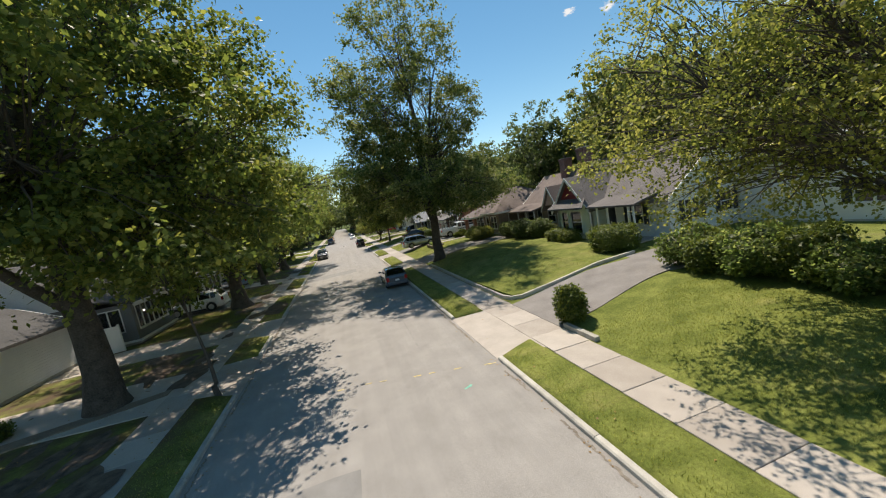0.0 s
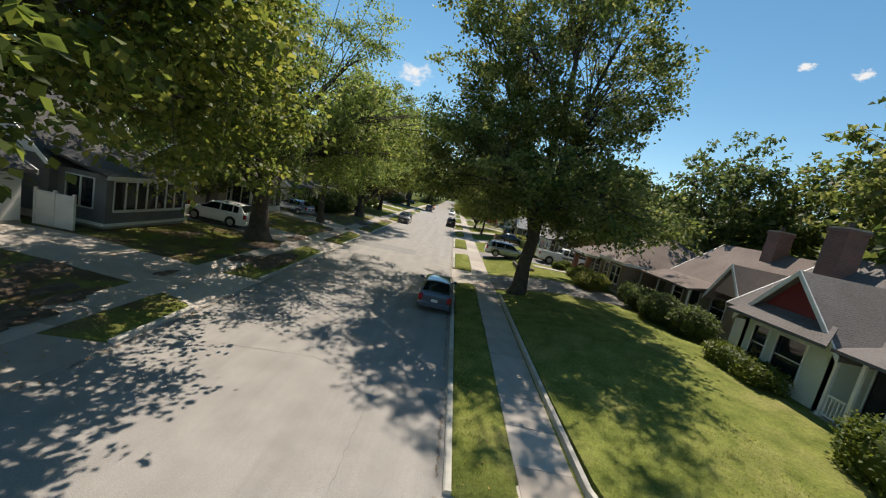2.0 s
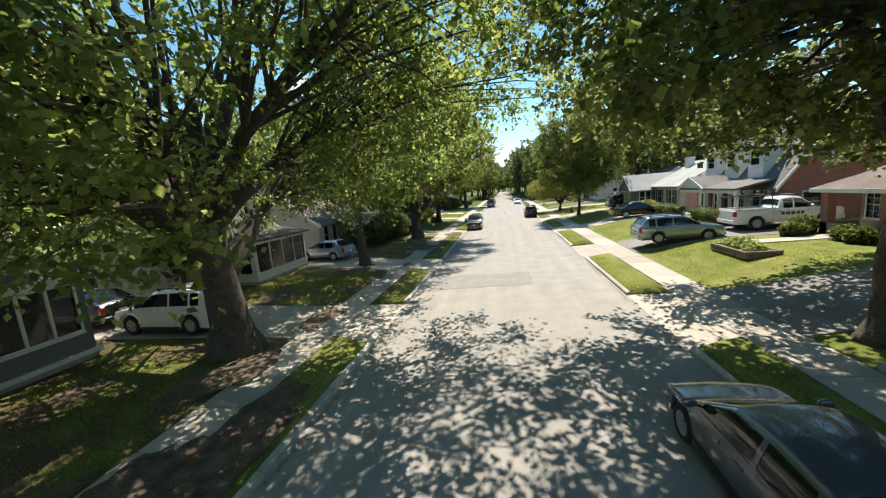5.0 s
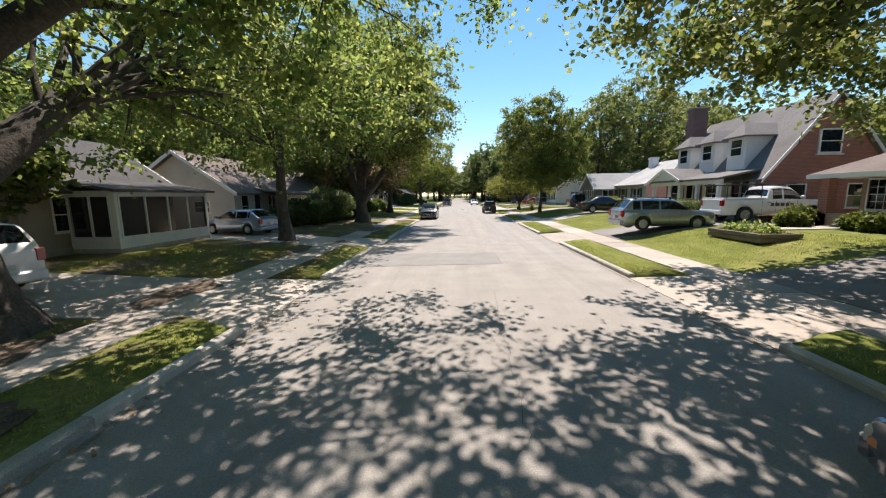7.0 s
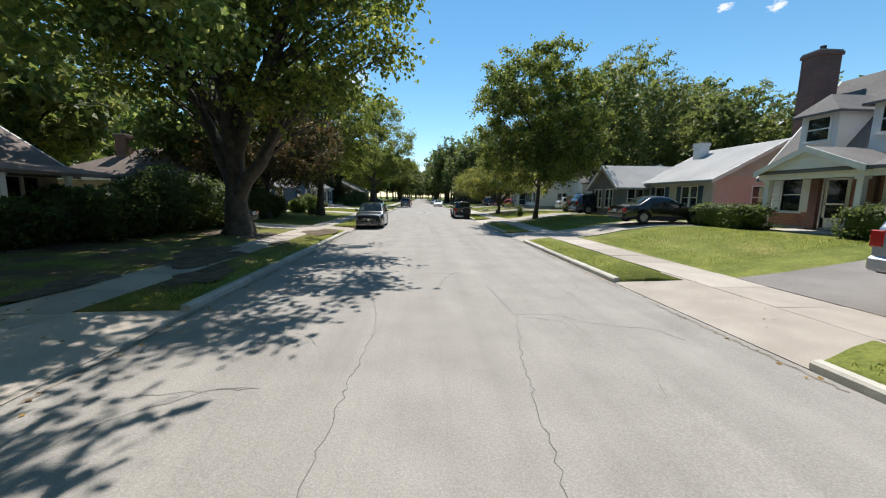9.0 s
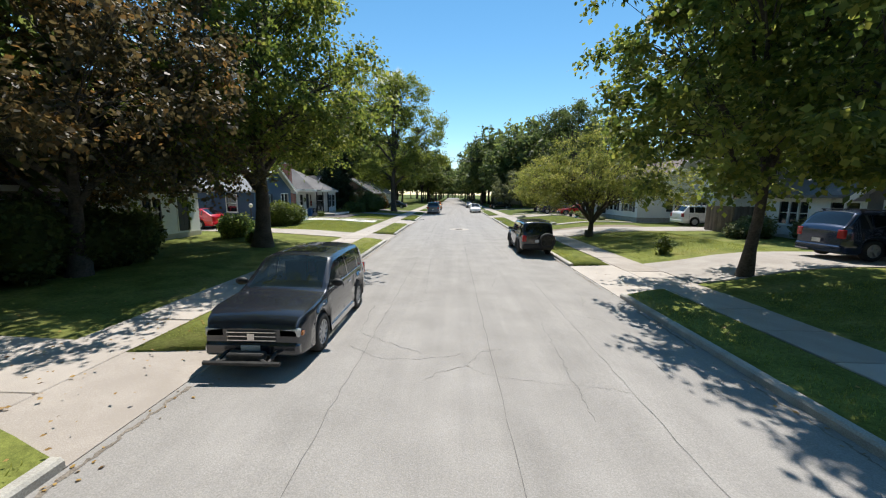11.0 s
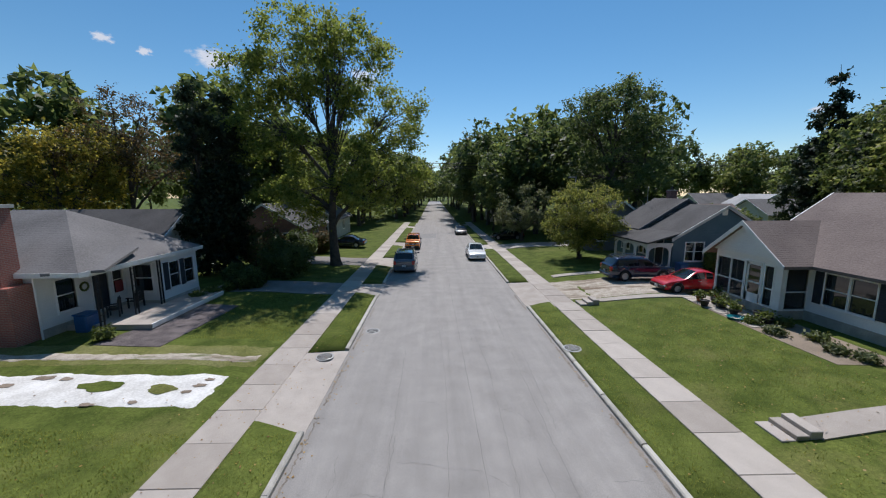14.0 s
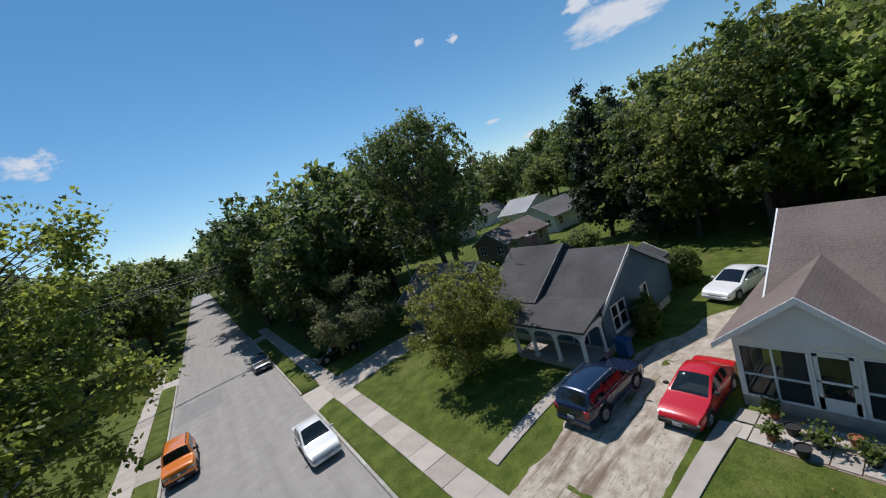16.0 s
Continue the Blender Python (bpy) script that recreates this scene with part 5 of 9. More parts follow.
BACK += [(41, 116.5, 7, 0.95), (44, 121.5, 5, 0.95), (39.5, 110.5, 7, 1.0), (43, 106, 8, 1.3), (46, 112, 5, 1.05), (49, 118, 0, 1.05), (38.5, 103, 8, 1.2), (42, 99.5, 7, 1.1), (47, 103, 0, 1.1), (52, 108, 1, 1.15), (54, 114, 0, 1.1),
         (88, 196, 0, 1.4), (97, 186, 1, 1.4), (78, 204, 1, 1.4), (104, 174, 0, 1.4), (62, 141, 4, 0.5), (50, 151, 4, 0.45), (84, 184, 2, 1.2), (93, 171, 0, 1.3), (70, 200, 2, 1.3), (110, 160, 1, 1.4), (114, 190, 0, 1.5), (-8.2, 232, 0, 1.25), (8.6, 238, 1, 1.3), (-7.8, 262, 2, 1.3), (8.0, 272, 0, 1.35), (-8, 300, 1, 1.4), (8, 310, 0, 1.4)]
BACK += [(sx * 128 * math.sin(radians(a)), 110 + 128 * math.cos(radians(a)), (0, 2, 1, 4)[i % 4], 1.25) for sx in (-1, 1) for i, a in enumerate(range(24, 118, 5)) if sx < 0 or not 38 < a < 56]
rb = random.Random(4)
for x, y, k, s in BACK:
    tree_thing("background_tree", kinds[k], x, y, "leafy deciduous tree behind the houses", "background trees", rb.uniform(0, 360), s * rb.uniform(0.82, 1.12))
for x, y, s in [(44.5, 127.5, 1.15), (57, 131, 1.18), (53, 127, 0.95), (48.5, 124, 0.8), (40, 120, 0.7), (36, 38, 0.95), (31, 47, 0.8), (50, 40, 1.0)]:
    tree_thing("spruce_tree", SPRUCE, x, y, "tall dark spruce behind the houses", "background spruces", rb.uniform(0, 360), s)

# ---- houses ----
def wall(parent, p, u, n, length, z0, z1, material, openings=(), thick=0.2, name="wall"):
    """A wall whose outer face starts at p = (x, y) and runs along u, facing n. Openings: (from, to, low, high, kind, options)."""
    u, n = Vector((*u, 0)), Vector((*n, 0))
    o = Vector((p[0], p[1], 0))
    cuts = sorted({0.0, length, *[v for op in openings for v in op[:2]]})
    bm = bmesh.new()

    def block(a, b, lo, hi):
        q = [o + u * a + Vector((0, 0, lo)), o + u * b + Vector((0, 0, lo)), o + u * b - n * thick + Vector((0, 0, lo)), o + u * a - n * thick + Vector((0, 0, lo))]
        slab([v + Vector((0, 0, hi - lo)) for v in q], hi - lo, bm)

    for a, b in zip(cuts, cuts[1:]):
        if b - a < 1e-4:
            continue
        mid = (a + b) / 2
        holes = sorted((op[2], op[3]) for op in openings if op[0] < mid < op[1])
        lo = z0
        for h0, h1 in holes:
            if h0 > lo + 1e-3:
                block(a, b, lo, h0)
            lo = h1
        if lo < z1 - 1e-3:
            block(a, b, lo, z1)
    part(name, fix(bm), material, parent)
    for a, b, lo, hi, kind, opt in openings:
        fill(parent, o, u, n, a, b, lo, hi, kind, opt)


def strip(o, u, n, a, b, lo, hi, out, depth, bm):
    """A bar on a wall: along u from a to b, up from lo to hi, its face out metres proud, depth deep."""
    q = [o + u * s + n * (out - d) + Vector((0, 0, hi)) for s, d in ((a, 0), (b, 0), (b, depth), (a, depth))]
    return slab(q, hi - lo, bm)


def fix(bm):
    bmesh.ops.remove_doubles(bm, verts=bm.verts, dist=0.0004)
    bmesh.ops.recalc_face_normals(bm, faces=bm.faces)
    return bm


def ring(o, u, n, a, b, lo, hi, w, out, depth, foot=True):
    """A frame round an opening, all in one piece: w wide, its face out metres proud, depth deep. Without foot it stands open below, as round a door."""
    bm = bmesh.new()

    def at(s_, z_, d_):
        return bm.verts.new(o + u * s_ + n * d_ + Vector((0, 0, z_)))

    low = lo - w if foot else lo
    outer = [(a - w, low), (b + w, low), (b + w, hi + w), (a - w, hi + w)]
    inner = [(a, lo), (b, lo), (b, hi), (a, hi)]
    rows = [[at(s_, z_, d_) for s_, z_ in pts] for pts, d_ in ((outer, out), (inner, out), (inner, out - depth), (outer, out - depth))]
    for i in (0, 1, 2, 3) if foot else (1, 2, 3):
        j = (i + 1) % 4
        for k in range(4):
            r_, q_ = rows[k], rows[(k + 1) % 4]
            bm.faces.new((r_[i], r_[j], q_[j], q_[i]))
    if not foot:
        for i in (0, 1):
            bm.faces.new([rows[k][i] for k in range(4)])
    return fix(bm)


def fill(parent, o, u, n, a, b, lo, hi, kind, opt):
    f = opt.get("frame", 0.07)
    fm = opt.get("material", WHITE)
    if kind in ("sash", "grid", "pair", "triple"):
        w = part("window", ring(o, u, n, a, b, lo, hi, f, 0.03, 0.12), fm, parent)
        for t in {"pair": [0.5], "triple": [0.33, 0.67]}.get(kind, []):
            c = a + (b - a) * t
            part("mullion", fix(strip(o, u, n, c - 0.05, c + 0.05, lo, hi, 0.02, 0.1, bmesh.new())), fm, w)
        part("meeting_rail", fix(strip(o, u, n, a, b, (lo + hi) / 2 - 0.025, (lo + hi) / 2 + 0.025, -0.03, 0.05, bmesh.new())), fm, w)
        if kind == "grid":
            for t in (0.33, 0.67):
                c = a + (b - a) * t
                part("glazing_bar", fix(strip(o, u, n, c - 0.012, c + 0.012, lo, hi, -0.045, 0.03, bmesh.new())), fm, w)
            for t in (0.25, 0.75):
                z = lo + (hi - lo) * t
                part("glazing_bar", fix(strip(o, u, n, a, b, z - 0.012, z + 0.012, -0.045, 0.03, bmesh.new())), fm, w)
        bm = bmesh.new()
        strip(o, u, n, a, b, lo, hi, -0.06, 0.012, bm)
        part("pane", fix(bm), PANE, w)
        bm = bmesh.new()
        strip(o, u, n, a - 0.1, b + 0.1, lo - f - 0.05, lo - f, 0.08, 0.14, bm)
        part("sill", fix(bm), fm, w)
        if opt.get("blind"):
            bm = bmesh.new()
            strip(o, u, n, a + 0.03, b - 0.03, lo + (hi - lo) * 0.5, hi, -0.11, 0.01, bm)
            part("blind", fix(bm), WHITE, w, "half-drawn white blind")
        sh = opt.get("shutter")
        if sh:
            for s0 in (a - f - 0.42, b + f):
                bm = bmesh.new()
                nl = max(4, int((hi - lo) / 0.09))
                zs = [lo - 0.05 + (hi - lo + 0.1) * q / (2 * nl) for q in range(2 * nl + 1)]
                cols = [[bm.verts.new(o + u * e + n * (0.05 if q % 2 else 0.03) + Vector((0, 0, zq))) for q, zq in enumerate(zs)] for e in (s0 + 0.02, s0 + 0.40)]
                for q in range(2 * nl):
                    bm.faces.new((cols[0][q], cols[1][q], cols[1][q + 1], cols[0][q + 1]))
                rim_ = bmesh.ops.extrude_edge_only(bm, edges=[e for e in bm.edges if e.is_boundary])["geom"]
                for v in rim_:
                    if isinstance(v, bmesh.types.BMVert):
                        v.co -= n * (v.co - o).dot(n) - n * 0.002
                part("shutter", fix(bm), sh, w)
    elif kind in ("door", "glass_door"):
        fr = part("door_frame", ring(o, u, n, a, b, lo, hi, f, 0.03, 0.12, False), fm, parent)
        bm = bmesh.new()
        dm = opt.get("door", WHITE)
        if kind == "glass_door":
            for s in ((a, a + 0.12, lo, hi), (b - 0.12, b, lo, hi), (a, b, hi - 0.14, hi), (a, b, lo, lo + 0.45), (a, b, lo + 1.0, lo + 1.08)):
                strip(o, u, n, *s, -0.02, 0.05, bm)
        else:
            strip(o, u, n, a, b, lo, hi, -0.03, 0.05, bm)
            for v0, v1 in ((0.15, 0.45), (0.52, 0.92)):
                for t0, t1 in ((0.12, 0.46), (0.54, 0.88)):
                    strip(o, u, n, a + (b - a) * t0, a + (b - a) * t1, lo + (hi - lo) * v0, lo + (hi - lo) * v1, -0.015, 0.03, bm)
        d = part("door", fix(bm), dm, parent)
        if kind == "glass_door":
            bm = bmesh.new()
            strip(o, u, n, a + 0.1, b - 0.1, lo + 0.4, hi - 0.1, -0.04, 0.01, bm)
            part("pane", fix(bm), PANE, d)
        bm = bmesh.new()
        c = o + u * (b - 0.09) + n * 0.03 + Vector((0, 0, lo + 1.0))
        bmesh.ops.create_icosphere(bm, subdivisions=1, radius=0.035, matrix=Matrix.Translation(c))
        part("door_knob", bm, CHROME, d)
    elif kind == "screen":
        w = part("screen_frame", ring(o, u, n, a, b, lo, hi, f, 0.03, 0.12), fm, parent)
        nm = opt.get("bays", 2)
        for i in range(1, nm):
            c = a + (b - a) * i / nm
            part("mullion", fix(strip(o, u, n, c - 0.035, c + 0.035, lo, hi, 0.01, 0.07, bmesh.new())), fm, w)
        if opt.get("rail"):
            part("rail", fix(strip(o, u, n, a, b, lo + opt["rail"] - 0.03, lo + opt["rail"] + 0.03, 0.005, 0.06, bmesh.new())), fm, w)
        bm = bmesh.new()
        strip(o, u, n, a, b, lo, hi, -0.05, 0.008, bm)
        part("screen", fix(bm), SCREEN, w)


def block_walls(parent, x0, x1, y0, y1, z0, z1, material, west=(), east=(), south=(), north=(), mats=None):
    mats = mats or {}
    wall(parent, (x0, y1), (0, -1), (-1, 0), y1 - y0, z0, z1, mats.get("west", material), [(y1 - b, y1 - a, *r) for a, b, *r in west])
    wall(parent, (x1, y0), (0, 1), (1, 0), y1 - y0, z0, z1, mats.get("east", material), [(a - y0, b - y0, *r) for a, b, *r in east])
    wall(parent, (x0 + 0.2, y0), (1, 0), (0, -1), x1 - x0 - 0.4, z0, z1, mats.get("south", material), [(a - x0 - 0.2, b - x0 - 0.2, *r) for a, b, *r in south])
    wall(parent, (x1 - 0.2, y1), (-1, 0), (0, 1), x1 - x0 - 0.4, z0, z1, mats.get("north", material), [(x1 - 0.2 - b, x1 - 0.2 - a, *r) for a, b, *r in north])
    part("floor", box((x0 + 0.21, y0 + 0.21, z0 + 0.1), (x1 - 0.21, y1 - 0.21, z0 + 0.3)), INTERIOR, parent)
    part("ceiling_board", box((x0 + 0.21, y0 + 0.21, z1 - 0.1), (x1 - 0.21, y1 - 0.21, z1 - 0.02)), INTERIOR, parent)


def plinth(parent, x0, x1, y0, y1, z0, z1, material=None):
    part("foundation", box((x0 - 0.03, y0 - 0.03, z0), (x1 + 0.03, y1 + 0.03, z1)), material or KERB, parent)


def sheet(points, t, bm):
    """A roof plane with thickness t measured straight down."""
    return slab(points, t, bm)


def gable_roof(parent, x0, x1, y0, y1, ze, zr, axis, material, over=0.45, gable=None, trim=WHITE, t=0.14, walls=True, name="roof"):
    bm = bmesh.new()
    if axis == "y":
        xm = (x0 + x1) / 2
        k = (zr - ze) / (xm - x0)
        ex = ze - over * k
        sheet([(x0 - over, y0 - over, ex), (xm, y0 - over, zr), (xm, y1 + over, zr), (x0 - over, y1 + over, ex)], t, bm)
        sheet([(xm, y0 - over, zr), (x1 + over, y0 - over, ex), (x1 + over, y1 + over, ex), (xm, y1 + over, zr)], t, bm)
        tri = [[(x0, y, ze - 0.02), (x1, y, ze - 0.02), (xm, y, zr - t)] for y in (y0 + 0.02, y1 - 0.02)]
        ends = [[(x0 - over, y, ex), (xm, y, zr), (x1 + over, y, ex)] for y in (y0 - over, y1 + over)]
        dn = [(0, 1), (0, -1)]
    else:
        ym = (y0 + y1) / 2
        k = (zr - ze) / (ym - y0)
        ey = ze - over * k
        sheet([(x0 - over, y0 - over, ey), (x1 + over, y0 - over, ey), (x1 + over, ym, zr), (x0 - over, ym, zr)], t, bm)
        sheet([(x0 - over, ym, zr), (x1 + over, ym, zr), (x1 + over, y1 + over, ey), (x0 - over, y1 + over, ey)], t, bm)
        tri = [[(x, y0, ze - 0.02), (x, y1, ze - 0.02), (x, ym, zr - t)] for x in (x0 + 0.02, x1 - 0.02)]
        ends = [[(x, y0 - over, ey), (x, ym, zr), (x, y1 + over, ey)] for x in (x0 - over, x1 + over)]
        dn = [(1, 0), (-1, 0)]
    r = part(name, fix(bm), material, parent)
    if walls and gable:
        for pts, (dx, dy) in zip(tri, dn):
            bm = bmesh.new()
            a = [bm.verts.new(p) for p in pts]
            b = [bm.verts.new((p[0] + dx * 0.16, p[1] + dy * 0.16, p[2])) for p in pts]
            bm.faces.new(a), bm.faces.new(b[::-1])
            for i in range(3):
                bm.faces.new((a[i], b[i], b[(i + 1) % 3], a[(i + 1) % 3]))
            part("gable", fix(bm), gable, parent)
    for pts, (dx, dy) in zip(ends, dn):
        bm = bmesh.new()
        for p, q in zip(pts, pts[1:]):
            a = [Vector(p) + Vector((0, 0, 0.02)), Vector(q) + Vector((0, 0, 0.02)), Vector(q) - Vector((0, 0, t + 0.08)), Vector(p) - Vector((0, 0, t + 0.08))]
            f = [bm.verts.new(v - Vector((dx, dy, 0)) * 0.03) for v in a]
            g = [bm.verts.new(v + Vector((dx, dy, 0)) * 0.03) for v in a]
            bm.faces.new(f), bm.faces.new(g[::-1])
            for i in range(4):
                bm.faces.new((f[i], g[i], g[(i + 1) % 4], f[(i + 1) % 4]))
        part("bargeboard", fix(bm), trim, r)
    return r


def hip_roof(parent, x0, x1, y0, y1, ze, zr, material, over=0.45, t=0.14, trim=WHITE, name="roof", inset=None):
    bm = bmesh.new()
    X0, X1, Y0, Y1 = x0 - over, x1 + over, y0 - over, y1 + over
    w, d = X1 - X0, Y1 - Y0
    s = min(w, d) / 2 if inset is None else inset
    if w >= d:
        ra, rb_ = (X0 + s, (Y0 + Y1) / 2, zr), (X1 - s, (Y0 + Y1) / 2, zr)
        pl = [[(X0, Y0, ze), (X1, Y0, ze), rb_, ra], [(X1, Y1, ze), (X0, Y1, ze), ra, rb_], [(X0, Y1, ze), (X0, Y0, ze), ra], [(X1, Y0, ze), (X1, Y1, ze), rb_]]
    else:
        ra, rb_ = ((X0 + X1) / 2, Y0 + s, zr), ((X0 + X1) / 2, Y1 - s, zr)
        pl = [[(X0, Y1, ze), (X0, Y0, ze), ra, rb_], [(X1, Y0, ze), (X1, Y1, ze), rb_, ra], [(X0, Y0, ze), (X1, Y0, ze), ra], [(X1, Y1, ze), (X0, Y1, ze), rb_]]
    for p in pl:
        sheet(p, t, bm)
    r = part(name, fix(bm), material, parent)
    bm = bmesh.new()
    for a, b in (((X0 - 0.02, Y0 - 0.02), (X1 + 0.02, Y0 + 0.01)), ((X0 - 0.02, Y1 - 0.01), (X1 + 0.02, Y1 + 0.02)), ((X0 - 0.02, Y0 + 0.01), (X0 + 0.01, Y1 - 0.01)), ((X1 - 0.01, Y0 + 0.01), (X1 + 0.02, Y1 - 0.01))):
        box((*a, ze - t - 0.06), (*b, ze + 0.005), bm)
    part("fascia", bm, trim, r)
    part("soffit", box((x0 - over + 0.03, y0 - over + 0.03, ze - t - 0.05), (x1 + over - 0.03, y1 + over - 0.03, ze - t - 0.02)), trim, r)
    return r


def shed_roof(parent, pts, material, t=0.12, trim=WHITE, name="porch_roof"):
    bm = bmesh.new()
    sheet(pts, t, bm)
    r = part(name, fix(bm), material, parent)
    return r


def chimney(parent, x0, x1, y0, y1, z0, z1, material, pot=True):
    bm = box((x0, y0, z0), (x1, y1, z1 - 0.25))
    box((x0 - 0.06, y0 - 0.06, z1 - 0.25), (x1 + 0.06, y1 + 0.06, z1 - 0.08), bm)
    c = part("chimney", bm, material, parent)
    part("chimney_cap", box((x0 - 0.02, y0 - 0.02, z1 - 0.08), (x1 + 0.02, y1 + 0.02, z1)), KERB, c)
    if pot:
        part("flue", rod(((x0 + x1) / 2, (y0 + y1) / 2, z1), ((x0 + x1) / 2, (y0 + y1) / 2, z1 + 0.3), 0.12), IRON, c)


def post(parent, x, y, z0, z1, s=0.12, material=None, name="porch_post"):
    bm = box((x - s / 2, y - s / 2, z0 + 0.12), (x + s / 2, y + s / 2, z1 - 0.1))
    box((x - s * 0.8, y - s * 0.8, z0), (x + s * 0.8, y + s * 0.8, z0 + 0.12), bm)
    box((x - s * 0.75, y - s * 0.75, z1 - 0.1), (x + s * 0.75, y + s * 0.75, z1), bm)
    part(name, bm, material or WHITE, parent)


def house(name, x, y, label, z=None):
    return thing(name, (x, y, gnd(x, y) if z is None else z), label, "house", "houses along the street")


def railing(parent, a, b, z, h=0.85, step=0.13, material=None):
    a, b = Vector((*a, z)), Vector((*b, z))
    d = (b - a)
    L = d.length
    d.normalize()
    n = Vector((-d.y, d.x, 0))
    bm = bmesh.new()
    for lo, hi in ((0.08, 0.13), (h - 0.06, h)):
        q = [a + n * 0.03, a - n * 0.03, b - n * 0.03, b + n * 0.03]
        slab([v + Vector((0, 0, hi)) for v in q], hi - lo, bm)
    r = part("rail", fix(bm), material or WHITE, parent)
    k = step / 2
    while k < L:
        p = a + d * k
        part("baluster", box((p.x - 0.016, p.y - 0.016, z + 0.13), (p.x + 0.016, p.y + 0.016, z + h - 0.06)), material or WHITE, r)
        k += step


# the long pale house behind the low lawn wall, east side
h = house("house", 22, 20, "white and pale green ranch house with a grey shingle roof", 0.8)
W = dict
plinth(h, 19.4, 28.4, 15.2, 27.0, 0.2, 1.05)
block_walls(h, 19.4, 28.4, 15.2, 27.0, 1.0, 3.7, WHITE_SIDING,
            west=[(17.2, 18.3, 1.9, 3.2, "sash", W(shutter=SHUTTER)), (19.6, 20.5, 1.2, 3.2, "door", W(door=SHUTTER))],
            south=[(20.7, 21.8, 1.9, 3.1, "pair", W(shutter=SHUTTER)), (23.6, 24.5, 1.9, 3.1, "sash", W(shutter=SHUTTER)), (26.2, 27.1, 1.9, 3.1, "sash", W(shutter=SHUTTER))])
gable_roof(h, 19.4, 28.4, 15.2, 27.0, 3.7, 7.0, "y", ROOF_WARM, 0.4, WHITE_SIDING)
# green front bay with its own gable
plinth(h, 18.0, 19.4, 20.6, 24.7, 0.2, 1.0)
wall(h, (18.0, 24.7), (0, -1), (-1, 0), 4.1, 1.0, 3.6, GREEN_SIDING, [(0.6, 1.3, 1.6, 3.1, "sash", W(material=WHITE)), (1.8, 3.0, 1.5, 3.1, "sash", W(blind=1))])
wall(h, (18.0, 20.6), (1, 0), (0, -1), 1.4, 1.0, 3.6, GREEN_SIDING)
wall(h, (19.4, 24.7), (-1, 0), (0, 1), 1.4, 1.0, 3.6, GREEN_SIDING)
gable_roof(h, 18.0, 22.9, 20.6, 24.7, 3.6, 5.85, "x", ROOF_WARM, 0.35, RED_SIDING, name="bay_roof")
shed_roof(h, [(17.15, 20.3, 3.52), (17.98, 20.9, 4.15), (17.98, 24.2, 4.15), (17.15, 24.9, 3.52)], ROOF_WARM, name="pent_roof")
shed_roof(h, [(17.6, 16.0, 3.45), (20.0, 16.0, 4.0), (20.0, 20.55, 4.0), (17.6, 20.55, 3.45)], ROOF_WARM)
part("porch_floor", box((17.7, 16.2, 0.5), (19.4, 20.57, 1.0)), CONCRETE, h)
for y in (16.3, 16.7, 18.6, 19.6, 20.4):
    post(h, 17.85, y, 1.0, 3.4, 0.1)
railing(h, (17.85, 16.8), (17.85, 18.5), 1.0)
railing(h, (17.85, 19.7), (17.85, 20.3), 1.0)
chimney(h, 22.0, 23.0, 25.6, 26.6, 5.0, 8.3, BRICK_DARK)
# white wing behind, towards the south
block_walls(h, 25.0, 31, 6.0, 15.1, 1.0, 3.7, WHITE_SIDING, west=[(8.2, 9.6, 1.9, 3.1, "pair", W(shutter=SHUTTER))], south=[(27, 28, 1.9, 3.1, "sash", {})])
plinth(h, 25.0, 31, 6.0, 15.1, 0.2, 1.0)
gable_roof(h, 25.0, 31, 6.0, 15.1, 3.7, 5.9, "x", ROOF_WARM, 0.4, WHITE_SIDING)

# brown-roofed neighbour
h = house("house", 22, 32, "brown-roofed cottage with an iron-railed porch", 0.8)
plinth(h, 18.5, 26, 27.6, 35.6, 0.2, 1.05)
block_walls(h, 18.5, 26, 27.6, 35.6, 1.0, 3.6, TAN, west=[(29.2, 30.4, 1.8, 3.1, "sash", {}), (31.6, 32.5, 1.1, 3.1, "door", W(door=SHUTTER)), (33.4, 34.6, 1.8, 3.1, "sash", {})],
            south=[(20.5, 21.6, 1.9, 3.1, "sash", {})])
gable_roof(h, 18.5, 26, 27.6, 35.6, 3.6, 6.6, "y", ROOF_BROWN, 0.45, TAN)
gable_roof(h, 17.6, 22.2, 27.0, 29.4, 3.6, 5.4, "x", ROOF_BROWN, 0.3, PINK, name="front_gable_roof")
shed_roof(h, [(16.2, 29.6, 3.35), (18.7, 29.6, 3.85), (18.7, 36, 3.85), (16.2, 36, 3.35)], ROOF_BROWN)
part("porch_floor", box((16.4, 29.7, 0.5), (18.5, 35.8, 1.0)), CONCRETE, h)
for y in (29.8, 31.4, 33.2, 35.6):
    post(h, 16.5, y, 1.0, 3.3, 0.09)
chimney(h, 21.4, 22.3, 30.6, 31.5, 4.5, 8.0, BRICK_DARK)

h.location = h.location + Vector((2.6, 0.8, 0))

# hip-roofed brick porch house
h = house("house", 22, 40.5, "tan brick bungalow with a hipped brown roof and corner porch", 0.8)
plinth(h, 18.2, 27, 37.2, 44.6, 0.2, 1.05)
block_walls(h, 18.2, 27, 37.2, 44.6, 1.0, 3.5, BRICK_TAN, west=[(38.0, 39.6, 1.6, 3.0, "pair", {}), (40.2, 41.15, 1.1, 3.1, "glass_door", {}), (42.0, 43.2, 1.7, 3.0, "grid", {}), (43.4, 44.3, 1.7, 3.0, "grid", {})])
hip_roof(h, 18.2, 27, 37.2, 44.6, 3.55, 6.2, ROOF_BROWN, 0.7)
part("porch_wall", box((16.6, 41.4, 0.5), (16.85, 44.9, 1.5)), BRICK_TAN, h)
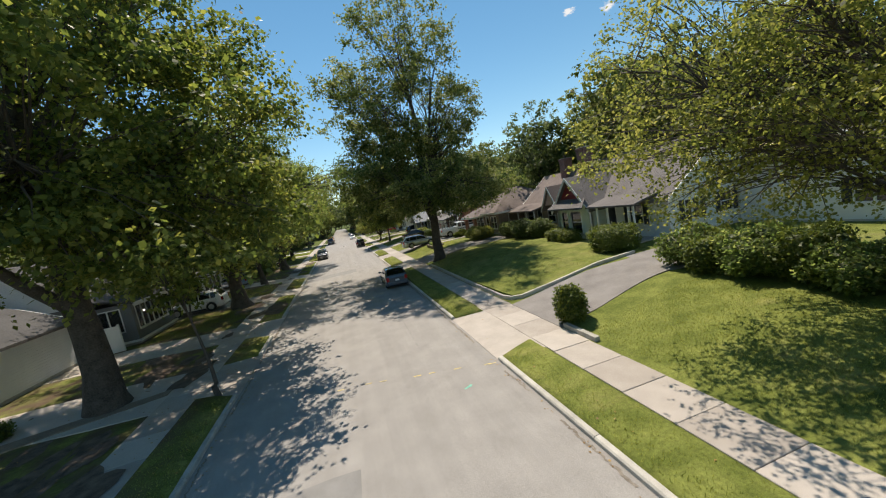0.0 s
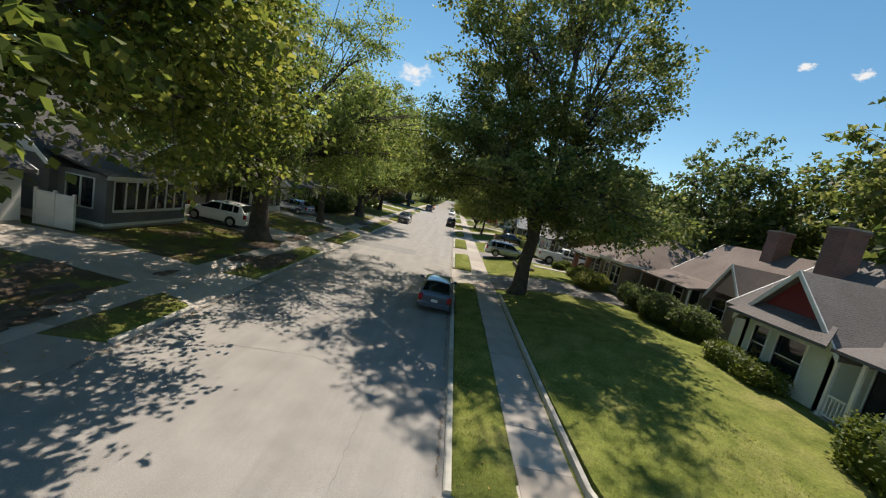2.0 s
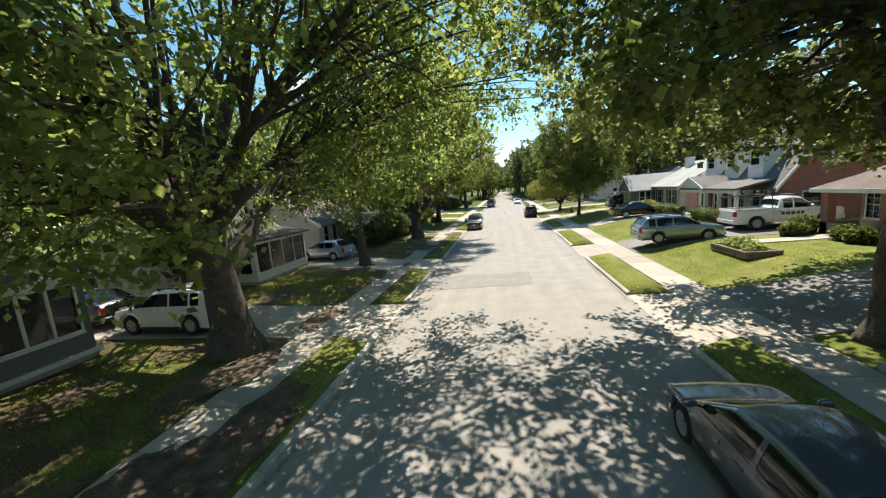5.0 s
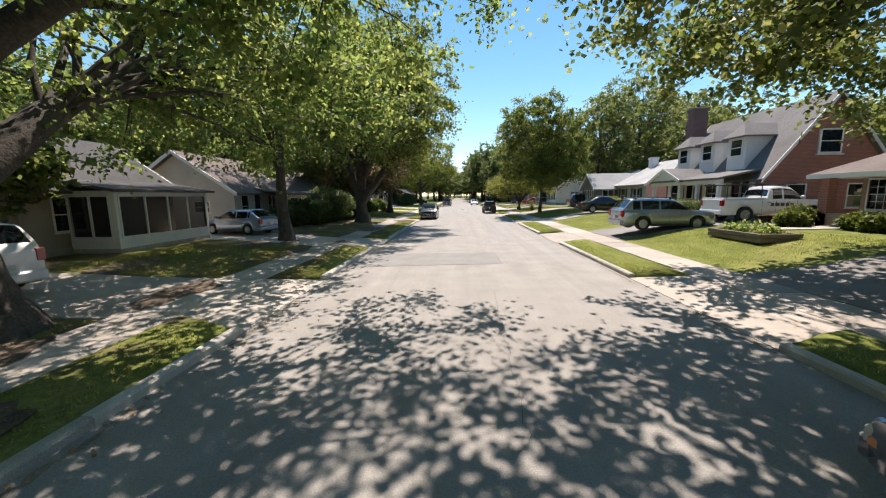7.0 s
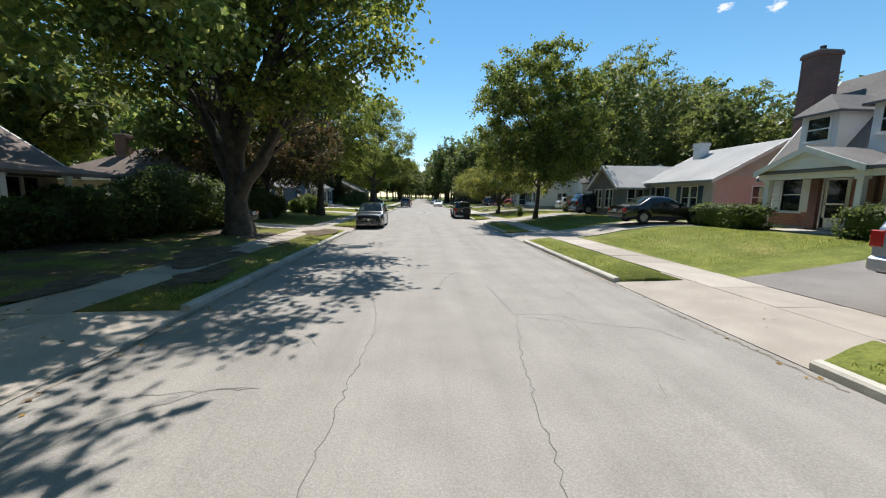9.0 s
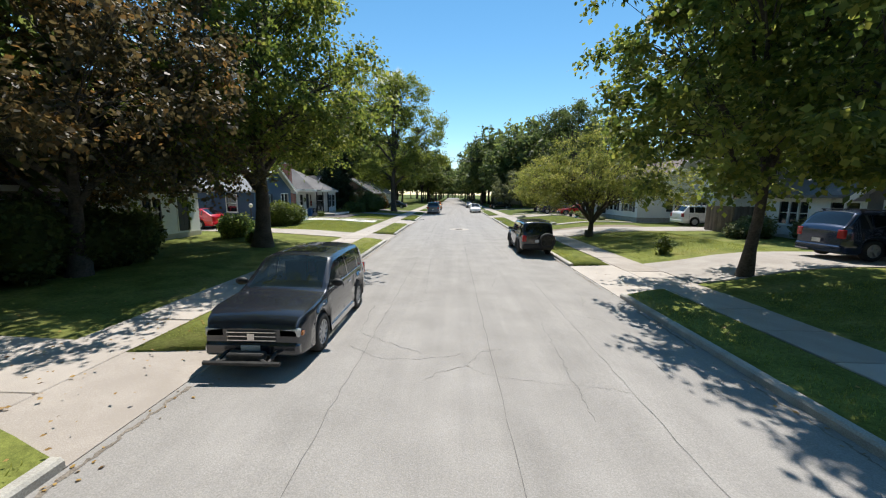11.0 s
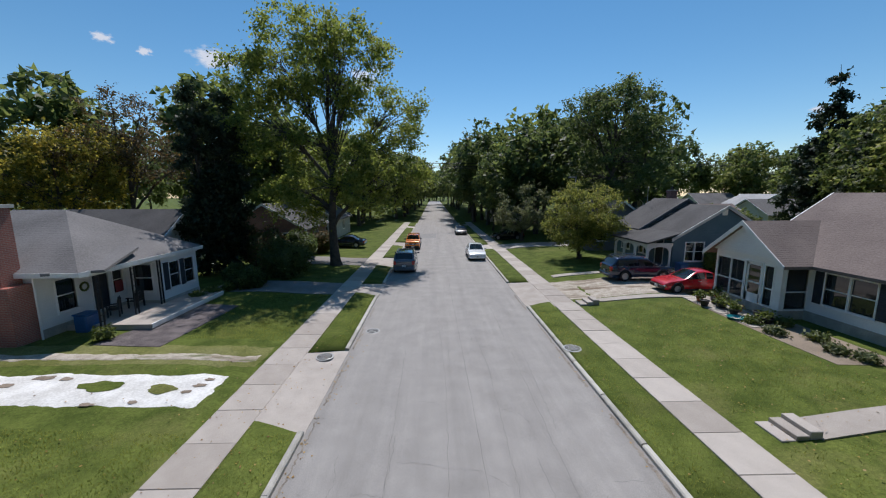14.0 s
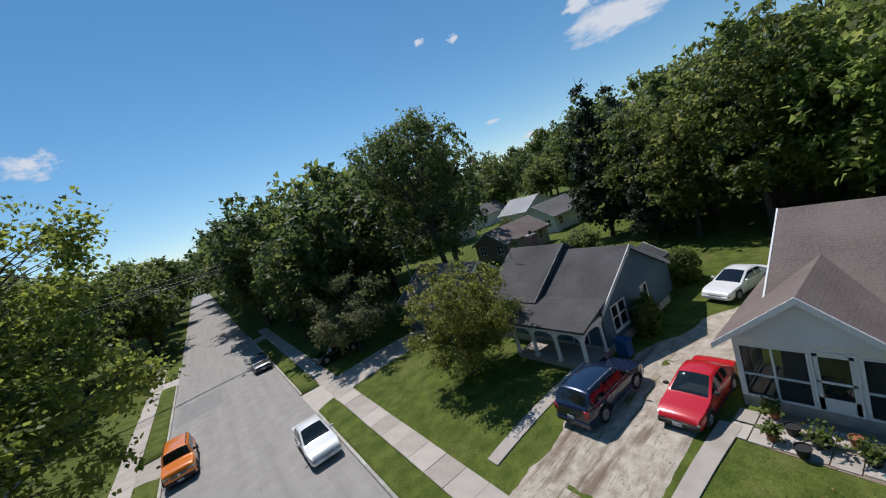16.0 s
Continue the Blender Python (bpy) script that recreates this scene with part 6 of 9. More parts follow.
part("porch_floor", box((16.85, 39.6, 0.5), (18.2, 44.9, 0.95)), CONCRETE, h)
hip_roof(h, 16.7, 19.5, 41.2, 44.9, 3.3, 4.2, ROOF_BROWN, 0.4, name="porch_roof")
for y in (41.5, 44.7):
    part("porch_pier", box((16.6, y - 0.22, 0.5), (17.0, y + 0.22, 3.2)), BRICK, h)
for i in range(3):
    part("step", box((16.6 - 0.3 * i, 39.7, 0.5), (16.9 - 0.3 * i, 41.3, 0.95 - 0.15 * i)), CONCRETE, h)

# red brick house with three dormers
h = house("house", 21, 54.0, "red brick cape cod house with three white dormers and a porch", 0.8)
plinth(h, 17.2, 24.2, 49.0, 59.0, 0.2, 1.0)
block_walls(h, 17.2, 24.2, 49.0, 59.0, 0.95, 3.7, BRICK,
            west=[(50.0, 51.4, 1.7, 3.2, "pair", W(shutter=WHITE)), (52.4, 53.8, 1.7, 3.2, "grid", W(shutter=WHITE)), (55.4, 56.35, 1.0, 3.2, "glass_door", {}), (57.3, 58.2, 1.7, 3.2, "sash", W(shutter=WHITE))],
            south=[(18.6, 19.6, 1.6, 2.9, "sash", {}), (22.0, 23.0, 1.6, 2.9, "sash", {})])
gable_roof(h, 17.2, 24.2, 49.0, 59.0, 3.7, 8.1, "y", ROOF_GREY, 0.35, BRICK)
gw = part("window", box((20.0, 48.94, 4.65), (21.3, 49.05, 6.05), bevel=0.01), WHITE, h)
part("pane", box((20.12, 48.925, 4.75), (21.18, 48.945, 5.32)), PANE, gw)
part("pane", box((20.12, 48.925, 5.38), (21.18, 48.945, 5.95)), PANE, gw)
part("sill", box((19.9, 48.88, 4.57), (21.4, 49.0, 4.65)), WHITE, gw)
DX = 17.35
for y in (51.55, 54.35, 57.1):
    d = part("dormer", fix(slab([(DX, y - 0.78, 6.05), (20.4, y - 0.78, 6.05), (20.4, y + 0.78, 6.05), (DX, y + 0.78, 6.05)], 2.1)), WHITE_SIDING, h)
    dw = part("dormer_window", ring(Vector((DX, y + 0.45, 0)), Vector((0, -1, 0)), Vector((-1, 0, 0)), 0.0, 0.9, 4.85, 5.8, 0.09, 0.04, 0.06), WHITE, d)
    part("pane", box((DX - 0.012, y - 0.45, 4.85), (DX - 0.004, y + 0.45, 5.8)), PANE, d)
    part("meeting_rail", box((DX - 0.035, y - 0.45, 5.3), (DX - 0.012, y + 0.45, 5.35)), WHITE, d)
    part("sill", box((DX - 0.1, y - 0.6, 4.70), (DX, y + 0.6, 4.76)), WHITE, d)
    bm = bmesh.new()
    for sg in (-1, 1):
        sheet([(DX - 0.3, y + sg * 1.0, 6.0), (20.9, y + sg * 1.0, 6.0), (20.9, y, 6.85), (DX + 0.35, y, 6.85)], 0.1, bm)
    sheet([(DX - 0.3, y - 1.0, 6.0), (DX - 0.3, y + 1.0, 6.0), (DX + 0.35, y, 6.85)], 0.1, bm)
    part("dormer_roof", fix(bm), ROOF_GREY, d)
part("porch_floor", box((15.2, 50.4, 0.4), (17.2, 57.0, 0.9)), CONCRETE, h)
part("step", box((14.75, 54.7, 0.4), (15.2, 56.6, 0.74)), CONCRETE, h)
shed_roof(h, [(14.9, 49.3, 3.4), (17.5, 49.3, 3.95), (17.5, 57.4, 3.95), (14.9, 57.4, 3.4)], ROOF_GREY)
gable_roof(h, 14.9, 17.3, 53.2, 57.2, 3.45, 4.3, "x", ROOF_GREY, 0.12, WHITE_SIDING, name="entry_roof")
part("porch_beam", box((15.05, 49.4, 3.05), (15.25, 57.3, 3.31)), WHITE, h)
for y in (49.6, 51.6, 53.4, 56.9):
    post(h, 15.15, y, 0.9 if y > 50.5 else 0.4, 3.05, 0.2)
for ya in (54.6, 56.6):
    part("brick_pier", box((17.0, ya - 0.18, 0.9), (17.2, ya + 0.18, 3.4)), BRICK_DARK, h)
chimney(h, 19.0, 20.15, 59.02, 59.9, 0.4, 9.5, BRICK_DARK)

# white house with a pink side
h = house("house", 21, 66, "white stucco house with blue shutters and a light grey roof", 0.8)
plinth(h, 17.4, 26, 62.8, 69.0, 0.2, 0.95)
block_walls(h, 17.4, 26, 62.8, 69.0, 0.9, 3.6, STUCCO, west=[(64.0, 65.4, 1.6, 3.0, "pair", W(shutter=SHUTTER_BLUE)), (67.2, 68.2, 1.6, 3.0, "sash", W(shutter=SHUTTER_BLUE))],
            south=[(20, 21.2, 1.7, 3.0, "sash", {})], mats={"south": PINK})
gable_roof(h, 17.4, 26, 62.8, 69.0, 3.6, 5.9, "y", ROOF_LIGHT, 0.4, STUCCO)
block_walls(h, 15.0, 19.5, 69.2, 73.6, 0.9, 3.3, GREY_SIDING, west=[(70.0, 71.1, 1.5, 2.9, "pair", {}), (71.8, 73.0, 1.5, 2.9, "pair", {})], south=[(15.8, 17.0, 1.5, 2.9, "pair", {})])
plinth(h, 15.0, 19.5, 69.2, 73.6, 0.2, 0.95)
gable_roof(h, 15.0, 21.5, 69.2, 73.6, 3.3, 4.9, "x", ROOF_LIGHT, 0.35, GREY_SIDING)
chimney(h, 20.4, 21.1, 68.0, 68.7, 3.5, 6.4, WHITE, False)

# small far white house and its neighbour, east side
h = house("house", 22, 80, "white cottage with a row of windows behind lawn shrubs", 0.7)
plinth(h, 19.5, 27, 77.2, 83.6, 0.2, 0.85)
block_walls(h, 19.5, 27, 77.2, 83.6, 0.8, 3.4, WHITE_SIDING, west=[(78.0, 79.4, 1.5, 2.8, "pair", {}), (80.6, 82.4, 1.5, 2.8, "triple", {})], south=[(21, 22.2, 1.5, 2.8, "pair", {})])
gable_roof(h, 19.5, 27, 77.2, 83.6, 3.4, 5.6, "y", ROOF_GREY, 0.4, WHITE_SIDING)
h = house("house", 24.5, 94.5, "pale blue-white two-storey house behind a wooden fence", 0.6)
plinth(h, 22.5, 29, 92.4, 99.0, 0.2, 0.85)
block_walls(h, 22.5, 29, 92.4, 99.0, 0.8, 4.6, WHITE_SIDING, west=[(93.4, 94.6, 1.5, 2.8, "pair", {}), (96.6, 97.8, 1.5, 2.8, "pair", {})], south=[(24, 24.8, 2.9, 4.0, "sash", {}), (27, 27.8, 1.5, 2.8, "sash", {})])
gable_roof(h, 22.5, 29, 92.4, 99.0, 4.6, 7.0, "x", ROOF_GREY, 0.4, WHITE_SIDING)

# white house with the screened porch
h = house("house", 20, 102, "white sided house with a screened porch and brown-grey roof", 0.45)
plinth(h, 17.3, 26.5, 95.2, 105.6, 0.1, 1.0)
block_walls(h, 17.3, 26.5, 95.2, 105.6, 0.95, 3.55, WHITE_SIDING, west=[(96.2, 98.0, 1.55, 3.0, "pair", W(shutter=SHUTTER)), (99.6, 101.6, 1.55, 3.0, "pair", W(shutter=SHUTTER))],
            north=[(20, 21.2, 1.6, 2.9, "sash", {}), (23.4, 24.4, 1.6, 2.9, "sash", {})], south=[(20, 21.4, 1.6, 2.9, "pair", {})])
gable_roof(h, 17.3, 26.5, 95.2, 105.6, 3.55, 6.7, "y", ROOF_BROWN, 0.4, WHITE_SIDING)
part("porch_floor", box((16.0, 102.4, 0.2), (18.4, 106.6, 0.95)), KERB, h)
wall(h, (16.0, 106.6), (0, -1), (-1, 0), 4.2, 0.95, 3.5, WHITE, [(0.2, 2.0, 1.05, 3.05, "screen", W(bays=2, rail=0.85)), (2.15, 3.1, 1.0, 3.1, "glass_door", {}), (3.3, 3.75, 1.05, 3.05, "screen", W(bays=1, rail=0.85))], 0.12, "porch_front")
wall(h, (18.4, 106.6), (-1, 0), (0, 1), 2.27, 0.95, 3.5, WHITE, [(0.15, 2.1, 1.05, 3.05, "screen", W(bays=2, rail=0.85))], 0.12, "porch_side")
wall(h, (16.13, 102.4), (1, 0), (0, -1), 1.27, 0.95, 3.5, WHITE, [(0.1, 1.15, 1.05, 3.05, "screen", W(bays=1, rail=0.85))], 0.12, "porch_side")
gable_roof(h, 15.8, 22.4, 102.2, 106.8, 3.5, 5.25, "x", ROOF_BROWN, 0.3, WHITE_SIDING, name="porch_roof")

# slate blue house with the front porch
h = house("house", 21, 117, "slate blue house with white trim and an open porch", 0.45)
plinth(h, 17.6, 25.2, 113.0, 121.8, 0.1, 0.95)
block_walls(h, 17.6, 25.2, 113.0, 121.8, 0.9, 3.5, SLATE_SIDING, west=[(114.2, 115.2, 1.0, 3.0, "door", W(door=SHUTTER)), (116.4, 117.6, 1.5, 2.9, "pair", {}), (119.2, 120.6, 1.5, 2.9, "pair", {})],
            south=[(18.6, 20.0, 1.5, 2.9, "pair", {}), (22.0, 22.7, 1.7, 2.8, "sash", {})])
gable_roof(h, 17.6, 25.2, 113.0, 117.0, 3.45, 5.75, "y", ROOF_DARK, 0.35, SLATE_SIDING, trim=PALE_TRIM)
gable_roof(h, 17.5, 25.3, 117.5, 121.8, 3.75, 6.2, "y", ROOF_DARK, 0.3, SLATE_SIDING, trim=SLATE_TRIM, name="upper_roof")
part("vent", box((21.2, 112.96, 5.0), (21.6, 113.0, 5.6)), WHITE, h)
shed_roof(h, [(15.4, 112.7, 2.95), (18.0, 112.7, 3.7), (18.0, 118.4, 3.7), (15.4, 118.4, 2.95)], ROOF_DARK)
part("porch_floor", box((15.6, 113.0, 0.2), (17.6, 118.2, 0.8)), CONCRETE, h)
part("porch_beam", box((15.6, 113.0, 2.62), (15.8, 118.2, 2.86)), WHITE, h)
part("porch_beam", box((15.8, 113.0, 2.62), (17.6, 113.2, 2.86)), WHITE, h)
for y in (113.15, 114.9, 116.6, 118.1):
    post(h, 15.7, y, 0.8, 2.62, 0.16)
post(h, 17.45, 113.12, 0.8, 2.62, 0.12)


def arch(parent, a, b, z0, z1, rise, t=0.1, n=10):
    """A white board with an arched lower edge between two posts."""
    bm = bmesh.new()
    a, b = Vector(a), Vector(b)
    side = Vector((-(b - a).y, (b - a).x)).normalized() * t / 2
    rings = []
    for i in range(n + 1):
        f = i / n
        p = a.lerp(b, f)
        lo = z0 + rise * math.sqrt(max(0.0, 1 - (2 * f - 1) ** 2))
        rings.append([bm.verts.new((*(p + k * side), z)) for k, z in ((-1, lo), (1, lo), (1, z1), (-1, z1))])
    for p, q in zip(rings, rings[1:]):
        for k in range(4):
            bm.faces.new((p[k], p[(k + 1) % 4], q[(k + 1) % 4], q[k]))
    bm.faces.new(rings[0])
    bm.faces.new(rings[-1][::-1])
    part("porch_arch", fix(bm), WHITE, parent)


for ya, yb in ((113.23, 114.82), (114.98, 116.52), (116.68, 118.02)):
    arch(h, (15.7, ya), (15.7, yb), 2.2, 2.616, 0.36)
arch(h, (15.78, 113.1), (17.39, 113.1), 2.2, 2.616, 0.36)
block_walls(h, 25.4, 27.2, 113.6, 116.4, 0.5, 3.3, SLATE_SIDING)
gable_roof(h, 25.4, 27.2, 113.6, 116.4, 3.3, 4.1, "x", ROOF_DARK, 0.2, SLATE_SIDING, name="rear_roof")
chimney(h, 21.6, 22.2, 120.0, 120.6, 5.0, 7.0, BRICK_DARK)
part("roof_vane", rod((20.0, 121.0, 5.8), (20.0, 121.0, 7.3), 0.03), STEEL, h)

# houses farther east
def simple_house(x, y, w, d, eave, ridge, axis, walls_, roof_, label, floor=0.5):
    h = house("house", x, y, label)
    z = gnd(x, y)
    block_walls(h, x - w / 2, x + w / 2, y - d / 2, y + d / 2, z - 0.1, z + eave, walls_,
                west=[(y - d / 2 + 1, y - d / 2 + 2.2, z + 1.1, z + 2.3, "pair", {}), (y + d / 2 - 2.2, y + d / 2 - 1, z + 1.1, z + 2.3, "pair", {})],
                south=[(x - w / 2 + 1, x - w / 2 + 2.0, z + 1.1, z + 2.3, "sash", {}), (x + w / 2 - 2.2, x + w / 2 - 1.2, z + 1.1, z + 2.3, "sash", {})],
                east=[(y - 0.6, y + 0.6, z + 1.1, z + 2.3, "pair", {})])
    gable_roof(h, x - w / 2, x + w / 2, y - d / 2, y + d / 2, z + eave, z + ridge, axis, roof_, 0.4, walls_)
    return h


simple_house(19.5, 129, 7, 8.5, 3.0, 5.4, "y", GREY_SIDING, ROOF_BROWN, "grey house half hidden by small trees")
simple_house(41, 142, 9, 7, 2.8, 4.6, "x", TAN, ROOF_BROWN, "low tan house with a brown roof among trees")
simple_house(56, 145, 10, 8, 3.0, 5.2, "x", WHITE_SIDING, ROOF_GREY, "distant white house with a grey roof among trees")
simple_house(66, 160, 10, 8, 3.4, 6.0, "y", WHITE_SIDING, ROOF_LIGHT, "distant white house with a pale gable among trees")
simple_house(74, 184, 11, 9, 3.4, 6.2, "x", WHITE_SIDING, ROOF_GREY, "far white house beyond the back gardens")
simple_house(55, 176, 9, 8, 3.0, 5.2, "x", STUCCO, ROOF_BROWN, "far pale house with a brown roof among trees")
simple_house(16, 172, 8, 9, 3.0, 5.4, "y", STUCCO, ROOF_GREY, "distant house by the street corner")

# ---- west side ----
h = house("house", -20, 17.5, "white sided house with a clean blank side wall")
plinth(h, -26.4, -16.2, 14.0, 24.4, 0.1, 0.5)
block_walls(h, -26.4, -16.2, 14.0, 24.4, 0.45, 3.1, WHITE_SIDING, south=[(-22, -20.8, 1.4, 2.7, "pair", {})])
gable_roof(h, -26.4, -16.2, 14.0, 24.4, 3.1, 5.6, "y", ROOF_DARK, 0.35, WHITE_SIDING)

h = house("house", -18, 29, "grey house with a long dark screened porch and white trim")
plinth(h, -24, -16.5, 25.8, 32.2, 0.1, 0.7)
block_walls(h, -24, -16.5, 25.8, 32.2, 0.65, 3.6, GREY_SIDING, east=[(27, 28.2, 1.4, 2.7, "pair", {}), (30, 30.9, 0.8, 2.9, "door", {})], south=[(-19.5, -18.3, 1.4, 2.7, "sash", {})])
gable_roof(h, -24, -16.5, 25.8, 32.2, 3.6, 6.9, "y", ROOF_DARK, 0.35, WHITE_SIDING)
part("porch_floor", box((-16.5, 26.2, 0.1), (-13.9, 31.8, 0.62)), KERB, h)
wall(h, (-13.9, 26.2), (0, 1), (1, 0), 5.6, 0.62, 3.15, GREY_SIDING, [(0.45, 5.3, 1.35, 2.85, "screen", W(bays=7))], 0.12, "porch_front")
wall(h, (-16.5, 26.2), (1, 0), (0, -1), 2.48, 0.62, 3.15, GREY_SIDING, [(0.5, 1.9, 1.35, 2.85, "screen", W(bays=2))], 0.12, "porch_side")
part("porch_sill", box((-13.92, 26.1, 0.5), (-13.78, 31.9, 0.64)), WHITE, h)
part("porch_sill", box((-13.92, 26.6, 1.22), (-13.80, 31.55, 1.30)), WHITE, h)
part("porch_sill", box((-16.4, 26.06, 0.5), (-13.92, 26.2, 0.64)), WHITE, h)
shed_roof(h, [(-16.8, 25.8, 4.0), (-13.5, 25.8, 3.2), (-13.5, 32.2, 3.2), (-16.8, 32.2, 4.0)], ROOF_DARK)
part("porch_fascia", box((-13.56, 25.8, 2.98), (-13.46, 32.2, 3.19)), WHITE, h)

h = house("house", -17, 43, "dark house with a white-framed glazed front porch")
plinth(h, -23, -16.0, 38.8, 46.2, 0.1, 0.6)
block_walls(h, -23, -16.0, 38.8, 46.2, 0.55, 3.2, TAN, east=[(40, 41.2, 1.3, 2.6, "pair", {})])
gable_roof(h, -23, -16.0, 38.8, 46.2, 3.2, 5.6, "y", ROOF_DARK, 0.4, TAN)
part("porch_floor", box((-16, 40.5, 0.05), (-13.9, 46.0, 0.5)), KERB, h)
wall(h, (-13.9, 40.5), (0, 1), (1, 0), 5.5, 0.5, 2.9, WHITE, [(0.2, 5.3, 1.0, 2.65, "screen", W(bays=4))], 0.12, "porch_front")
wall(h, (-16, 40.5), (1, 0), (0, -1), 1.98, 0.5, 2.9, WHITE, [(0.15, 1.8, 1.0, 2.65, "screen", W(bays=2))], 0.12, "porch_side")
shed_roof(h, [(-16.2, 40.2, 3.4), (-13.6, 40.2, 2.95), (-13.6, 46.3, 2.95), (-16.2, 46.3, 3.4)], ROOF_DARK)

h.location = h.location + Vector((-0.6, 0.5, 0))

h = house("house", -19, 53.4, "cream stucco bungalow with a gabled brown roof")
plinth(h, -23, -15.6, 50.8, 57.8, 0.1, 0.6)
block_walls(h, -23, -15.6, 50.8, 57.8, 0.55, 3.2, STUCCO, east=[(51.6, 52.4, 1.2, 2.7, "sash", {}), (53.2, 54.0, 0.7, 2.8, "door", W(door=SHUTTER)), (55.2, 57.0, 1.2, 2.7, "triple", {})],
            south=[(-18.4, -17.4, 1.6, 2.3, "sash", {}), (-21.4, -20.4, 1.6, 2.3, "sash", {})])
gable_roof(h, -23, -15.6, 50.8, 57.8, 3.2, 5.7, "y", ROOF_BROWN, 0.5, STUCCO)
shed_roof(h, [(-15.9, 53.4, 3.3), (-13.2, 53.4, 2.85), (-13.2, 58.2, 2.85), (-15.9, 58.2, 3.3)], ROOF_BROWN)
for y in (53.6, 55.8, 58.0):
    post(h, -13.4, y, 0.45, 2.78, 0.14)
part("porch_floor", box((-15.6, 53.4, 0.05), (-13.2, 58.2, 0.45)), CONCRETE, h)

h = house("house", -19, 69, "low hip-roofed house behind dark overgrown shrubs")
plinth(h, -24, -15.4, 66.4, 74.6, 0.1, 0.6)
block_walls(h, -24, -15.4, 66.4, 74.6, 0.55, 3.1, TAN, east=[(67.4, 68.8, 1.2, 2.6, "pair", {}), (70.6, 71.5, 0.7, 2.7, "door", {}), (72.4, 73.8, 1.2, 2.6, "pair", {})], south=[(-19, -17.8, 1.3, 2.5, "pair", {})])
hip_roof(h, -24, -15.4, 66.4, 74.6, 3.15, 5.7, ROOF_BROWN, 0.6)
chimney(h, -21.4, -20.7, 68.5, 69.2, 4.0, 6.2, BRICK_DARK)

h = house("house", -19, 79.4, "white house partly hidden behind a big maple")
plinth(h, -24, -16.4, 77.2, 82.2, 0.1, 0.6)
block_walls(h, -24, -16.4, 77.2, 82.2, 0.55, 3.3, WHITE_SIDING, east=[(78.0, 79.2, 1.2, 2.6, "pair", {}), (80.4, 81.3, 0.7, 2.7, "door", W(door=SHUTTER))])
gable_roof(h, -24, -16.4, 77.2, 82.2, 3.3, 5.6, "y", ROOF_DARK, 0.4, WHITE_SIDING)

h = house("house", -19.5, 91.5, "bright blue house with white trim and a side deck")
plinth(h, -25, -16.0, 88.0, 94.6, 0.1, 0.85)
block_walls(h, -25, -16.0, 88.0, 94.6, 0.8, 3.4, BLUE_SIDING, east=[(89.4, 90.5, 1.5, 2.8, "sash", W(shutter=SHUTTER)), (92.6, 93.9, 1.2, 2.9, "pair", {})],
            south=[(-18.2, -17.4, 1.5, 2.8, "sash", {}), (-22, -21, 1.5, 2.8, "sash", {})], mats={"south": BLUE_SIDING})
gable_roof(h, -25, -16.0, 88.0, 94.6, 3.4, 5.4, "x", ROOF_LIGHT, 0.45, BLUE_SIDING)
part("deck", box((-16.0, 92.4, 0.2), (-14.9, 94.6, 0.85)), WHITE, h)
railing(h, (-14.95, 92.4), (-14.95, 94.5), 0.85)
railing(h, (-15.9, 92.45), (-15.0, 92.45), 0.85)
railing(h, (-14.95, 94.7), (-14.95, 95.6), 0.45)
railing(h, (-15.9, 94.7), (-15.9, 95.6), 0.45)
for i in range(3):
    part("step", box((-15.9, 94.6 + 0.35 * i, 0.2), (-14.95, 94.95 + 0.35 * i, 0.72 - 0.17 * i)), WHITE, h)
for px, py in ((-14.95, 92.4), (-14.95, 94.55), (-15.9, 94.55), (-14.95, 95.65), (-15.9, 95.65), (-15.9, 92.45)):
    post(h, px, py, 0.25, 1.85 if py < 95 else 1.45, 0.1)

h = house("house", -19, 105, "white house with a hipped grey roof, brick chimney and porch")
plinth(h, -25, -18.4, 101.6, 109.4, 0.1, 0.75)
block_walls(h, -25, -18.4, 101.6, 109.4, 0.7, 3.35, WHITE_SIDING, east=[(102.4, 103.3, 1.3, 2.8, "sash", {}), (104.2, 105.1, 0.8, 2.9, "door", W(door=SHUTTER)), (105.4, 106.0, 1.4, 2.8, "sash", {})],
            south=[(-19.6, -18.9, 1.3, 2.8, "sash", {}), (-23.6, -22.6, 1.3, 2.8, "sash", {})], north=[(-22, -21, 1.4, 2.7, "sash", {})])
hip_roof(h, -27, -16.5, 101.6, 109.4, 3.4, 5.95, ROOF_GREY, 0.35)
block_walls(h, -18.4, -16.4, 106.2, 109.4, 0.7, 3.3, WHITE_SIDING, east=[(106.9, 107.7, 1.3, 2.8, "sash", W(shutter=SHUTTER)), (108.2, 109.0, 1.3, 2.8, "sash", {})], south=[(-17.9, -16.9, 1.3, 2.8, "sash", {})])
plinth(h, -18.4, -16.4, 106.2, 109.4, 0.1, 0.74)
shed_roof(h, [(-17.6, 101.1, 3.42), (-15.7, 102.0, 3.40), (-16.4, 104.9, 4.02), (-17.6, 104.9, 4.16)], ROOF_GREY)
part("porch_beam", box((-16.45, 101.7, 3.12), (-16.25, 109.3, 3.34)), WHITE, h)
part("porch_beam", box((-18.4, 101.7, 3.12), (-16.45, 101.9, 3.34)), WHITE, h)
part("blind", box((-18.36, 105.45, 1.42), (-18.34, 105.95, 2.05)), RED_SIDING, h)
part("porch_edge", box((-14.44, 102.6, 0.42), (-14.36, 108.6, 0.62)), WHITE, h)
part("downpipe", rod((-18.36, 101.5, 0.2), (-18.36, 101.5, 3.3), 0.04), WHITE, h)
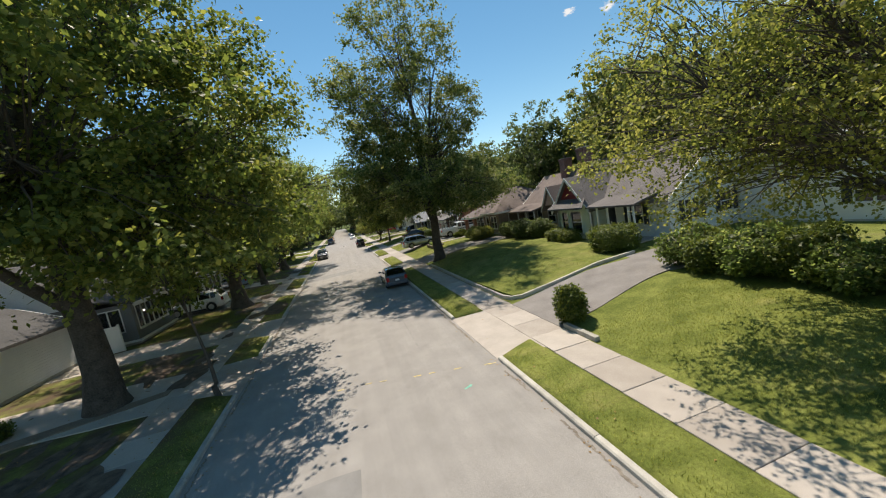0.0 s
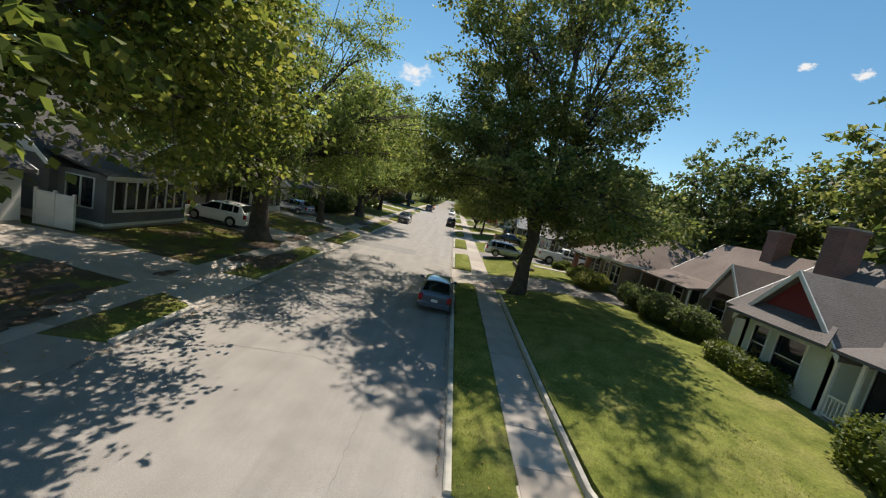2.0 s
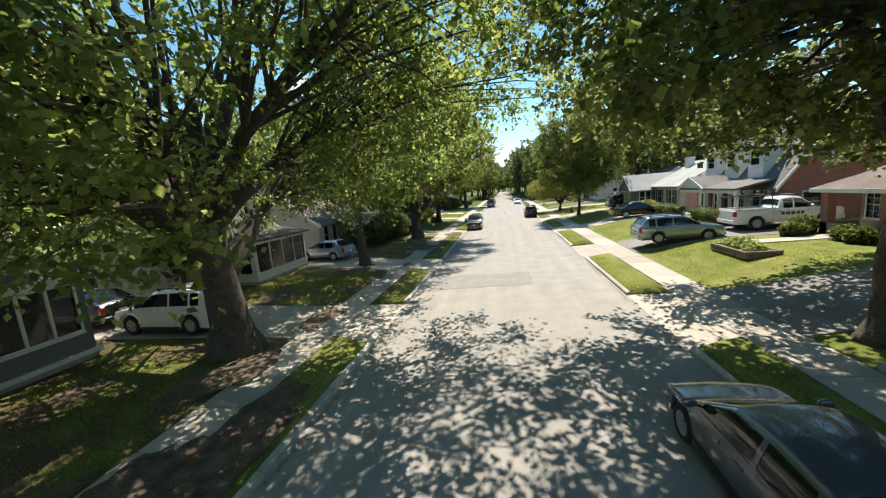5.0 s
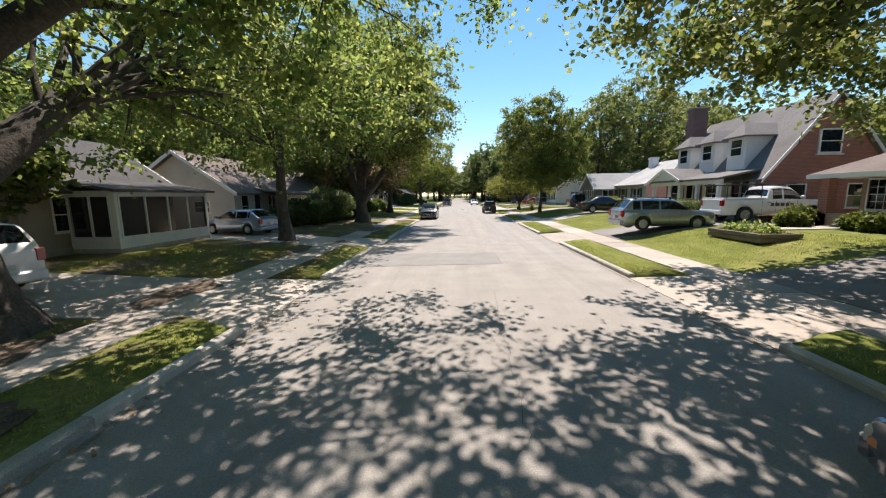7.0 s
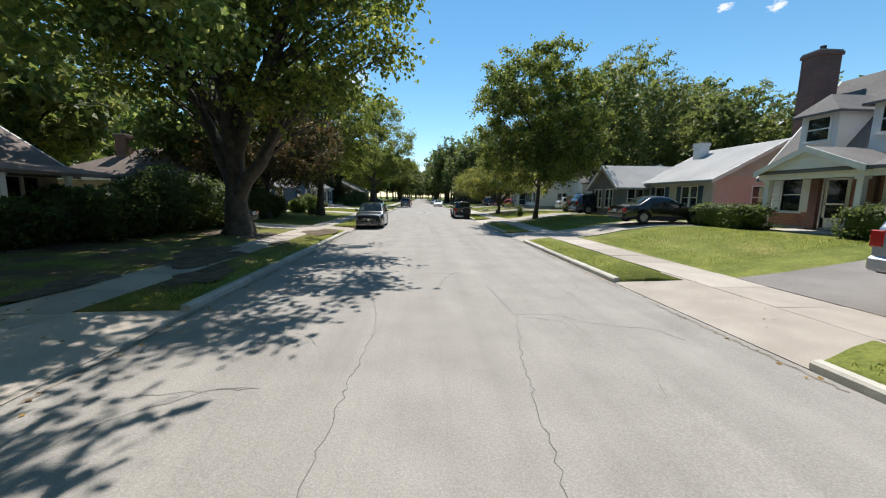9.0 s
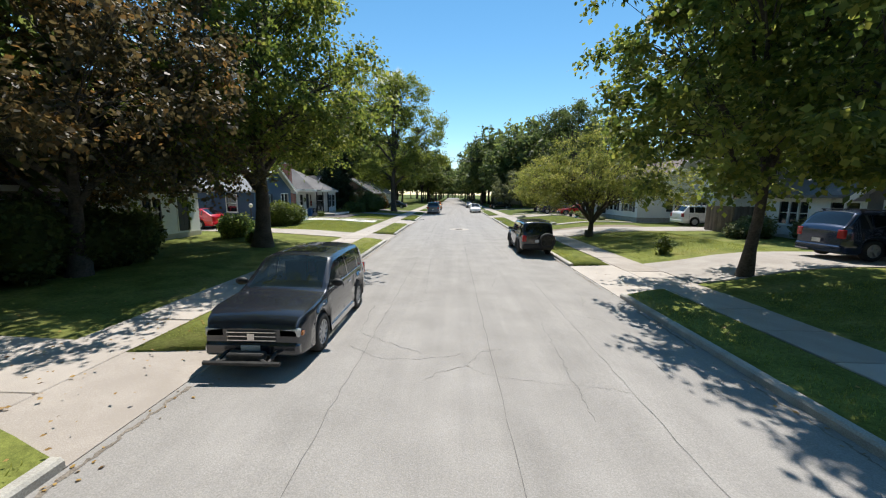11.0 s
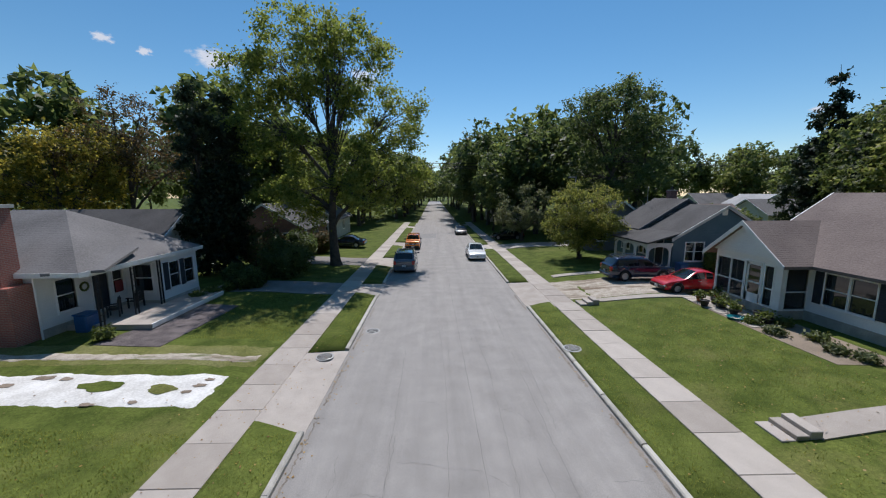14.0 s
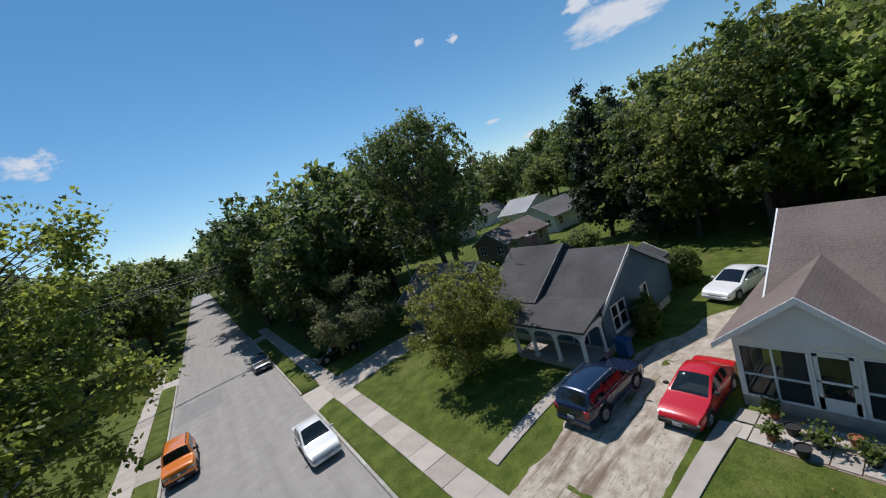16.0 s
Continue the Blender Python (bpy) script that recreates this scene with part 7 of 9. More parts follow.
part("porch_floor", box((-18.4, 102.6, 0.1), (-14.4, 106.2, 0.6)), CONCRETE, h)
part("porch_floor", box((-16.4, 106.2, 0.1), (-14.4, 108.6, 0.6)), CONCRETE, h)
for x, y in ((-16.3, 102.2), (-16.3, 104.2), (-16.3, 106.0)):
    bm = box((x - 0.03, y - 0.13, 0.6), (x + 0.03, y - 0.08, 3.2))
    box((x - 0.03, y + 0.08, 0.6), (x + 0.03, y + 0.13, 3.2), bm)
    for k in range(8):
        box((x - 0.015, y - 0.08, 0.9 + k * 0.3), (x + 0.015, y + 0.08, 0.93 + k * 0.3), bm)
    part("iron_post", bm, BLACK, h)
part("chimney", fix(box((-19.9, 100.6, 0.2), (-18.5, 101.6, 2.9), box((-19.55, 100.75, 2.9), (-18.85, 101.55, 6.2)))), BRICK, h)
part("chimney_cap", box((-19.65, 100.65, 6.2), (-18.75, 101.65, 6.35)), KERB, h)

h = house("house", -26, 114.5, "long white house with a dark roof behind the conifers")
plinth(h, -33, -20.6, 111.2, 118.4, 0.1, 0.6)
block_walls(h, -33, -20.6, 111.2, 118.4, 0.55, 3.2, WHITE_SIDING, east=[(112.4, 113.4, 1.5, 2.7, "sash", {}), (115.6, 116.6, 1.5, 2.7, "sash", {})], south=[(-23, -22, 1.5, 2.7, "sash", {}), (-28, -27, 1.5, 2.7, "sash", {})])
gable_roof(h, -33, -20.6, 111.2, 118.4, 3.2, 5.6, "x", ROOF_DARK, 0.4, WHITE_SIDING)
simple_house(-18.5, 128, 8, 8, 3.0, 5.4, "y", BRICK_DARK, ROOF_DARK, "dark brick house with a brown roof under trees")
simple_house(-19, 143, 8, 9, 3.0, 5.4, "y", STUCCO, ROOF_GREY, "pale house half hidden by street trees")
simple_house(-34, 92, 8, 8, 3.0, 5.2, "x", WHITE_SIDING, ROOF_GREY, "white house seen across back gardens")

# ---- vehicles ----
def wheel_mesh(r, w, spokes):
    """Tyre and rim meshes about the x axis, outer face towards +x."""
    turn = Matrix.Rotation(radians(90), 4, "Y")
    ty = lathe([(r * 0.66, -w / 2), (r * 0.9, -w / 2), (r, -w * 0.36), (r, w * 0.36), (r * 0.9, w / 2), (r * 0.66, w / 2), (r * 0.62, w * 0.40), (r * 0.62, -w * 0.40), (r * 0.66, -w / 2)], 32, m=turn, caps=False)
    rim = lathe([(r * 0.67, -w * 0.1), (r * 0.67, w * 0.46), (r * 0.6, w * 0.46), (r * 0.56, w * 0.12), (0.02, w * 0.10)], 24, m=turn)
    for i in range(spokes):
        m = Matrix.Rotation(2 * math.pi * i / spokes, 4, "X")
        box((w * 0.16, -r * 0.075, 0.0), (w * 0.42, r * 0.075, r * 0.63), rim, m=m)
    bmesh.ops.create_cone(rim, cap_ends=True, segments=12, radius1=r * 0.16, radius2=r * 0.12, depth=w * 0.36, matrix=Matrix.Translation((w * 0.28, 0, 0)) @ turn)
    return ty, rim


def lerp(pts, y):
    return float(np.interp(y, [p[0] for p in pts], [p[1] for p in pts]))


def car(name, x, y, heading, label, colour, length=4.6, width=1.8, height=1.5, wb=2.7, kind="sedan", wheel_r=0.33, sill=0.24, spokes=5, rails=False, trim=None, windows=None, group="parked cars",
        rim=None, z=None, clearance=0.0, roof_colour=None, tow_bar=False, spare=False, sunroof=False, clad=None, rack=False, decal=False, windows_side=None):
    """A parked vehicle, heading: 0 faces +y, 90 faces -x, 180 faces -y, 270 faces +x."""
    t = thing(name, (x, y, gnd(x, y) + 0.033 if z is None else z), label, "car" if kind != "pickup" else "pickup truck", group, rz=heading)
    win = windows or CAR_GLASS
    L, w, H = length / 2, width / 2, height
    sill += clearance
    yf, yr = wb / 2 + (L - wb / 2) * 0.06, -wb / 2 + (L - wb / 2) * 0.06
    belt = H * 0.63 + clearance * 0.3
    shapes = {
        "sedan": dict(deck=[(-L, belt * 0.80), (-L + 0.12, belt * 1.0), (-L * 0.62, belt * 1.02), (L * 0.36, belt), (L * 0.8, belt * 0.86), (L - 0.06, belt * 0.72), (L, belt * 0.58)],
                      cab=(-L * 0.70, -L * 0.36, L * 0.05, L * 0.42)),
        "hatch": dict(deck=[(-L, belt * 0.9), (-L + 0.06, belt * 1.04), (-L * 0.8, belt * 1.04), (L * 0.4, belt), (L * 0.82, belt * 0.86), (L - 0.06, belt * 0.74), (L, belt * 0.6)],
                      cab=(-L + 0.10, -L * 0.62, L * 0.08, L * 0.52)),
        "suv": dict(deck=[(-L, belt * 0.92), (-L + 0.05, belt * 1.02), (-L * 0.8, belt * 1.02), (L * 0.38, belt), (L * 0.84, belt * 0.92), (L - 0.07, belt * 0.82), (L, belt * 0.66)],
                    cab=(-L + 0.08, -L * 0.80, L * 0.12, L * 0.45)),
        "van": dict(deck=[(-L, belt * 0.92), (-L + 0.05, belt * 1.02), (-L * 0.8, belt * 1.02), (L * 0.5, belt), (L * 0.86, belt * 0.84), (L - 0.06, belt * 0.72), (L, belt * 0.6)],
                    cab=(-L + 0.08, -L * 0.82, L * 0.2, L * 0.62)),
        "boxy": dict(deck=[(-L, belt * 0.98), (-L + 0.04, belt * 1.02), (-L * 0.8, belt * 1.02), (L * 0.34, belt), (L * 0.9, belt * 0.97), (L - 0.05, belt * 0.9), (L, belt * 0.72)],
                     cab=(-L + 0.06, -L * 0.88, L * 0.18, L * 0.36)),
        "pickup": dict(deck=[(-L, belt * 0.98), (-L + 0.04, belt), (-L * 0.26, belt), (L * 0.42, belt), (L * 0.88, belt * 0.95), (L - 0.06, belt * 0.86), (L, belt * 0.66)],
                       cab=(-L * 0.20, -L * 0.14, L * 0.22, L * 0.46)),
    }[kind]
    deck, (c0, c1, c2, c3) = shapes["deck"], shapes["cab"]
    # one smooth shell along the length: sills with wheel arches, flanks, glasshouse and roof, then parted into panels
    ar = wheel_r * 1.18
    fine = np.linspace(-L, L, 400)
    mid_y = np.array([c0 - 0.02, c0, c1, (c1 + c2) / 2, c2, c3, c3 + 0.02])
    mid_z = np.array([0, 0, H - lerp(deck, c1) - 0.03, H - lerp(deck, (c1 + c2) / 2), H - lerp(deck, c2) - 0.04, 0, 0])
    rise = np.interp(fine, mid_y, mid_z, left=0, right=0)
    k = max(3, int((0.10 if kind == "boxy" else 0.22) / (2 * L / 400)) | 1)
    rise = np.convolve(np.pad(rise, k // 2, mode="edge"), np.ones(k) / k, mode="valid")
    full = H - belt
    wr = w * (0.74 if kind in ("sedan", "hatch") else 0.80)
    pil = [0.50] if kind in ("sedan", "pickup") else [0.30, 0.62]
    g0 = c0 + (c1 - c0) * (0.75 if kind in ("sedan", "hatch") else 0.9) + 0.10
    g1 = c3 - 0.10
    cuts = [c0 + (c2 + 0.35 - c0) * f for f in pil]
    if kind == "sedan":
        cuts = [c1 + (c2 - c1) * 0.42]
    st = {-L, -L + 0.03, -L + 0.1, -L + 0.22, L, L - 0.03, L - 0.1, L - 0.22, g0, g1, *np.linspace(-L + 0.3, L - 0.3, 15), *np.linspace(c0, c1, 7), *np.linspace(c2, c3, 9),
          *[c + d for c in cuts for d in (-0.045, 0.045)], *[c + ar * q for c in (yf, yr) for q in (-1.001, -1, -0.92, -0.7, -0.35, 0, 0.35, 0.7, 0.92, 1, 1.001)]}
    st = sorted(v for v in st if -L <= v <= L)
    st = [v for i, v in enumerate(st) if i == 0 or v - st[i - 1] > 0.0004]
    sidef, topu = (0.05, 0.35, 0.65, 0.88), (0.97, 0.88, 0.6, 0.3, 0.0)
    P = []
    for s in st:
        lo = sill + (0.10 if abs(s) > L - 0.1 else 0)
        for c in (yf, yr):
            if abs(s - c) <= ar:
                lo = max(lo, wheel_r * 0.98 + math.sqrt(max(ar * ar - (s - c) ** 2, 0)))
        dz, hg = lerp(deck, s), float(np.interp(s, fine, rise))
        end = max(0.0, (abs(s) - (L - 0.55)) / 0.55)
        ww = w * (1 - 0.15 * end ** 2)
        lo = min(lo, dz - 0.14)
        mid = lo + (dz - lo) * 0.52
        hb = ww * 0.945
        hr = hb - (hb - min(wr, hb)) * min(1.0, hg / full)
        row = [(ww * 0.93, lo), (ww * 0.985, lo + 0.04), (ww, mid), (ww * 0.992, dz - 0.16), (ww * 0.972, dz - 0.05), (hb, dz)]
        row += [(hb - (hb - hr) * f ** 1.25, dz + hg * f * 0.93) for f in sidef]
        row += [(hr * u * 0.985, dz + hg * (0.93 + 0.07 * (1 - u ** 4)) + 0.035 * (1 - u * u)) for u in topu]
        P.append([Vector((px, s, pz)) for px, pz in row] + [Vector((-px, s, pz)) for px, pz in row[:-1]][::-1])
    n = len(P[0])
    half = (n - 1) // 2
    sets = collections.defaultdict(list)
    for j in range(len(st) - 1):
        ym = (st[j] + st[j + 1]) / 2
        hg = float(np.interp(ym, fine, rise))
        for i in range(n - 1):
            r_ = i if i < half else n - 2 - i
            key = "body"
            if 6 <= r_ <= 8 and g0 < ym < g1 and hg > 0.12 and all(abs(ym - c) > 0.045 for c in cuts):
                key = "side_window", i < half, sum(ym > c for c in cuts)
            elif r_ >= 11 and c2 + 0.02 < ym < c3 - 0.03:
                key = "windscreen"
            elif r_ >= 11 and c0 + (0.04 if c1 - c0 < 0.5 else 0.10) < ym < c1 - 0.03 and hg > 0.10:
                key = "rear_window"
            elif r_ >= 9 and c1 - 0.03 <= ym <= c2 + 0.02:
                key = "roof"
            sets[key].append((i, j))

    def shell(name_, quads, material, parent_, sunk=0.0):
        bm_, made = bmesh.new(), {}
        core = Vector((0, 0, belt * 0.9))

        def at(i, j):
            if (i, j) not in made:
                v = P[j][i]
                d = Vector((v.x, 0, v.z - core.z))
                made[i, j] = bm_.verts.new(v - d.normalized() * sunk if sunk and d.length > 0.01 else v)
            return made[i, j]

        for i, j in quads:
            bm_.faces.new((at(i, j), at(i, j + 1), at(i + 1, j + 1), at(i + 1, j)))
        if name_ == "body":
            for j, flip in ((0, 1), (len(st) - 1, 0)):
                r = [at(i, j) for i in range(n)]
                bm_.faces.new(r if flip else r[::-1])
        bmesh.ops.recalc_face_normals(bm_, faces=bm_.faces)
        ob = part(name_, bm_, material, parent_, local=True, smooth=True)
        if name_ == "body":
            for p in ob.data.polygons:
                p.use_smooth = abs(p.normal.y) < 0.9
        return ob

    body = shell("body", sets["body"], colour, t)
    roof = shell("roof", sets["roof"], roof_colour or colour, t)
    for key, quads in sets.items():
        if key in ("body", "roof"):
            continue
        nm_ = key if isinstance(key, str) else key[0]
        shell(nm_, quads, win if nm_ == "windscreen" else (windows_side or CAR_GLASS), body, 0.006)
    for s in (-1, 1) if trim is CHROME else ():
        # bright strip under the side windows
        ys = np.linspace(g0, g1, 12)
        vv, ff = tubes([(np.array([(s * w * 0.952, v, lerp(deck, v) + 0.012) for v in ys]), np.full(12, 0.011))], 5)
        part("window_trim", mesh_np("window_trim", vv, ff, CHROME), None, body, local=True)
    part("underbody", box((-w * 0.84, -L + 0.15, sill - 0.02), (w * 0.84, L - 0.15, belt * 0.62)), BLACK, t, local=True)
    if clad is not None:
        for s in (-1, 1):
            for c in (yf, yr):
                an = np.linspace(-0.12, math.pi + 0.12, 13)
                q_ = np.stack([np.full(13, s * (w - 0.01)), c + np.cos(an) * (ar + 0.02), wheel_r * 0.98 + np.sin(an) * (ar + 0.02)], 1)
                vv, ff = tubes([(q_, np.full(13, 0.05))], 6)
                part("wheel_arch", mesh_np("wheel_arch", vv, ff, clad, True), None, body, local=True)
    # seats and dashboard seen through the glass
    bm = box((-w * 0.7, c2 - 0.2, belt * 0.6), (w * 0.7, c3 - 0.25, belt - 0.02))
    for sx in (-0.38, 0.38):
        box((sx - 0.24, c2 - 0.85, belt * 0.5), (sx + 0.24, c2 - 0.7, belt + 0.32), bm)
    part("seat", bm, SEAT, t, local=True)
    # bumpers, lamps, grille, plates
    cl = clad or colour
    part("front_bumper", box((-w * 0.88, L - 0.18, sill + 0.02), (w * 0.88, L + 0.05, sill + 0.26), bevel=0.05), cl, t, local=True)
    part("rear_bumper", box((-w * 0.90, -L - 0.06, sill + 0.03), (w * 0.90, -L + 0.18, sill + 0.30), bevel=0.05), cl, t, local=True)
    zf = lerp(deck, L - 0.04)
    gr = part("grille", box((-w * 0.46, L - 0.05, zf - 0.30), (w * 0.46, L + 0.012, zf - 0.08), bevel=0.02), BLACK, t, local=True)
    for k in range(3):
        part("grille_bar", box((-w * 0.45, L + 0.01, zf - 0.27 + k * 0.07), (w * 0.45, L + 0.025, zf - 0.255 + k * 0.07)), CHROME, gr, local=True)
    part("badge", box((-0.06, L + 0.02, zf - 0.25), (0.06, L + 0.035, zf - 0.14)), CHROME, gr, local=True)
    for s in (-1, 1):
        a = (s * w * 0.50, L - 0.22, zf - 0.22)
        b = (s * w * 0.885, L + 0.0, zf - 0.05)
        lo_, hi_ = [tuple(f(p, q) for p, q in zip(a, b)) for f in (min, max)]
        hl = part("headlight", box(lo_, hi_, bevel=0.03), HEAD, t, local=True)
        part("indicator", box((s * w * 0.875 - 0.04, L - 0.19, zf - 0.20), (s * w * 0.875 + 0.04, L - 0.08, zf - 0.12), bevel=0.01), AMBER, hl, local=True)
        zt = lerp(deck, -L + 0.06)
        tall = kind in ("suv", "van", "boxy", "pickup", "hatch")
        part("tail_light", box((s * w * 0.80 - 0.11, -L - 0.015, zt - (0.34 if tall else 0.22)), (s * w * 0.80 + 0.11, -L + 0.13, zt - 0.03), bevel=0.02), TAIL, t, local=True)
        bm = bmesh.new()
        bmesh.ops.create_icosphere(bm, subdivisions=2, radius=1, matrix=Matrix.Translation((s * (w * 0.96 + 0.12), c3 - 0.27, belt + 0.115)) @ Matrix.Rotation(radians(s * 12), 4, "Z") @ Matrix.Diagonal((0.125, 0.075, 0.082, 1)))
        for v in bm.verts:
            v.co.y = max(v.co.y, c3 - 0.31)
        m_ = part("mirror", bm, colour if clad is None and kind != "suv" else BLACK, t, local=True, smooth=True)
        part("mirror_arm", rod((s * w * 0.93, c3 - 0.25, belt + 0.05), (s * (w * 0.96 + 0.06), c3 - 0.27, belt + 0.08), 0.022, n=6), BLACK, m_, local=True)
        for dy in ((c1 + c2) / 2 + 0.25, (c1 + c2) / 2 - 0.75):
            part("door_handle", box((s * w * 0.985 - 0.02, dy, belt * 0.86), (s * w * 0.985 + 0.025, dy + 0.2, belt * 0.86 + 0.035)), CHROME if trim else colour, t, local=True)
        for dy in ((c1 + c2) / 2 + 0.5 + 0.3, (c1 + c2) / 2 - 0.28, (c1 + c2) / 2 - 1.0):
            part("door_gap", box((s * w * 0.99 - 0.004, dy - 0.006, sill + 0.18), (s * w * 0.99 + 0.008, dy + 0.006, belt - 0.08)), BLACK, t, local=True)
        part("side_sill", box((s * w * 0.96 - 0.03, yr + ar + 0.03, sill - 0.03), (s * w * 0.96 + 0.03, yf - ar - 0.03, sill + 0.08)), trim or BLACK, t, local=True)
    part("number_plate", box((-0.16, -L - 0.075, sill + 0.36), (0.16, -L - 0.062, sill + 0.50)), PLATE, t, local=True) if kind != "pickup" else None
    part("front_plate", box((-0.16, L + 0.05, sill + 0.08), (0.16, L + 0.062, sill + 0.22)), PLATE, t, local=True)
    # wheels
    ty, ri = wheel_mesh(wheel_r, 0.22 if kind != "pickup" else 0.27, spokes)
    tym, rim_m = bpy.data.meshes.new("tyre"), bpy.data.meshes.new("rim")
    fix(ty).to_mesh(tym), fix(ri).to_mesh(rim_m)
    ty.free(), ri.free()
    tym.materials.append(RUBBER), rim_m.materials.append(rim or ALLOY)
    tym.polygons.foreach_set("use_smooth", [True] * len(tym.polygons))
    for s in (-1, 1):
        for yy_ in (yf, yr):
            wn_ = part("wheel", tym, None, t, local=True)
            wn_.matrix_basis = Matrix.Translation((s * (w - 0.12), yy_, wheel_r)) @ Matrix.Rotation(radians(0 if s > 0 else 180), 4, "Z")
            part("rim", rim_m, None, wn_, local=True)
    if rails:
        for s in (-1, 1):
            bm = rod((s * wr * 0.88, c1 + 0.15, H + 0.035), (s * wr * 0.88, c2 - 0.1, H + 0.035), 0.022, n=6)
            for f in (0.05, 0.5, 0.95):
                yq = c1 + 0.15 + (c2 - c1 - 0.25) * f
                box((s * wr * 0.88 - 0.02, yq - 0.04, H - 0.06), (s * wr * 0.88 + 0.02, yq + 0.04, H + 0.05), bm)
            part("roof_rail", bm, trim or BLACK, roof, local=True)
        if rack:
            for f in np.linspace(0.15, 0.85, 5):
                yq = c1 + (c2 - c1) * f
                part("rack_bar", box((-wr * 0.86, yq - 0.02, H + 0.03), (wr * 0.86, yq + 0.02, H + 0.05)), BLACK, roof, local=True)
    if sunroof:
        pane = [(i, j) for i, j in sets["roof"] if (i if i < half else n - 2 - i) >= 12 and c2 - 0.85 < (st[j] + st[j + 1]) / 2 < c2 - 0.22]
        shell("sunroof", pane, CAR_GLASS, roof, -0.006)
        for xa, xb in ((0.05, 0.62), (-0.55, 0.0)):
            z0 = lerp(deck, c3) + 0.035
            part("wiper", rod((xa, c3 - 0.02, z0), (xb, c3 - 0.06, z0 + 0.03), 0.012, 0.008, 6), BLACK, body, local=True)
    if tow_bar:
        bm = rod((-0.42, L + 0.02, sill + 0.10), (-0.42, L + 0.34, sill + 0.04), 0.03, n=6)
        rod((0.42, L + 0.02, sill + 0.10), (0.42, L + 0.34, sill + 0.04), 0.03, n=6, bm=bm)
        rod((-0.62, L + 0.34, sill + 0.04), (0.62, L + 0.34, sill + 0.04), 0.04, n=6, bm=bm)
        rod((-0.42, L + 0.34, sill + 0.04), (0.0, L + 0.12, sill + 0.12), 0.03, n=6, bm=bm)
        rod((0.42, L + 0.34, sill + 0.04), (0.0, L + 0.12, sill + 0.12), 0.03, n=6, bm=bm)
        box((-0.30, L + 0.10, sill + 0.0), (0.30, L + 0.26, sill + 0.16), bm, 0.02)
        part("tow_bar", bm, IRON, t, "black folding tow bar", local=True)
    if spare:
        sp = part("spare_wheel", tym, None, t, local=True)
        sp.matrix_basis = Matrix.Translation((0.40, -L - 0.17, belt * 0.76)) @ Matrix.Rotation(radians(-90), 4, "Z") @ Matrix.Diagonal((1.15, 1.0, 1.0, 1))
        part("rim", rim_m, None, sp, local=True)
        part("spare_carrier", box((0.15, -L - 0.14, sill + 0.1), (0.7, -L - 0.05, sill + 0.22)), BLACK, t, local=True)
    if kind == "pickup":
        bm = bmesh.new()
        zb_ = belt + 0.005
        for a, b in (((-w * 0.93, -L + 0.06), (-w * 0.80, -L * 0.22)), ((w * 0.80, -L + 0.06), (w * 0.93, -L * 0.22)), ((-w * 0.8, -L + 0.06), (w * 0.8, -L + 0.14))):
            box((*a, zb_), (*b, zb_ + 0.10), bm, 0.02)
        part("bed_rail", bm, colour, t, local=True)
        part("bed_floor", box((-w * 0.79, -L + 0.15, zb_ + 0.03), (w * 0.79, -L * 0.24, zb_ + 0.045)), BLACK, t, local=True)
        bm = bmesh.new()
        for s in (-1, 1):
            for yq in (-L + 0.25, -L * 0.3):
                rod((s * w * 0.85, yq, zb_ + 0.05), (s * w * 0.85, yq, H + 0.1), 0.025, n=6, bm=bm)
            rod((s * w * 0.85, -L + 0.1, H + 0.1), (s * w * 0.85, L * 0.3, H + 0.1), 0.028, n=6, bm=bm)
        for yq in (-L + 0.25, -L * 0.3, L * 0.1):
            rod((-w * 0.85, yq, H + 0.1), (w * 0.85, yq, H + 0.1), 0.025, n=6, bm=bm)
        part("ladder_rack", bm, BLACK, t, "black steel ladder rack", local=True)
    if decal:
        for k, (ya, yb2) in enumerate(((-0.55, -0.38), (-0.32, -0.10), (-0.04, 0.16), (0.22, 0.40), (0.46, 0.62))):
            for s in (-1, 1):
                part("lettering", box((s * w * 1.0 - 0.004, ya + 0.1, belt * 0.70), (s * w * 1.0 + 0.006, yb2 + 0.1, belt * 0.84)), SIGN_INK, t, local=True)
    return t


SEAT = mat("grey_seat_cloth", (0.09, 0.09, 0.095), (0.16, 0.16, 0.17), rough=0.9, scale=4, fine=90, bump=0.1)
P_CHAR = paint("charcoal_paint", (0.014, 0.018, 0.027), 0.15)
P_BLACK = paint("black_paint", (0.007, 0.007, 0.008), 0.1)
P_SILVER = paint("silver_paint", (0.28, 0.31, 0.35), 0.6)
P_WHITE = paint("white_car_paint", (0.72, 0.72, 0.71), 0.0)
P_RED = paint("red_car_paint", (0.52, 0.012, 0.02), 0.05)
P_BLUE = paint("dark_blue_paint", (0.010, 0.022, 0.06), 0.4)
P_ORANGE = paint("orange_paint", (0.75, 0.20, 0.01), 0.05)
P_GREY = paint("grey_blue_paint", (0.10, 0.115, 0.14), 0.5)
P_LBLUE = paint("pale_blue_paint", (0.25, 0.33, 0.45), 0.5)
car("parked_car", 3.66, 27.4, 0, "dark grey hatchback parked at the kerb", P_GREY, 4.4, 1.76, 1.45, 2.6, "hatch", rim=ALLOY, z=0.015)
car("parked_car", -3.76, 67.5, 180, "charcoal compact suv with a tow bar on its front", P_CHAR, 4.5, 1.82, 1.68, 2.62, "suv", 0.36, rails=False, tow_bar=True, sunroof=True, windows=CAR_CLEAR, windows_side=CAR_CLEAR, trim=CHROME, spokes=10, z=0.015)
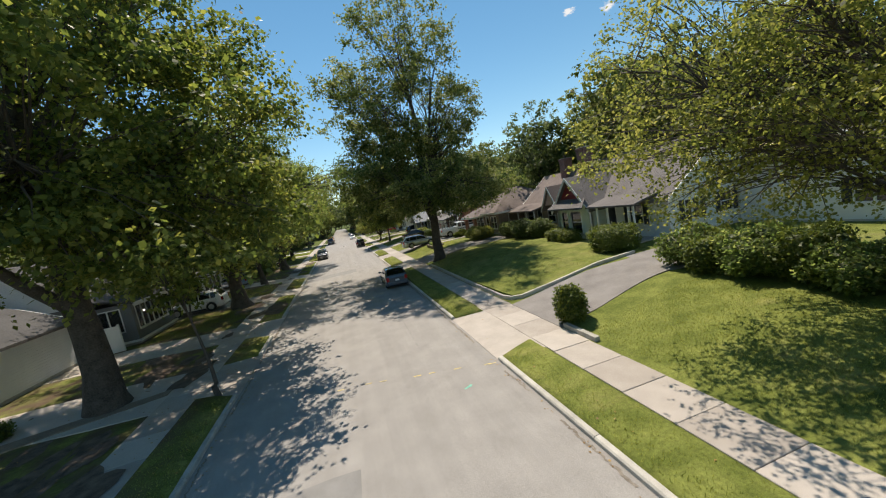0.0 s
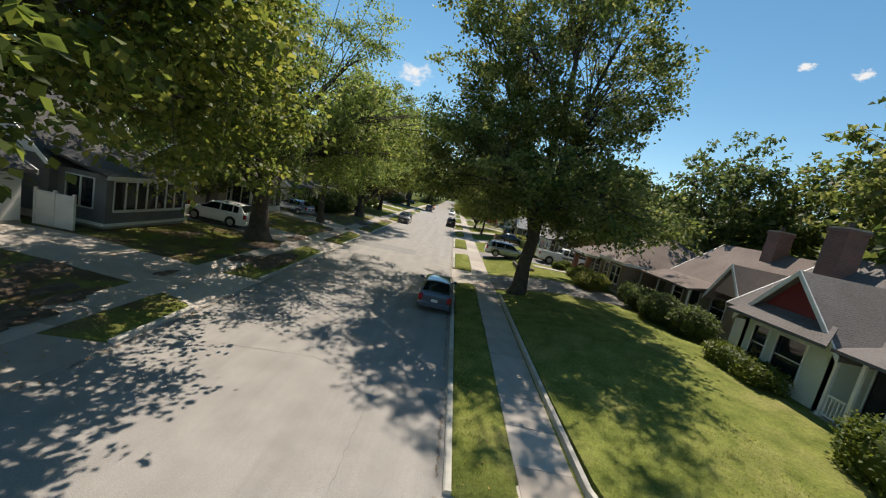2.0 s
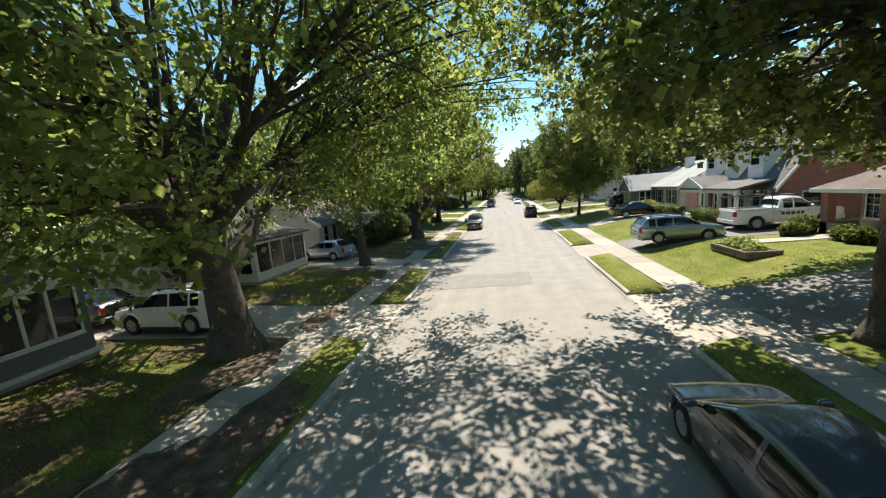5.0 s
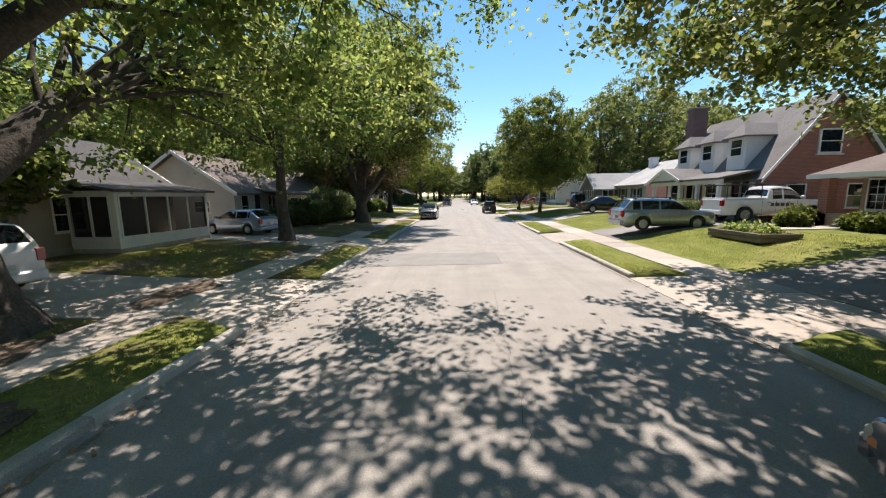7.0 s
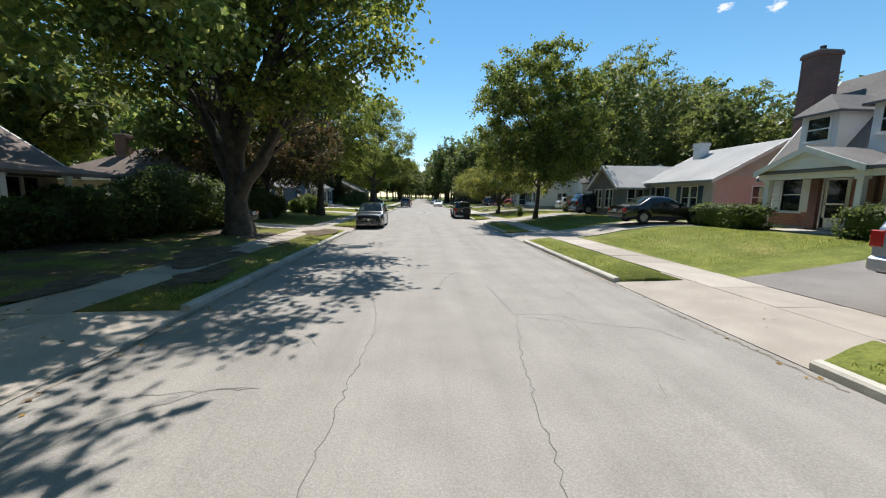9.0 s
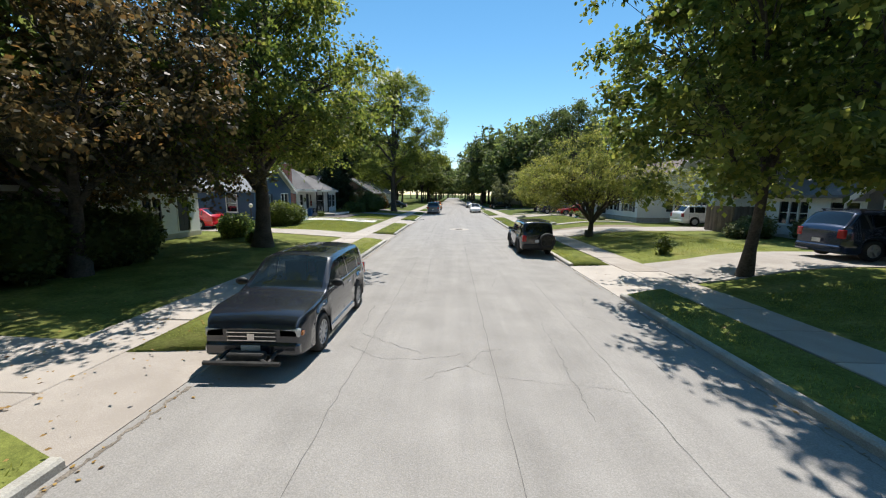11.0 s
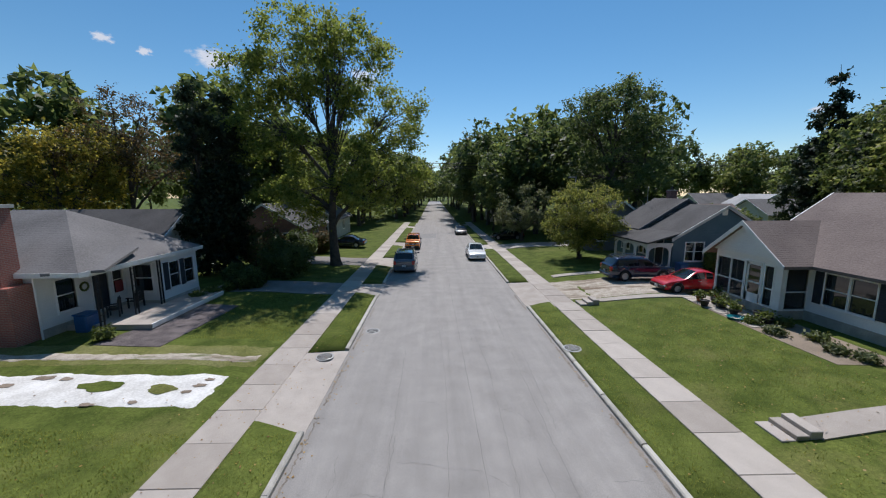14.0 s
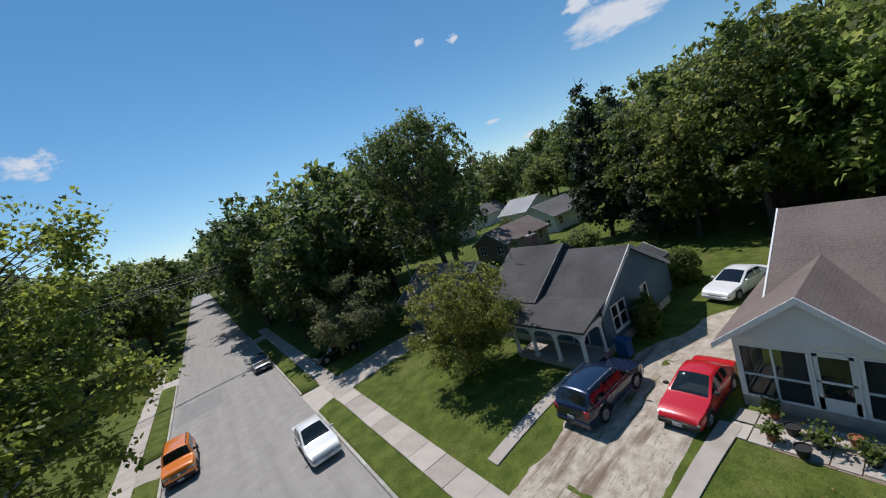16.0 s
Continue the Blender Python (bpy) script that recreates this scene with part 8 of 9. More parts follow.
car("parked_car", 3.78, 79.6, 0, "black off-road suv with a rear-mounted spare wheel", P_BLACK, 4.5, 1.69, 1.68, 2.63, "boxy", 0.38, sill=0.34, rails=True, rack=True, spare=True, z=0.015, clad=BLACK, spokes=6, rim=IRON)
car("parked_car", -3.42, 118.3, 0, "silver-grey minivan parked at the west kerb", P_GREY, 4.95, 1.95, 1.75, 3.0, "van", 0.34, rails=True, trim=CHROME, z=0.015)
car("parked_car", -3.45, 131.0, 180, "bright orange boxy small suv", P_ORANGE, 4.2, 1.80, 1.66, 2.57, "boxy", 0.34, clad=BLACK, rails=True, z=0.015)
car("parked_car", 3.5, 123.7, 180, "white saloon car facing up the street", P_WHITE, 4.6, 1.78, 1.48, 2.7, "sedan", 0.32, windows=CAR_CLEAR, z=0.015)
car("parked_car", 3.6, 146.5, 180, "dark saloon car under roadside trees", P_BLACK, 4.6, 1.8, 1.46, 2.7, "sedan", z=0.015)
car("parked_car", 15.5, 107.9, 90, "faded red two-door coupe on the gravel drive", P_RED, 4.33, 1.65, 1.38, 2.57, "sedan", 0.30, sill=0.22, clad=BLACK, windows=CAR_CLEAR, trim=BLACK)
car("parked_car", 13.9, 111.3, 270, "dark blue crossover on the gravel drive", P_BLUE, 4.65, 1.86, 1.68, 2.7, "suv", 0.36, rails=True, trim=CHROME)
car("parked_car", 10.2, 46.6, 270, "silver-blue estate crossover across the driveway", P_SILVER, 4.7, 1.82, 1.62, 2.7, "suv", 0.34, rails=True)
car("parked_truck", 16.6, 48.0, 270, "white crew-cab pickup with a ladder rack and side lettering", P_WHITE, 5.8, 2.0, 1.92, 3.57, "pickup", 0.40, sill=0.38, decal=True, trim=CHROME)
car("parked_car", 12.8, 60.9, 270, "black saloon car on a driveway", P_BLACK, 4.85, 1.85, 1.45, 2.8, "sedan", 0.33)
car("parked_car", 15.6, 73.4, 270, "dark blue suv on a driveway", P_BLUE, 4.8, 1.9, 1.75, 2.8, "suv", 0.37, rails=True)
car("parked_car", -13.0, 34.3, 88, "white suv parked on a shaded driveway", P_WHITE, 4.6, 1.85, 1.68, 2.7, "suv", 0.36, rails=True)
car("parked_car", -18.6, 34.7, 90, "dark car deep in a shaded driveway", P_BLACK, 4.6, 1.8, 1.5, 2.7, "hatch")
car("parked_car", -14.0, 48.7, 75, "pale blue-silver hatchback on a driveway", P_LBLUE, 4.45, 1.75, 1.49, 2.7, "hatch", 0.31)
car("parked_car", -12.7, 63.8, 90, "dark car half hidden behind the big tree", P_BLACK, 4.6, 1.8, 1.46, 2.7, "sedan")
car("parked_car", 20.8, 91.0, 270, "white suv beside the wooden fence", P_WHITE, 4.6, 1.86, 1.70, 2.7, "suv", 0.36, rails=True)
car("parked_car", -20.3, 97.0, 90, "dark suv at the head of the concrete strip", P_BLACK, 4.6, 1.86, 1.65, 2.7, "suv", 0.35)
car("parked_car", -19.5, 85.6, 90, "dark red car on the concrete driveway", P_RED, 4.4, 1.75, 1.45, 2.6, "hatch")
car("parked_car", 27.4, 109.8, 75, "white car behind the screened-porch house", P_WHITE, 4.6, 1.8, 1.45, 2.7, "sedan")
car("parked_car", -11.5, 130.0, 90, "dark blue car on a shaded driveway", P_BLUE, 4.5, 1.8, 1.46, 2.7, "sedan")
car("parked_car", 9.5, 136.8, 90, "dark car in the shade of a garden tree", P_BLACK, 4.5, 1.8, 1.46, 2.7, "sedan")

# ---- garden and street things ----
rs = random.Random(12)
# low wall round the pale house's lawn
lw = thing("lawn_wall", (7.75, 16, 0.2), "low pale concrete wall edging a lawn", "wall", kind="structure")
pts = [(7.72, 31.0), (7.70, 24.0), (7.70, 18.0), (7.72, 15.0), (7.9, 14.3), (8.3, 13.95), (10.2, 13.75), (13.0, 14.0), (15.8, 14.4)]
bm = bmesh.new()
for (xa, ya), (xb, yb) in zip(pts, pts[1:]):
    d = Vector((xb - xa, yb - ya, 0)).normalized()
    nn = Vector((-d.y, d.x, 0)) * 0.065
    za, zb = gnd(xa, ya), gnd(xb, yb)
    a, b = Vector((xa, ya, 0)), Vector((xb, yb, 0))
    top = [a + nn + Vector((0, 0, za + 0.18)), a - nn + Vector((0, 0, za + 0.18)), b - nn + Vector((0, 0, zb + 0.18)), b + nn + Vector((0, 0, zb + 0.18))]
    slab(top, 0.4, bm)
part("coping", fix(bm), KERB, lw)
raised = part("raised_lawn", fix(slab([(16.4, 14.7, 0.99), (18.0, 16.2, 1.0), (18.0, 26.2, 1.0), (12.0, 30.5, 0.92), (7.8, 30.8, 0.42), (7.78, 24, 0.43), (7.78, 18, 0.44), (7.85, 15.2, 0.45), (8.0, 14.4, 0.42), (8.4, 14.05, 0.44), (10.2, 13.83, 0.58), (13, 14.1, 0.86)], 0.2)), LAWN)
tagged(raised, "bright green lawn behind a low wall", "lawn", kind="structure")
lw2 = thing("lawn_edge", (7.7, 8.6, 0.2), "short concrete edging beside a shrub", "wall", kind="structure")
part("coping", box((7.62, 7.6, 0.1), (7.80, 9.4, 0.36)), KERB, lw2)

bush("round_bush", 8.15, 9.55, 0.54, 0.54, 1.4, LEAF_HEDGE, 5200, 0.09, 1, "round clipped bush at the corner of the driveway")
bush("clipped_hedge", 16.2, 16.4, 1.2, 1.4, 1.5, LEAF_HEDGE, 9000, 0.09, 2, "large rounded hedge in front of the porch", 3.0, z=0.9)
bush("clipped_hedge", 17.1, 23.2, 0.65, 1.8, 0.95, LEAF_HEDGE, 6000, 0.09, 3, "low hedge under the front windows", 3.0, z=0.95)
for i, (x, y, r, hh) in enumerate([(18.2, 28.2, 1.1, 1.7), (17.6, 30.2, 1.2, 1.8), (17.8, 32.6, 1.2, 1.6), (18.2, 35.0, 1.0, 1.5)]):
    bush("shrub", x, y, r, r, hh, LEAF_DARK, 5200, 0.12, 10 + i, "dark loose shrub before the brown-roofed cottage", z=0.85, group="foundation shrubs")
for i in range(7):
    x, y = 14.9 + rs.uniform(-0.5, 0.9), 10.0 - i * 1.35
    bush("shrub", x, y, 1.2 + rs.uniform(-0.2, 0.3), 1.1, 1.45 + rs.uniform(-0.3, 0.5), LEAF_HEDGE if i % 2 else LEAF_BRIGHT, 7000, 0.11, 30 + i, "loose overgrown hedge shrub along the drive", lumps=0.25, group="hedge along the drive")
bush("shrub", 10.2, 0.6, 0.8, 0.8, 1.3, LEAF_HEDGE, 5000, 0.1, 41, "rounded green shrub on the lawn")
for i, (x, y) in enumerate([(-13.0, 12.6), (-12.9, 13.9)]):
    bush("small_bush", x, y, 0.45, 0.45, 0.6, LEAF_HEDGE, 2600, 0.08, 44 + i, "small round bush in a mulched bed", group="small round bushes")
for i, (x, y, r, hh) in enumerate([(16.4, 37.6, 0.9, 1.3), (15.3, 36.6, 1.0, 1.3), (15.6, 38.8, 1.0, 1.4), (16.1, 45.3, 0.55, 0.9), (15.2, 44.6, 0.5, 0.7), (16.0, 42.4, 0.5, 0.7), (15.8, 41.5, 0.45, 0.7)]):
    bush("shrub", x, y, r, r, hh, LEAF_HEDGE if i > 2 else LEAF_YELLOW, 4200, 0.10, 50 + i, "rounded shrub by the brick porch", group="porch shrubs")
bush("clipped_hedge", 14.6, 58.4, 0.6, 1.9, 1.1, LEAF_DARK, 6500, 0.09, 60, "dark clipped hedge before the brick house", 4.0)
bush("clipped_hedge", 14.3, 51.4, 0.55, 1.5, 1.1, LEAF_DARK, 6500, 0.09, 61, "dark clipped hedge before the brick house", 4.0)
bush("shrub", 14.6, 63.6, 1.0, 1.2, 1.3, LEAF_YELLOW, 4600, 0.11, 62, "reddish-yellow shrub by the white house")
for i, (x, y, r, hh) in enumerate([(-12.9, 60.6, 1.9, 3.0), (-12.4, 62.8, 1.5, 2.4), (-14.0, 67.5, 1.6, 2.6), (-13.2, 69.6, 1.5, 2.4), (-13.0, 72.0, 1.4, 2.0), (-14.2, 74.4, 1.3, 1.8), (-12.6, 58.2, 1.6, 2.5), (-13.0, 55.8, 1.5, 2.0), (-13.4, 53.6, 1.2, 1.5)]):
    bush("shrub", x, y, r, r, hh, LEAF_DARK, 6500, 0.14, 70 + i, "dark overgrown shrub in deep shade", lumps=0.25, group="shaded shrubs")
for i, (x, y, r, hh) in enumerate([(-13.8, 82.2, 0.7, 1.0), (-13.2, 80.6, 0.9, 1.3), (-11.2, 79.3, 0.4, 0.6)]):
    bush("shrub", x, y, r, r, hh, LEAF_BRIGHT, 3600, 0.11, 80 + i, "leafy shrub beside the maple", lumps=0.25)
for i, (x, y, r, hh) in enumerate([(-14.9, 89.6, 1.4, 1.8), (-14.8, 91.2, 1.2, 1.7)]):
    bush("shrub", x, y, r, r * 0.9, hh, LEAF_HEDGE, 8000, 0.12, 84 + i, "spreading green bush before the blue house", lumps=0.25)
for i, (x, y, r, hh) in enumerate([(-13.6, 110.6, 0.9, 1.2), (-12.6, 114.0, 1.6, 2.8), (-15.2, 117.0, 1.8, 3.4), (-14.4, 121.8, 1.6, 2.6), (-13.4, 125.6, 1.4, 2.2), (-15.0, 111.6, 0.8, 1.4)]):
    bush("shrub", x, y, r, r, hh, LEAF_COPPER if i in (2, 4) else LEAF_DARK, 5600, 0.15, 90 + i, "dark garden shrub under the tall maple", lumps=0.25)
for i, (x, y, r, hh) in enumerate([(19.8, 80.2, 0.9, 1.2), (18.0, 82.2, 0.8, 1.1), (17.2, 81.0, 0.8, 1.2), (16.0, 80.8, 0.7, 0.8), (18.6, 78.6, 1.0, 1.3)]):
    bush("garden_plant", x, y, r, r, hh, LEAF_GREY, 2600, 0.12, 100 + i, "silvery-green garden plant in a bed", lumps=0.35, group="garden bed plants")
bush("young_shrub", 9.3, 76.4, 0.24, 0.24, 0.8, LEAF_HEDGE, 420, 0.11, 106, "young shrub in a small mulched ring", lumps=0.3)
bush("shrub", 20.6, 112.2, 0.8, 0.6, 2.2, LEAF_HEDGE, 4200, 0.13, 107, "tall shrub against the blue house wall", lumps=0.3)
bush("shrub", 28.6, 113.6, 1.3, 1.3, 2.4, LEAF_HEDGE, 5200, 0.15, 108, "large shrub behind the blue house", lumps=0.3)
for i, (x, y) in enumerate([(14.7, 98.6), (15.3, 99.8), (14.2, 100.6), (15.6, 101.6), (15.0, 97.8), (14.4, 102.0)]):
    bush("garden_plant", x, y, 0.32, 0.36, 0.36, LEAF_HEDGE if i % 2 else LEAF_GREY, 520, 0.085, 110 + i, "low green garden plant in dry soil", lumps=0.35, group="flower bed plants")
for i, (x, y) in enumerate([(-15.4, 107.6), (-15.0, 108.6), (-14.6, 109.6), (-15.6, 101.4)]):
    bush("garden_plant", x, y, 0.35, 0.35, 0.55, LEAF_HEDGE, 700, 0.10, 120 + i, "low green plant beside the porch", lumps=0.35, group="porch plants")

# plant pots by the screened porch
def pot(x, y, r, hh, material, leafy_=True, seed=0):
    t = thing("plant_pot", (x, y, gnd(x, y) + 0.055), "plant pot standing on the porch path" if leafy_ else "empty plant pot on the porch path", "pot", "pots by the porch")
    part("pot", lathe([(r * 0.7, 0), (r, hh * 0.9), (r * 1.08, hh * 0.9), (r * 1.08, hh), (r * 0.95, hh), (r * 0.9, hh * 0.85)], 14), material, t, local=True, smooth=False)
    if leafy_:
        rng = np.random.default_rng(seed)
        c = rng.normal(0, 1, (26, 3)) * np.array([r * 0.7, r * 0.7, 0.12]) + np.array([0, 0, hh + 0.18])
        v, f = leaves(c, 7, 0.07, 0.13, rng, 0.1)
        part("plant", mesh_np("plant", v, f, LEAF_HEDGE), None, t, local=True)["kind"] = "stuff"


for i, (x, y) in enumerate([(14.3, 105.4), (14.9, 105.0), (14.7, 104.3), (15.1, 103.6), (14.5, 103.2), (15.3, 102.6), (15.5, 105.6), (14.0, 104.6), (15.0, 101.9)]):
    pot(x, y, 0.16 + 0.06 * (i % 3), 0.26 + 0.07 * (i % 2), TERRACOTTA if i % 3 == 0 else BLACK, i % 2 == 0, 300 + i)
t = thing("basin", (14.1, 102.6, gnd(14.1, 102.6) + 0.01), "shallow teal plastic basin on the ground", "basin")
part("bowl", lathe([(0.22, 0), (0.36, 0.13), (0.38, 0.13), (0.33, 0.11), (0.2, 0.02)], 18), TEAL_PLASTIC, t, local=True)
t = thing("paving_slabs", (14.6, 104.4, gnd(14.6, 104.4)), "pale paving slabs in front of the porch", "paving")
for i in range(16):
    x, y = (14.35, 15.2)[i % 2] + 0.05 * math.sin(i * 2.1), 106.35 - (i // 2) * 0.66
    w = 0.40 + 0.02 * math.sin(i * 5.3)
    part("paver", fix(slab([(x - w, y - 0.31, gnd(x, y) + 0.05), (x + w, y - 0.31, gnd(x, y) + 0.05), (x + w, y + 0.31, gnd(x, y) + 0.05), (x - w, y + 0.31, gnd(x, y) + 0.05)], 0.08)), CONCRETE, t)

# concrete garden steps
for x, y, zz in ((8.55, 94.05, 0.2), (8.0, 106.0, 0.22)):
    t = thing("garden_steps", (x, y, zz), "two concrete steps up from the pavement", "steps", "garden steps")
    part("step", box((x - 0.3, y, zz - 0.15), (x + 0.1, y + 0.85, zz + 0.06), bevel=0.015), CONCRETE, t)
    part("step", box((x + 0.1, y, zz - 0.15), (x + 0.45, y + 0.85, zz + 0.18), bevel=0.015), CONCRETE, t)
    part("step", box((x + 0.45, y, zz - 0.15), (x + 0.8, y + 0.85, zz + 0.30), bevel=0.015), CONCRETE, t)

# raised planter of weathered timber
t = thing("raised_planter", (11.1, 41.6, gnd(11.1, 41.6)), "weathered timber raised bed with green plants", "planter")
zg = gnd(11.1, 41.6)
for k in range(2):
    z0 = zg + 0.17 * k - 0.04
    for a, b in (((10.35, 40.2), (10.47, 43.0)), ((11.75, 40.2), (11.87, 43.0)), ((10.47, 40.2), (11.75, 40.32)), ((10.47, 42.88), (11.75, 43.0))):
        part("timber", box((*a, z0), (*b, z0 + 0.155), bevel=0.012), WOOD, t)
part("soil", box((10.47, 40.32, zg - 0.05), (11.75, 42.88, zg + 0.24)), MULCH, t)
rng = np.random.default_rng(77)
c = np.stack([rng.uniform(10.6, 11.6, 90), rng.uniform(40.5, 42.7, 90), zg + rng.uniform(0.25, 0.5, 90)], 1)
v, f = leaves(c, 14, 0.09, 0.12, rng, 0.1)
part("plant_growth", mesh_np("plant_growth", v, f, LEAF_BRIGHT), None, t)["kind"] = "stuff"

# fire hydrant
t = thing("fire_hydrant", (-5.6, 74.4, 0.17), "teal-painted fire hydrant on the verge", "hydrant")
part("barrel", lathe([(0.17, 0), (0.17, 0.05), (0.115, 0.07), (0.115, 0.46), (0.16, 0.47), (0.16, 0.52), (0.14, 0.54)], 16), TEAL, t, local=True, smooth=False)
part("bonnet", lathe([(0.14, 0.54), (0.135, 0.60), (0.10, 0.67), (0.045, 0.70), (0.045, 0.76), (0.02, 0.765)], 16), TEAL, t, local=True)
for a, r in ((0, 0.055), (180, 0.055), (90, 0.075)):
    m = Matrix.Rotation(radians(a), 4, "Z")
    bm = rod(m @ Vector((0.08, 0, 0.38)), m @ Vector((0.20, 0, 0.38)), r, n=10)
    rod(m @ Vector((0.20, 0, 0.38)), m @ Vector((0.24, 0, 0.38)), r * 0.55, n=5, bm=bm)
    part("outlet_cap", bm, TEAL, t, local=True)

# lamp post and porch things
t = thing("yard_lamp", (-14.3, 84.4, gnd(-14.3, 84.4)), "black garden lamp post with a small pale head", "lamp post")
part("pole", rod((0, 0, -0.05), (0, 0, 1.65), 0.045, 0.035, 8), BLACK, t, local=True)
hd = part("lamp_head", lathe([(0.05, 1.65), (0.11, 1.70), (0.13, 1.86), (0.05, 1.92)], 8), WHITE, t, local=True)
part("finial", rod((0, 0, 1.92), (0, 0, 1.98), 0.02), BLACK, hd, local=True)
t = thing("wheelie_bin", (-17.4, 102.6, 0.32), "dark blue lidded recycling bin by the wall", "bin")
part("bin_body", box((-0.3, -0.35, 0.0), (0.3, 0.35, 0.82), bevel=0.05), BLUE_PLASTIC, t, local=True)
part("lid", box((-0.33, -0.38, 0.82), (0.33, 0.38, 0.90), bevel=0.03), BLUE_PLASTIC, t, local=True)
t = thing("wheelie_bin", (17.9, 112.3, gnd(17.9, 112.3)), "dark blue lidded bin beside the blue house", "bin")
part("bin_body", box((-0.3, -0.35, 0.0), (0.3, 0.35, 0.9), bevel=0.05), BLUE_PLASTIC, t, local=True)
part("lid", box((-0.33, -0.38, 0.9), (0.33, 0.38, 0.98), bevel=0.03), BLUE_PLASTIC, t, local=True)


def porch_chair(x, y, z, rz):
    t = thing("porch_chair", (x, y, z), "dark slatted porch chair", "chair", "porch chairs", rz=rz)
    for sx in (-0.25, 0.25):
        part("leg", box((sx - 0.03, -0.25, 0), (sx + 0.03, -0.19, 0.55)), BLACK, t, local=True)
        part("leg", box((sx - 0.03, 0.2, 0), (sx + 0.03, 0.26, 0.9)), BLACK, t, local=True)
        part("armrest", box((sx - 0.05, -0.3, 0.55), (sx + 0.05, 0.25, 0.59)), BLACK, t, local=True)
    part("seat", box((-0.26, -0.26, 0.36), (0.26, 0.24, 0.40)), BLACK, t, local=True)
    for k in range(5):
        part("back_slat", box((-0.22 + k * 0.1, 0.22, 0.40), (-0.16 + k * 0.1, 0.25, 1.0)), BLACK, t, local=True)


porch_chair(-17.2, 103.9, 0.6, -60)
porch_chair(-17.3, 105.4, 0.6, -90)

# wreath, house lamp
t = thing("door_wreath", (-18.36, 103.75, 2.2), "small dark wreath hanging on the white wall", "wreath")
bm = bmesh.new()
for i in range(14):
    a = 2 * math.pi * i / 14
    bmesh.ops.create_icosphere(bm, subdivisions=1, radius=0.06, matrix=Matrix.Translation((0.0, 0.2 * math.cos(a), 0.2 * math.sin(a))))
part("ring", bm, LEAF_DARK, t, local=True)

# wooden fence beside the white suv
t = thing("wooden_fence", (17.4, 90, gnd(17.4, 90)), "brown vertical-board wooden fence", "fence")
zg = gnd(18, 86)
for i in range(30):
    x = 18.0 + i * 0.16
    part("board", box((x, 84.0, zg - 0.05), (x + 0.145, 84.03, zg + 1.75 + 0.02 * (i % 3))), FENCE_WOOD, t)
for i in range(16):
    y = 84.06 + i * 0.16
    part("board", box((17.95, y, zg - 0.05), (17.98, y + 0.145, zg + 1.75 + 0.02 * (i % 3))), FENCE_WOOD, t)
for z in (0.4, 1.4):
    part("fence_rail", box((18.0, 84.03, zg + z), (22.8, 84.09, zg + z + 0.09)), FENCE_WOOD, t)
for x in (18.0, 20.4, 22.7):
    part("fence_post", box((x, 84.03, zg - 0.05), (x + 0.1, 84.13, zg + 1.85)), FENCE_WOOD, t)

# white vinyl fence beside the grey porch house
t = thing("garden_fence", (-15.3, 25.0, gnd(-15.3, 25.0)), "white panelled garden fence", "fence")
for i in range(2):
    part("fence_panel", box((-16.1 + i * 0.95, 24.9, 0.3), (-15.2 + i * 0.95, 24.94, 2.0)), WHITE, t)
for i in range(3):
    part("fence_post", box((-16.16 + i * 0.95, 24.86, 0.2), (-16.06 + i * 0.95, 24.98, 2.1)), WHITE, t)

# manhole in a concrete collar, drain covers
def disc(x, y, r, z, th=0.02, n=32):
    return lathe([(r, -th), (r, 0), (r * 0.98, 0.002)], n, m=Matrix.Translation((x, y, z)))


t = thing("manhole_cover", (0.15, 91.0, 0.03), "round iron manhole cover in a concrete collar", "manhole")
part("collar", disc(0.15, 91.0, 0.86, crown(0.15) + 0.008), CONCRETE, t)
cv = part("cover", disc(0.15, 91.0, 0.33, crown(0.15) + 0.016), IRON, t)
for k in range(-3, 4):
    part("cover_rib", box((0.15 - 0.28, 91.0 + k * 0.08 - 0.015, crown(0.15) + 0.017), (0.15 + 0.28, 91.0 + k * 0.08 + 0.015, crown(0.15) + 0.024)), IRON, cv)
for x, y, r, z, lab in ((-3.95, 102.9, 0.28, 0.012, "round iron drain grate in the gutter"), (-5.4, 99.8, 0.3, 0.135, "round iron cover set in the apron"), (5.0, 100.2, 0.32, 0.17, "round iron drain cover in the verge")):
    t = thing("drain_cover", (x, y, z), lab, "drain cover", "drain covers")
    part("frame", disc(x, y, r + 0.06, z + 0.006), STEEL, t)
    g_ = part("grate", disc(x, y, r, z + 0.012), IRON, t)
    for k in range(-3, 4):
        part("bar", box((x - r * 0.8, y + k * r * 0.24 - 0.012, z + 0.013), (x + r * 0.8, y + k * r * 0.24 + 0.012, z + 0.02)), STEEL, g_)

# utility poles and overhead wires across the far street
for x, y in ((-26.0, 151.5), (38.0, 158)):
    t = thing("utility_pole", (x, y, gnd(x, y)), "tall wooden utility pole with a crossarm", "utility pole", "utility poles")
    part("pole", rod((0, 0, -0.3), (0, 0, 12.4), 0.15, 0.11, 10), WOOD, t, local=True)
    part("crossarm", box((-0.06, -1.2, 11.3), (0.06, 1.2, 11.45)), WOOD, t, local=True)
    for k in (-1.05, -0.4, 0.4, 1.05):
        part("insulator", rod((0, k, 11.45), (0, k, 11.62), 0.04, n=6), STEEL, t, local=True)
w = thing("overhead_wires", (0, 155, 11.6), "black overhead wires crossing the street", "wire")
